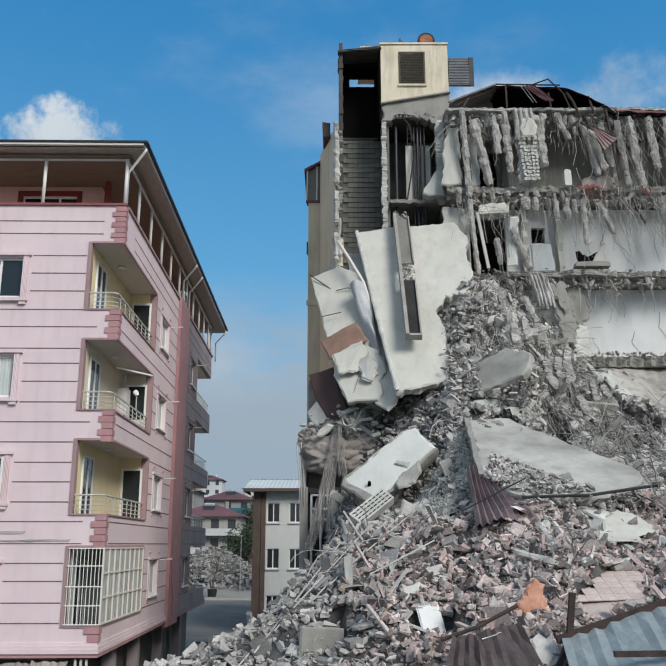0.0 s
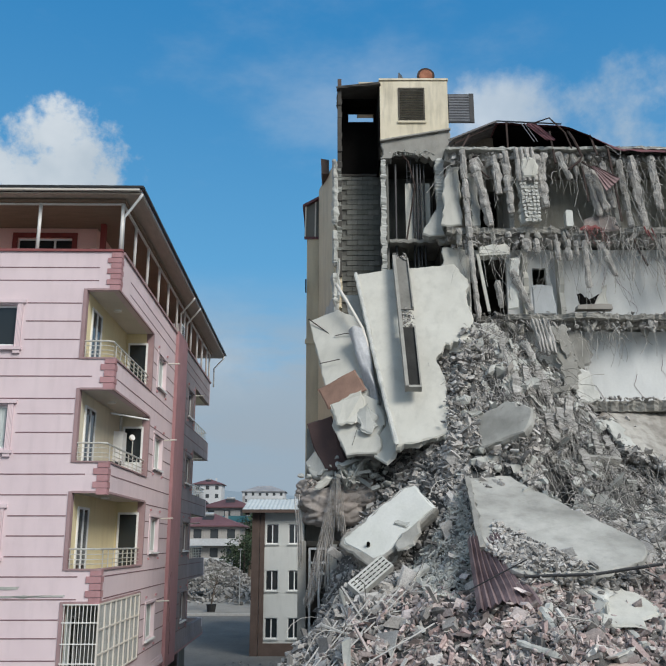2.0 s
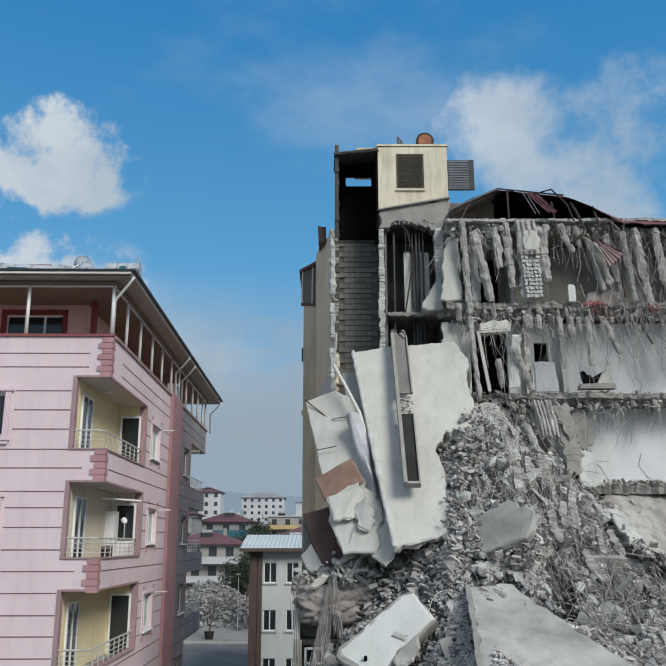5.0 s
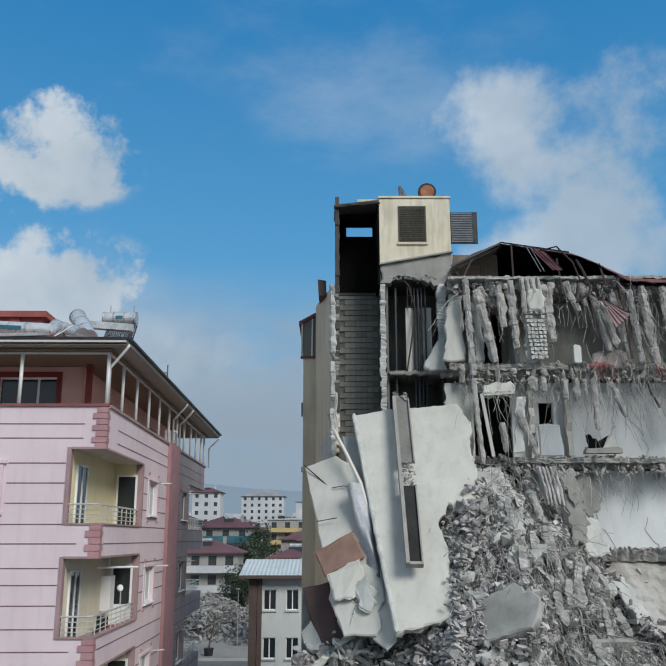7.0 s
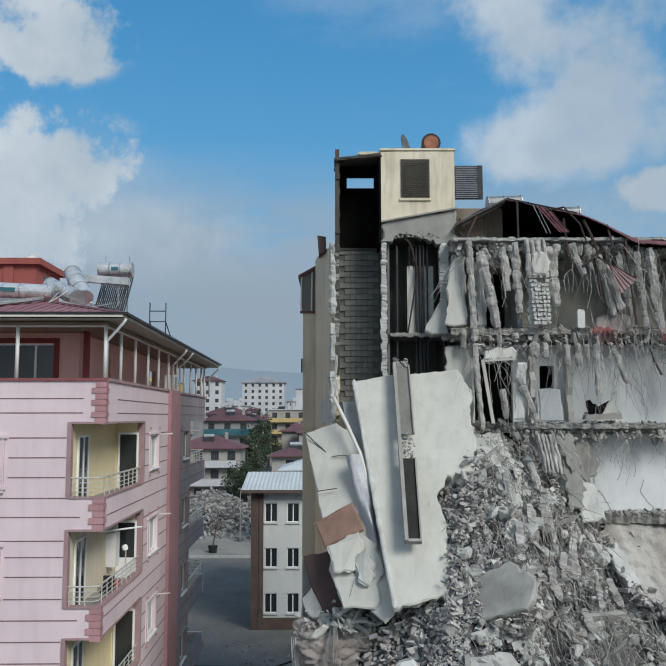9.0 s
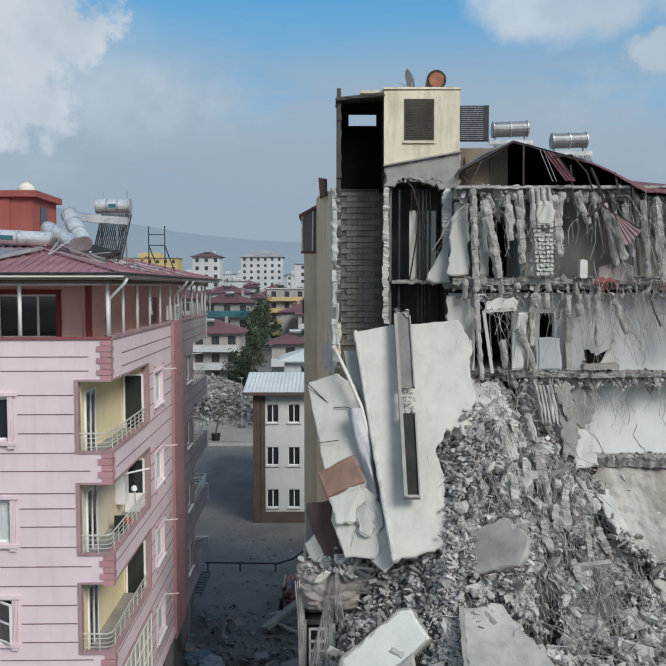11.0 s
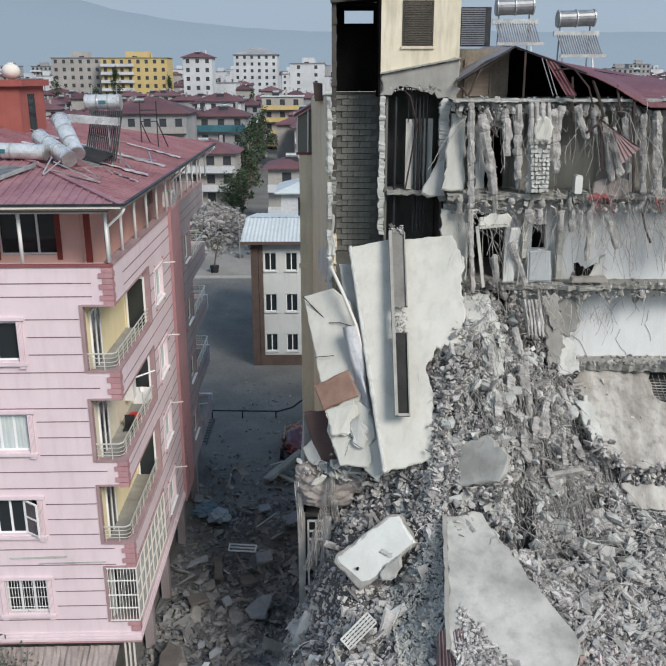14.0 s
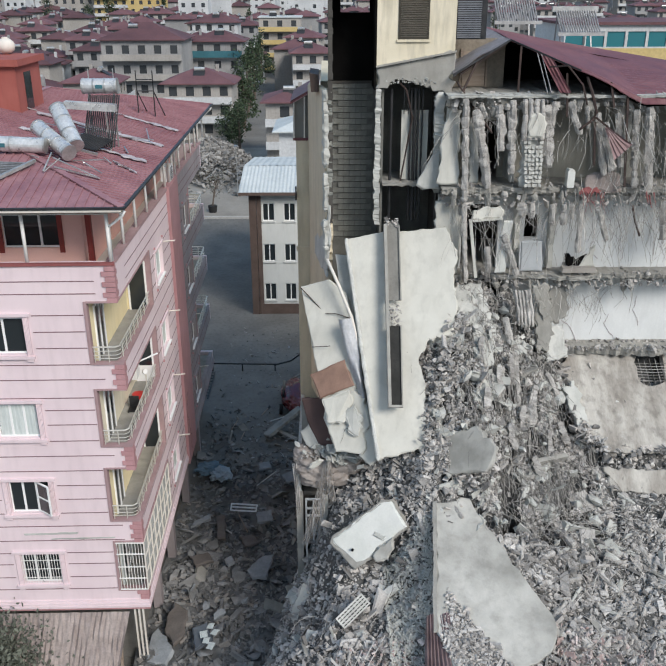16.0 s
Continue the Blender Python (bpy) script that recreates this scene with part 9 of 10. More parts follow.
for i, (nm, pts, mt, lb) in enumerate((
        ("grey_fallen_panel", [(-6.72, 24.68, 0.85), (-6.5, 25.14, 0.95), (-5.69, 23.95, 0.95), (-5.91, 23.36, 0.8), (-6.68, 23.6, 0.75)], SLATE, "blue-grey wall panel lying beside the pink building"),
        ("brown_fallen_panel", [(-6.28, 25.72, 0.95), (-6.05, 26.46, 1.05), (-5.46, 25.96, 1.1), (-5.40, 24.67, 1.0), (-5.75, 24.2, 0.95), (-6.25, 25.1, 0.9)], ALLEY_BROWN, "dark brown wall panel lying beside the pink building"),
        ("sheet_of_cladding", [(-5.17, 25.12, 0.95), (-4.6, 25.35, 1.05), (-4.3, 24.43, 1.05), (-4.92, 24.0, 0.9)], material("dark_blue_sheet", (0.09, 0.105, 0.125), (0.14, 0.16, 0.18), 1.5, 20, 0.7, 0.15), "dark blue-grey cladding sheet in the alley"),
        ("grey_slab_piece", [(-3.26, 33.13, 0.75), (-2.56, 33.3, 0.8), (-2.51, 32.43, 0.75), (-3.2, 32.44, 0.7)], SLATE, "grey square slab piece lying in the alley"),
        ("grey_slab_piece", [(-3.36, 28.7, 0.85), (-2.9, 29.35, 0.95), (-2.25, 29.6, 1.0), (-2.5, 28.2, 0.85), (-3.1, 28.2, 0.8)], SLATE, "pale pointed slab piece lying in the alley"),
        ("grey_slab_piece", [(-4.45, 29.5, 0.8), (-4.15, 29.75, 0.85), (-3.95, 29.3, 0.85), (-4.2, 29.1, 0.8)], SLATE, "small pale slab piece lying in the alley"),
        ("wide_board", [(-6.3, 32.15, 0.62), (-6.2, 32.5, 0.66), (-5.5, 33.05, 0.68), (-5.45, 32.75, 0.64)], SLATE, "pale wide board lying in the alley"),
        ("long_panel", [(-5.19, 32.98, 0.66), (-4.75, 32.97, 0.68), (-4.54, 31.12, 0.72), (-4.93, 31.13, 0.7)], ALLEY_BROWN, "long grey-brown panel lying in the alley"),
        ("grey_slab_piece", [(-3.9, 31.2, 0.75), (-3.3, 31.3, 0.8), (-2.9, 30.7, 0.85), (-3.6, 30.4, 0.8)], ALLEY_BROWN, "dark slab piece lying in the alley"),
        ("grey_slab_piece", [(-5.9, 29.6, 0.85), (-5.2, 29.9, 0.9), (-4.9, 29.3, 0.9), (-5.6, 29.0, 0.85)], ALLEY_BROWN, "dark slab piece lying in the alley"),
        ("grey_slab_piece", [(-2.3, 36.6, 0.6), (-1.5, 37.0, 0.75), (-1.3, 36.2, 0.7), (-2.0, 35.9, 0.6)], SLATE, "grey slab piece lying by the ruin"),
        ("grey_slab_piece", [(-3.6, 38.0, 0.5), (-3.0, 38.1, 0.55), (-2.9, 37.4, 0.55), (-3.5, 37.3, 0.5)], SLATE, "grey slab piece lying in the alley"))):
    slab_thing(nm, pts, 0.14, mt, 500 + i, lb, "slab", wobble=0.03, step=0.2)
for i, (x, y, r) in enumerate(((-4.78, 26.25, 0.72), (-4.15, 25.8, 0.78), (-3.2, 26.6, 0.5), (-5.5, 27.4, 0.5))):
    o = chunk_mesh("concrete_lump", np.zeros((1, 3)), np.array([r]), SLATE, 530 + i, flat=0.6, shards=0.0)
    o.location = (x, y, 1.0)
    tagged(o, "pale rounded concrete lump lying in the alley", "rubble", "concrete lumps in the alley")
for i, (x, y, a) in enumerate(((-4.42, 25.0, 0.5), (-4.22, 24.66, 0.3), (-4.5, 24.22, 0.6), (-4.3, 23.95, 0.4), (-4.62, 24.55, 1.0))):
    c_, s_ = 0.17 * math.cos(a), 0.17 * math.sin(a)
    slab_thing("pale_tile_piece", [(x - c_, y - s_, 1.12), (x + s_, y - c_, 1.14), (x + c_, y + s_, 1.2), (x - s_, y + c_, 1.17)], 0.03, CURTAIN, 540 + i, "pale square tile on the alley rubble", "tile", wobble=0.006)
slab_thing("tilted_wall_piece", [(-3.6, 41.5, 0.3), (-1.6, 43.0, 1.3), (-1.4, 42.4, 1.4), (-3.2, 40.9, 0.5)], 0.2, CONCRETE, 522, "tilted wall piece across the alley")
fr = thing("white_window_frame", "white window frame lying on the alley rubble", "window frame")
g = Geo()
for a, b in (((-4.55, 33.3), (-3.33, 33.15)), ((-4.55, 33.85), (-3.3, 33.68)), ((-4.55, 33.3), (-4.55, 33.85)), ((-3.33, 33.15), (-3.3, 33.68)), ((-4.5, 33.58), (-3.3, 33.42))):
    g.beam((*a, 0.72), (*b, 0.74), 0.06, 0.05)
g.ob("bars", PVC, fr)
for i in range(7):
    a = rng.uniform(0, 6.28)
    x, y, l = rng.uniform(-6.2, -1.5), rng.uniform(30, 44), rng.uniform(0.6, 1.8)
    tagged(Geo().beam((x, y, 0.45), (x + math.cos(a) * l, y + math.sin(a) * l, 0.55), 0.05, 0.04).ob("plank", CLOTH if i % 2 else WOOD), "loose pale plank in the alley", "plank", "planks in the alley")
bc = thing("blue_cloth", "crumpled blue-grey cloth in the alley rubble", "cloth")
bulge(-6.1, 37.5, 0.5, 0.75, 0.6, 0.2, 6, material("blue_cloth", (0.11, 0.17, 0.22), (0.16, 0.23, 0.28), 2, 14, 0.9, 0.2), 0.4, bc, "cloth")
bulge(-5.45, 36.9, 0.5, 0.5, 0.6, 0.2, 7, material("pale_blue_cloth", (0.28, 0.33, 0.36), (0.36, 0.41, 0.44), 2, 14, 0.9, 0.2), 0.5, bc, "cloth")
# crushed dark red car under the ruin's edge
car = thing("crushed_car", "dark red car crushed beside the ruin", "car")
bulge(-1.9, 45.6, 0.75, 0.85, 1.9, 0.62, 8, CAR_RED, 0.12, car, "body")
Geo().box(-2.62, -2.5, 44.6, 46.6, 0.95, 1.2).ob("side_window", GLASS, car)
for y in (44.4, 46.9):
    w = Geo().tube([(-2.78, y, 0.32), (-2.6, y, 0.32)], 0.32, 16).ob("wheel", TYRE, car)
    Geo().tube([(-2.80, y, 0.32), (-2.77, y, 0.32)], 0.18, 12).ob("rim", ZINC, w)
bar = thing("street_barrier", "low pipe barrier across the street", "barrier")
Geo().beam((-8.0, 50.6, 0.55), (-3.2, 50.4, 0.55), 0.08, 0.08).ob("pipe", DARK_METAL, bar)
for x in (-7.6, -5.6, -3.4):
    Geo().beam((x, 50.5, 0), (x, 50.5, 0.55), 0.08, 0.08, (0, 1, 0)).ob("post", DARK_METAL, bar)
Geo().tube([(-3.4, 50.4, 0.5), (-2.3, 50.2, 0.9), (-1.0, 50.2, 1.9)], 0.06, 6).ob("cable", DARK_METAL, bar)
la = thing("ladder", "steel ladder lying in the street", "ladder")
g = Geo()
for x in (-7.9, -7.4):
    Geo().beam((x, 46.3, 0.1), (x, 50.2, 0.14), 0.06, 0.05).ob("rail", DARK_METAL, la)
for i in range(9):
    Geo().beam((-7.87, 46.6 + 0.42 * i, 0.14), (-7.43, 46.6 + 0.42 * i, 0.14), 0.05, 0.04).ob("rung", DARK_METAL, la)

# ---- front of the pink building at street level: awning, bush ----
aw = thing("corrugated_awning", "weathered corrugated awning sagging below the pink wall", "awning")
roof_panel((-13.2, 23.75, 2.85), (-7.1, 23.75, 2.95), (-7.3, 22.4, 1.6), (-13.0, 22.2, 1.5), 95, 64, 5, 0.025).ob("sheet", AWNING, aw)
roof_panel((-9.6, 23.2, 1.9), (-8.3, 23.1, 2.0), (-8.0, 21.9, 0.9), (-9.4, 21.9, 0.8), 96, 14, 4, 0.05).ob("broken_sheet", AWNING, aw)
for x in (-12.6, -10.8, -9.2, -8.2, -7.35):
    Geo().beam((x, 22.6, 0), (x + 0.05, 22.9, 2.0), 0.09, 0.09, (0, 1, 0)).ob("post", WOOD, aw)
gd = thing("metal_gate", "pale metal gate posts under the pink building's corner", "gate")
for x in (-6.95, -6.8, -6.65):
    Geo().beam((x, 23.9, 0), (x, 23.9, 3.0), 0.06, 0.06, (0, 1, 0)).ob("post", SOFFIT, gd)
Geo().box(-8.6, -7.0, 22.3, 22.42, 0, 1.1).ob("board", AWNING, gd)
bush = thing("garden_bush", "dusty dark green bush before the pink building", "bush")
pts = np.array([(-11.5 + rs.normal(0, 0.75), 22.7 + rs.normal(0, 0.6), 0.7 + abs(rs.normal(0, 0.95))) for _ in range(14000)])
leaf_mesh("foliage", pts, 0.085, DRY_BUSH, 3, bush)
g = Geo()
for i in range(14):
    a = i * 0.45
    g.tube([(-11.4, 22.6, 0), (-11.4 + 0.4 * math.cos(a), 22.6 + 0.3 * math.sin(a), 0.8), (-11.4 + 1.1 * math.cos(a), 22.6 + 0.9 * math.sin(a), 1.7)], 0.03, 5, 0.4)
g.ob("stems", BARK, bush)
# small things on the pink building's balconies
bk = thing("red_bucket", "red plastic bucket on a balcony", "bucket")
Geo().tube([(-6.95, 27.9, 9.31), (-6.95, 27.9, 9.34), (-6.95, 27.9, 9.75)], 0.2, 16, 1.2).ob("pail", RED_TOY, bk)
dc = thing("balcony_chair", "dark folded chair on a balcony", "chair")
g = Geo().box(-7.1, -6.75, 26.6, 27.0, 9.65, 9.7)
g.ob("seat", DARK_METAL, dc)
Geo().box(-7.1, -6.75, 26.98, 27.02, 9.7, 10.1).ob("backrest", DARK_METAL, dc)
for x in (-7.08, -6.77):
    for y in (26.62, 26.98):
        Geo().beam((x, y, 9.31), (x, y, 9.66), 0.03, 0.03, (0, 1, 0)).ob("leg", DARK_METAL, dc)
bo = thing("boiler_cabinet", "white wall boiler cabinet on the second balcony", "boiler")
Geo().box(PX - REC + 0.002, PX - REC + 0.32, PY0 + RL - 1.05, PY0 + RL - 0.5, SOFFITS[1] - 1.75, SOFFITS[1] - 0.65).ob("casing", PVC, bo)
Geo().tube([(PX - REC + 0.16, PY0 + RL - 0.78, SOFFITS[1] - 0.65), (PX - REC + 0.16, PY0 + RL - 0.78, SOFFITS[1] - 0.02)], 0.05, 8).ob("flue", ZINC, bo)
sd = thing("balcony_dish", "small white satellite dish fixed on a balcony rail", "satellite dish")
Geo().tube([(-6.55, 27.4, 10.9), (-6.5, 27.36, 10.92)], 0.1, 16).ob("reflector", WHITE_METAL, sd)
Geo().tube([(-6.5, 27.4, 10.35), (-6.5, 27.4, 10.9)], 0.02, 6).ob("mast", STEEL, sd)
for k, s in enumerate(SOFFITS[:3]):
    pipe = Geo().tube([(PX - 0.6, 25.8 + k * 0.5, s - 0.28 - 0.05 * k), (PX + 0.35, 27.6, s - 0.35)], 0.03, 8)
    if k == 1:
        ppart("awning_arm", pipe, PVC)
for t in bpy.data.objects:
    if t.parent is None and t.name.split(".")[0] in ("apartment_building", "air_conditioner", "roof_stair_house", "round_water_tank", "solar_tank", "solar_heater_frame", "broken_solar_collector", "fallen_solar_collector", "roof_scrap", "roof_antenna_frame", "red_bucket", "balcony_chair", "boiler_cabinet", "balcony_dish"):
        t.matrix_basis = PINK_TURN @ t.matrix_basis
# potted tree and street lamp beyond
tp = thing("small_tree", "bare young tree in a dark pot by the kerb", "tree")
lz = land(0, 90.6) + 0.2
Geo().tube([(-12.6, 90.6, lz), (-12.6, 90.6, lz + 0.75)], 0.42, 14, 1.25).ob("pot", TYRE, tp)
g = Geo().tube([(-12.6, 90.6, lz + 0.7), (-12.4, 90.6, lz + 2.0), (-12.0, 90.6, lz + 3.6)], 0.09, 7, 0.5)
for i in range(12):
    a = i * 1.1
    z = lz + 1.6 + 0.16 * i
    g.tube([(-12.4 + 0.03 * i, 90.6, z), (-12.4 + 0.6 * math.cos(a), 90.6 + 0.6 * math.sin(a), z + 0.7), (-12.3 + 1.0 * math.cos(a), 90.6 + 0.9 * math.sin(a), z + 1.5)], 0.03, 5, 0.3)
g.ob("trunk", BARK, tp)
pts = np.array([(-12.2 + rs.normal(0, 0.6), 90.6 + rs.normal(0, 0.6), lz + 3.6 + rs.normal(0, 0.7)) for _ in range(160)])
leaf_mesh("leaves", pts, 0.09, DRY_BUSH, 4, tp)
sl = thing("street_lamp", "grey street lamp post at the far street", "street lamp")
Geo().tube([(-10.4, 97, land(0, 97)), (-10.4, 97, land(0, 97) + 6.2)], 0.06, 8, 0.6).ob("pole", ZINC, sl)
Geo().box(-10.6, -10.2, 96.4, 97.1, land(0, 97) + 6.15, land(0, 97) + 6.3).ob("lamp_head", DULL_ZINC, sl)
# far heap of rubble beyond the kerb
n = 5200
r_ = np.abs(rs.normal(0, 1, n))
a_ = rs.uniform(0, 2 * np.pi, n)
px_, py_ = -15.5 + 4.6 * r_ * np.cos(a_), 110 + 5.0 * r_ * np.sin(a_)
pz_ = land(0, 110) + np.maximum(0, 4.2 * np.exp(-((px_ + 15.5) / 5.6) ** 2 - ((py_ - 111) / 6.0) ** 2) - 0.2) + rs.uniform(0, 0.2, n)
tagged(chunk_mesh("far_rubble_heap", np.stack([px_, py_, pz_], 1), sizes(n, 0.15, 0.9, 2.4), material("far_rubble", (0.16, 0.155, 0.147), (0.29, 0.28, 0.265), 0.6, 10, 0.97, 0.3, island=0.55), 321), "pale heap of rubble of another collapsed house", "rubble", kind="stuff")

# ---- grey neighbour with pale sheet roof ----
nb = thing("neighbour_building", "pale three storey building with brown corner strip and light ribbed roof", "building")
NW = [(-4.72, -3.86), (-3.12, -2.28), (-1.5, -0.66), (0.1, 0.94), (1.7, 2.54), (3.3, 4.14)]
NZ = [(7.55, 8.93), (4.35, 5.73), (1.16, 2.54)]
g = Geo()
wall_with_holes(g, 61.2, "y", -5.7, 9.0, 0.0, 9.7, 0.2, [(a, b, c_, d) for a, b in NW for c_, d in NZ])
g.ob("front_wall", PALE_WALL, nb)
Geo().box(-5.7, -5.5, 61.4, 75.0, 0, 9.7).ob("side_wall", BROWN_CLAD, nb)
Geo().box(-5.5, 9.0, 74.8, 75.0, 0, 9.7).ob("rear_wall", PALE_WALL, nb)
Geo().box(-5.74, -5.2, 61.05, 61.25, 0, 9.7).ob("corner_strip", BROWN_CLAD, nb)
Geo().box(-5.16, -4.84, 61.08, 61.25, 0, 9.7).ob("corner_strip", BROWN_CLAD, nb)
Geo().box(-4.84, 9.0, 61.12, 61.21, 0, 0.85).ob("plinth", BROWN_CLAD, nb)
Geo().box(-5.5, 9, 61.5, 74.8, 0.0, 0.1).box(-5.5, 9, 61.9, 62.0, 0.1, 9.6).ob("inner_floor", GLOOM, nb)
for a, b in NW:
    for c_, d in NZ:
        w = window_front(a, b, c_, d, 61.2, nb, surround=False)
        Geo().box(a - 0.08, b + 0.08, 61.1, 61.2, c_ - 0.1, c_ - 0.01).ob("sill", PALE_WALL, w)
rf = roof_panel((-6.42, 60.4, 9.93), (9.5, 60.4, 9.93), (9.5, 65.4, 10.9), (-6.42, 65.4, 10.9), 97, 110, 2, 0.004)
rf.ob("roof_sheet", SHEET_PALE, nb)
roof_panel((-6.42, 76, 9.6), (9.5, 76, 9.6), (9.5, 65.4, 10.9), (-6.42, 65.4, 10.9), 98, 60, 2, 0.004).ob("roof_sheet", SHEET_PALE, nb)
Geo().box(-6.42, 9.5, 60.36, 60.44, 9.7, 9.92).box(-6.42, -6.34, 60.44, 65.2, 9.7, 9.91).ob("fascia", BROWN_CLAD, nb)
Geo().box(-6.34, 9.5, 60.44, 61.1, 9.705, 9.76).ob("soffit", BROWN_CLAD, nb)

# ---- the town beyond ----
def house(label, w, d, storeys, wall, roof_mat, roof="hip", step=2.4, balcony=None, win=(1.25, 1.4), h=2.95, head=True):
    """A house standing on z=0 with its front facing -y, centred on x=0, y from 0 to d."""
    t = thing("house", label, "house", "houses of the town")
    H = storeys * h
    holes, n = [], max(1, int((w - 0.8) / step))
    gap = w / n
    for s in range(storeys):
        for i in range(n):
            xc = -w / 2 + gap * (i + 0.5)
            holes.append((xc - win[0] / 2, xc + win[0] / 2, s * h + 0.95, s * h + 0.95 + win[1]))
    g = Geo()
    wall_with_holes(g, 0.0, "y", -w / 2, w / 2, -3.0, H, 0.25, holes)
    g.ob("front_wall", wall, t)
    Geo().box(-w / 2, -w / 2 + 0.25, 0.25, d, -3, H).ob("side_wall", wall, t)
    Geo().box(w / 2 - 0.25, w / 2, 0.25, d, -3, H).ob("side_wall", wall, t)
    Geo().box(-w / 2 + 0.25, w / 2 - 0.25, d - 0.25, d, -3, H).ob("rear_wall", wall, t)
    for a, b, c, e in holes:
        Geo().box(a, b, 0.12, 0.16, c, e).ob("window", WINDOW_FAR, t)
    if roof == "hip":
        o, rz_ = 0.7, 0.22 * min(w, d)
        g = Geo()
        k = min(w, d) / 2 + o
        x0, x1, y0, y1 = -w / 2 - o, w / 2 + o, -o, d + o
        ra_, rb_ = ((x0 + k, (y0 + y1) / 2), (x1 - k, (y0 + y1) / 2)) if w >= d else ((0, y0 + k), (0, y1 - k))
        g.add([(x0, y0, H), (x1, y0, H), (x1, y1, H), (x0, y1, H), (*ra_, H + rz_), (*rb_, H + rz_), (x0, y0, H - 0.15), (x1, y0, H - 0.15), (x1, y1, H - 0.15), (x0, y1, H - 0.15)],
              ([(0, 1, 5, 4), (1, 2, 5), (2, 3, 4, 5), (3, 0, 4)] if w >= d else [(0, 1, 4), (1, 2, 5, 4), (2, 3, 5), (3, 0, 4, 5)]) + [(0, 6, 7, 1), (1, 7, 8, 2), (2, 8, 9, 3), (3, 9, 6, 0), (6, 9, 8, 7)])
        g.ob("roof", roof_mat, t)
    else:
        Geo().box(-w / 2 - 0.3, w / 2 + 0.3, -0.3, d + 0.3, H, H + 0.25).ob("roof", roof_mat, t)
        if head:
            Geo().box(-w * 0.15, w * 0.2, d * 0.3, d * 0.7, H + 0.25, H + 2.4).ob("stair_head", wall, t)
    if balcony:
        for s in range(1, storeys):
            b = Geo().box(-w / 2, w / 2 - (0 if balcony[1] else w * 0.5), -1.3, 0, s * h - 0.15, s * h).box(-w / 2, w / 2 - (0 if balcony[1] else w * 0.5), -1.3, -1.18, s * h, s * h + 0.9)
            b.ob("balcony", balcony[0], t)
    r = random.Random(int(w * 10 + d * 3 + storeys))
    top = H + (0.25 if roof != "hip" else 0.1 * min(w, d))
    cx, cy = r.uniform(-w * 0.2, w * 0.2), d * 0.35
    Geo().tube([(cx - 0.8, cy, top + 0.9), (cx + 0.8, cy, top + 0.9)], 0.34, 10).ob("roof_tank", ZINC, t)
    Geo().prism([(cx - 0.9, cy - 1.6, top - 0.1), (cx + 0.9, cy - 1.6, top - 0.1), (cx + 0.9, cy - 0.2, top + 0.75), (cx - 0.9, cy - 0.2, top + 0.75)], (0, 0.06, -0.08)).ob("solar_panel", DARK_METAL, t)
    Geo().box(cx + w * 0.22, cx + w * 0.22 + 0.5, d * 0.55, d * 0.55 + 0.5, top - 0.5, top + 1.5).ob("chimney", wall, t)
    return t


def place(t, x, y, turn=0, dz_=0.0):
    t.matrix_basis = Matrix.Translation((x, y, land(x, y) + dz_)) @ Matrix.Rotation(radians(turn), 4, "Z")
    return t


place(house("pale house with balconies and wide maroon hipped roof", 10.4, 9, 3, WALL_BEIGE, ROOF_FAR, balcony=(WALL_WHITE, True), h=2.85), -19.6, 132)
place(house("large grey house with broad maroon hipped roof", 14.0, 12, 4, WALL_GREY, ROOF_FAR, balcony=(WALL_BEIGE, True), h=3.3), -32.0, 152)
teal_house = place(house("house with teal roof terrace under a maroon roof", 9.5, 9, 4, WALL_GREY, ROOF_FAR), -20.5, 165)
Geo().box(-4.75, 4.75, -1.2, -1.08, 8.9, 10.1).ob("terrace_parapet", TEAL, teal_house)
place(house("white house with wide grey-maroon roof", 11, 9, 4, WALL_WHITE, ROOF_FAR), -27, 215)
place(house("yellow apartment building with full width balconies", 10.2, 10, 5, WALL_BEIGE, SHEET_PALE, "flat", balcony=(WALL_YELLOW, True), head=False), -11.2, 215, 0, -2.0)
place(house("low house with maroon roof by the street", 5.0, 8, 3, WALL_BEIGE, ROOF_FAR, balcony=(WALL_WHITE, False)), -5.4, 112)
place(house("white house wall behind the neighbour", 5.0, 8, 3, WALL_WHITE, SHEET_PALE), -2.6, 92)
place(house("white apartment block with blue-grey roof", 20, 14, 7, WALL_WHITE, ROOF_GREY, step=3.0), -32.8, 400, 0, 1.5)
place(house("plain white block with few windows", 14, 12, 6, WALL_WHITE, ROOF_GREY, "flat", step=4.5), -8.0, 350, 0, 1.0)
place(house("tall yellow apartment building", 25, 12, 7, WALL_YELLOW, ROOF_GREY, "flat", step=2.8, balcony=(WALL_WHITE, False)), -73, 330, 0, 0.5)
place(house("long beige apartment building", 19, 12, 7, WALL_BEIGE, ROOF_GREY, "flat", step=2.8), -96.5, 336, 0, 0.5)
place(house("white house with grey hipped roof", 10, 9, 7, WALL_WHITE, ROOF_FAR), -44.6, 300, 0, 1.0)
teal_row = place(house("white building with teal window bands and yellow parapets", 26, 12, 6, WALL_WHITE, ROOF_FAR, "flat", step=1.9, win=(1.75, 1.4), balcony=(WALL_YELLOW, True), head=False), 36, 84, 0, 2.5)
TEAL_GLASS = glass("teal_window_glass", (0.03, 0.16, 0.19), 0.15)
for o in teal_row.children:
    if o.name.startswith("window"):
        o.data.materials[0] = TEAL_GLASS
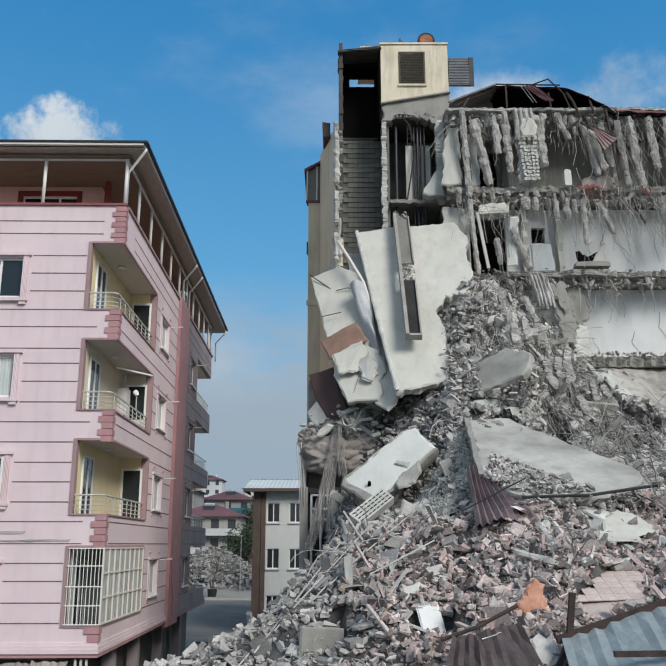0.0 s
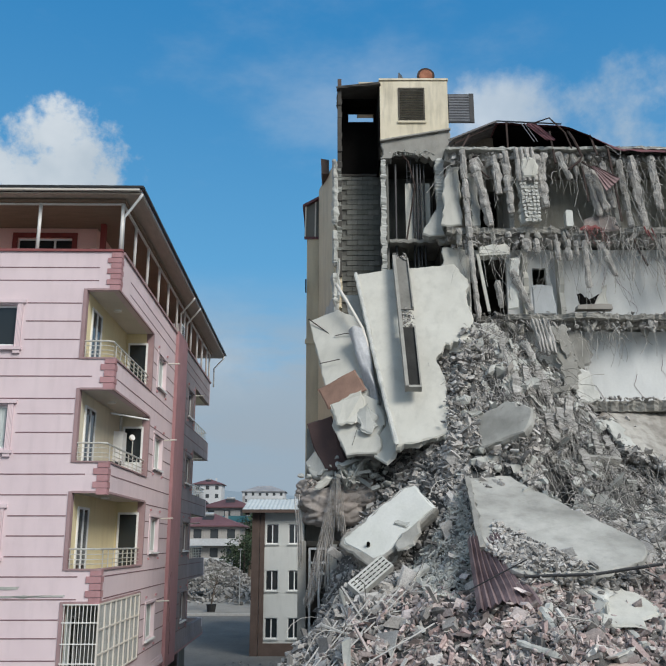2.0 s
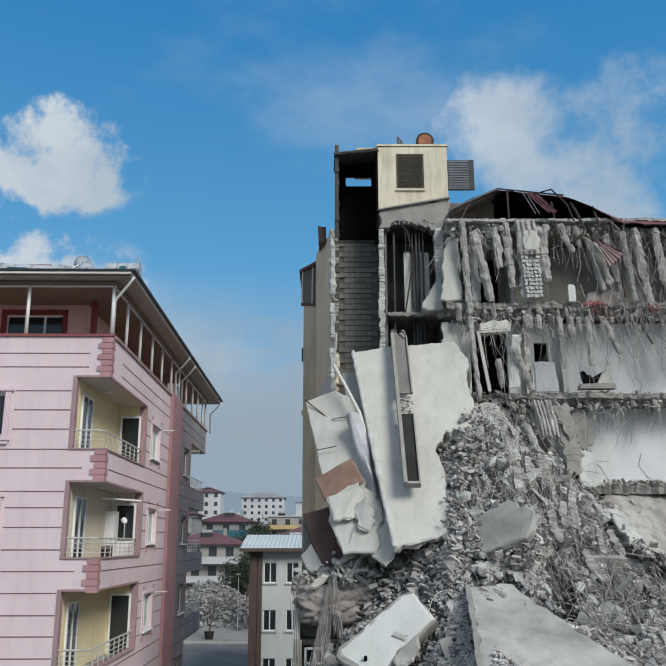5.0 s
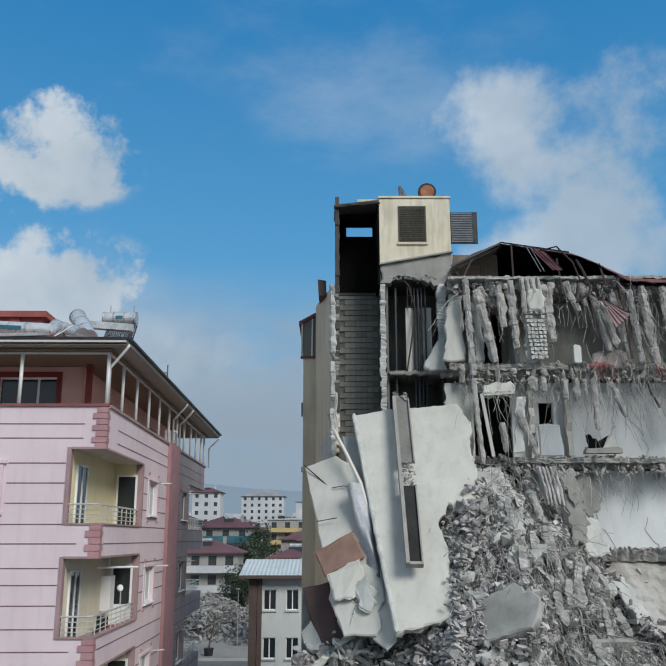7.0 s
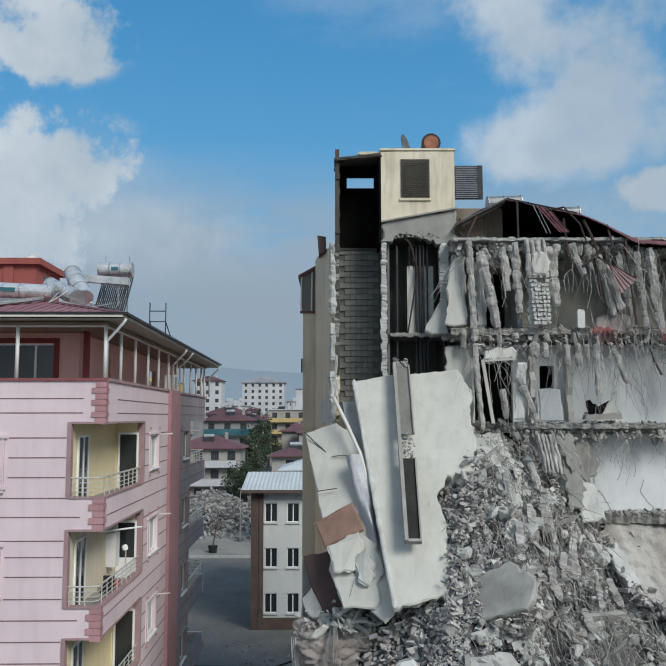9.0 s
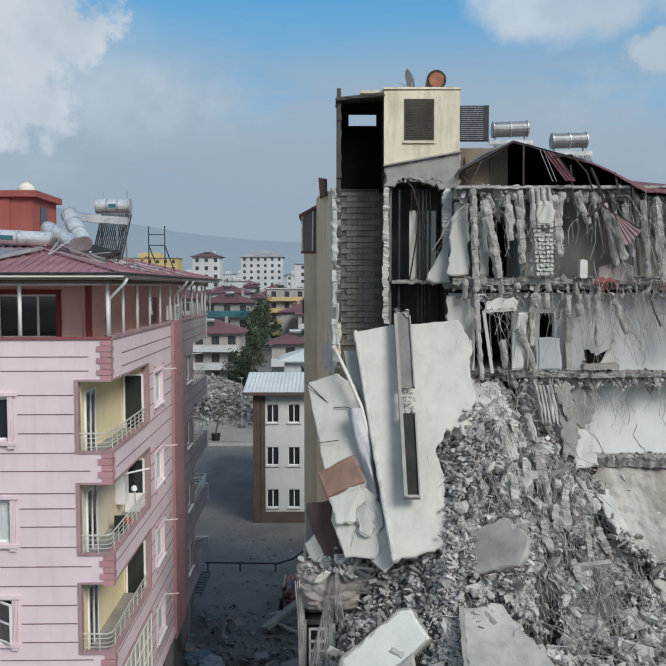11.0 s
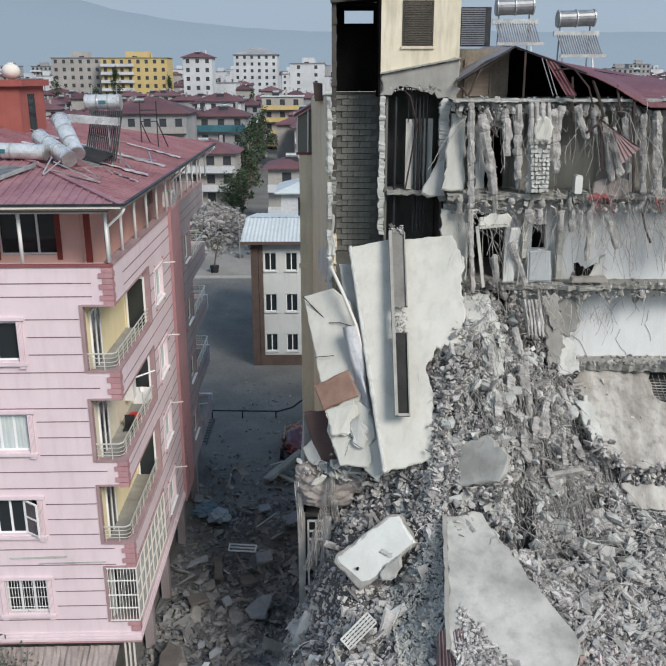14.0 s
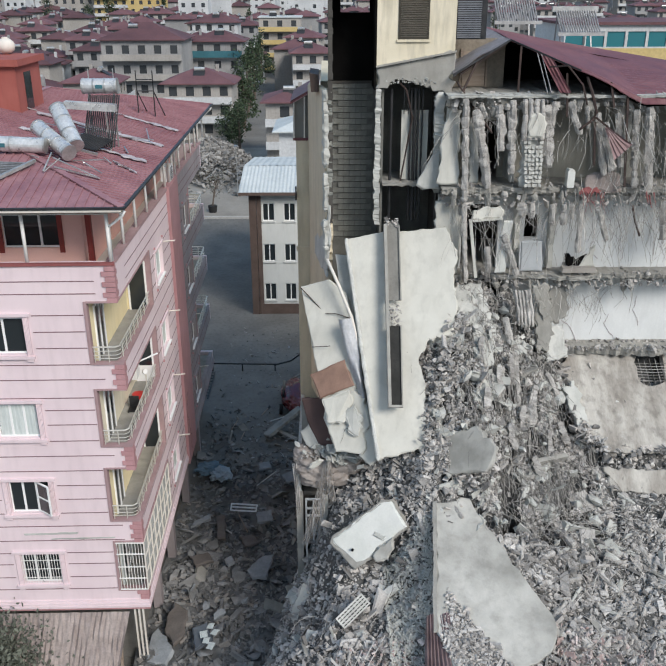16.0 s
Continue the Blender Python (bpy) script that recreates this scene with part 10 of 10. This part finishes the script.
kinds = [house("small house with maroon hipped roof", 7.5, 7, 2, WALL_WHITE, ROOF_FAR),
         house("grey house with maroon hipped roof and balconies", 8.5, 8, 3, WALL_GREY, ROOF_FAR, balcony=(WALL_GREY, False)),
         house("beige house with maroon hipped roof and balconies", 8.0, 8, 3, WALL_BEIGE, ROOF_FAR, balcony=(WALL_WHITE, True)),
         house("pale apartment house with flat roof", 9.5, 9, 4, WALL_WHITE, ROOF_GREY, "flat"),
         house("grey apartment house with flat roof", 13, 10, 5, WALL_GREY, ROOF_GREY, "flat", balcony=(WALL_WHITE, False)),
         house("wide low house with maroon roof", 11, 8, 1, WALL_BEIGE, ROOF_FAR, h=4.0)]
spots = []
rng = random.Random(4)
y = 118.0
while y < 620:
    half = y * 0.44
    x = -half
    while x < (0.02 * y if y < 300 else half * 0.9):
        spots.append((x + rng.uniform(-1.5, 1.5), y + rng.uniform(-3, 3)))
        x += rng.uniform(10, 14) * (1 + max(0, y - 250) / 350)
    y += rng.uniform(12, 15) * (1 + max(0, y - 200) / 300)
taken = [(-18, 136, 9), (-12.6, 137, 6), (-20, 169, 9), (-27, 219, 11), (-13.2, 220, 10), (-6, 116, 6), (-15, 110, 12), (-34, 406, 16), (-8, 356, 14), (-78, 336, 13), (-103, 342, 11), (-34.5, 156, 11), (-48, 304, 10), (-13, 150, 5), (-12, 190, 4), (-11.5, 120, 3), (36, 90, 18)]
first_used = set()
for x, y in spots:
    if any(abs(x - a) < r + 3.5 and abs(y - b) < r + 2 for a, b, r in taken) or (-15 < x < -6 and y < 300) or (x > 14 and y < 130):
        continue
    k = rng.choices(range(6), (3, 6, 6, 2 if y > 300 else 0, 1 if y > 330 else 0, 2))[0]
    m = Matrix.Translation((x, y, land(x, y) + rng.uniform(-0.6, 0.8))) @ Matrix.Rotation(radians(rng.choice((0, 0, 90, -90)) + rng.uniform(-8, 8)), 4, "Z")
    if k not in first_used:
        kinds[k].matrix_basis = m
        first_used.add(k)
    else:
        copy_thing(kinds[k], m)


def tree(x, y, height, wide, seed, label, shape="round", leaf=0.16, n=1500):
    t = thing("tree", label, "tree", "trees of the town")
    z0 = land(x, y)
    r = random.Random(seed)
    g = Geo().tube([(x, y, z0 - 0.2), (x + 0.1, y, z0 + height * 0.4), (x, y, z0 + height * 0.85)], 0.05 * height ** 0.8, 7, 0.25)
    for i in range(9):
        a, zz = r.uniform(0, 6.28), z0 + height * r.uniform(0.25, 0.7)
        g.tube([(x, y, zz), (x + math.cos(a) * wide * 0.3, y + math.sin(a) * wide * 0.3, zz + height * 0.1), (x + math.cos(a) * wide * 0.6, y + math.sin(a) * wide * 0.6, zz + height * 0.16)], 0.05, 5, 0.3)
    g.ob("trunk", BARK, t)
    pts = []
    clumps = [(r.gauss(0, 0.33), r.gauss(0, 0.33), r.uniform(0.15, 1.0)) for _ in range(34)]
    for _ in range(n):
        cx, cy, cz = r.choice(clumps)
        k = wide * ((1.05 - cz) if shape == "cone" else max(0.25, 1 - (2 * cz - 1.0) ** 2))
        pts.append((x + cx * k * 1.4 + r.gauss(0, 0.11 * wide), y + cy * k * 1.4 + r.gauss(0, 0.11 * wide), z0 + height * (0.12 + 0.86 * cz) + r.gauss(0, 0.05 * height)))
    leaf_mesh("crown", np.array(pts), leaf, LEAF, seed, t)
    return t


tree(-12.6, 122, 7.5, 2.6, 1, "dark bushy evergreen tree beside the pale house")
tree(-14.2, 126, 5.5, 2.0, 2, "dark evergreen tree beside the pale house")
tree(-76, 312, 17, 4.2, 3, "tall dark cypress among the houses", "cone", 0.3)
tree(-60, 330, 14, 3.2, 4, "dark conifer among the houses", "cone", 0.3)
for i, (x, y, h_) in enumerate(((-13.6, 141, 10), (-13.9, 152, 11), (-14.4, 172, 11), (-14.6, 195, 11), (-13.2, 128, 6), (-14.2, 162, 12), (-31, 260, 11), (-25, 290, 11), (-62, 170, 9), (-90, 240, 13), (-80, 300, 12), (-16, 250, 9), (-100, 320, 14), (20, 140, 9), (30, 190, 10), (50, 260, 12))):
    tree(x, y, h_, h_ * 0.32, 20 + i, "dark town tree between the houses", "round" if i % 3 else "cone", 0.28, 700)
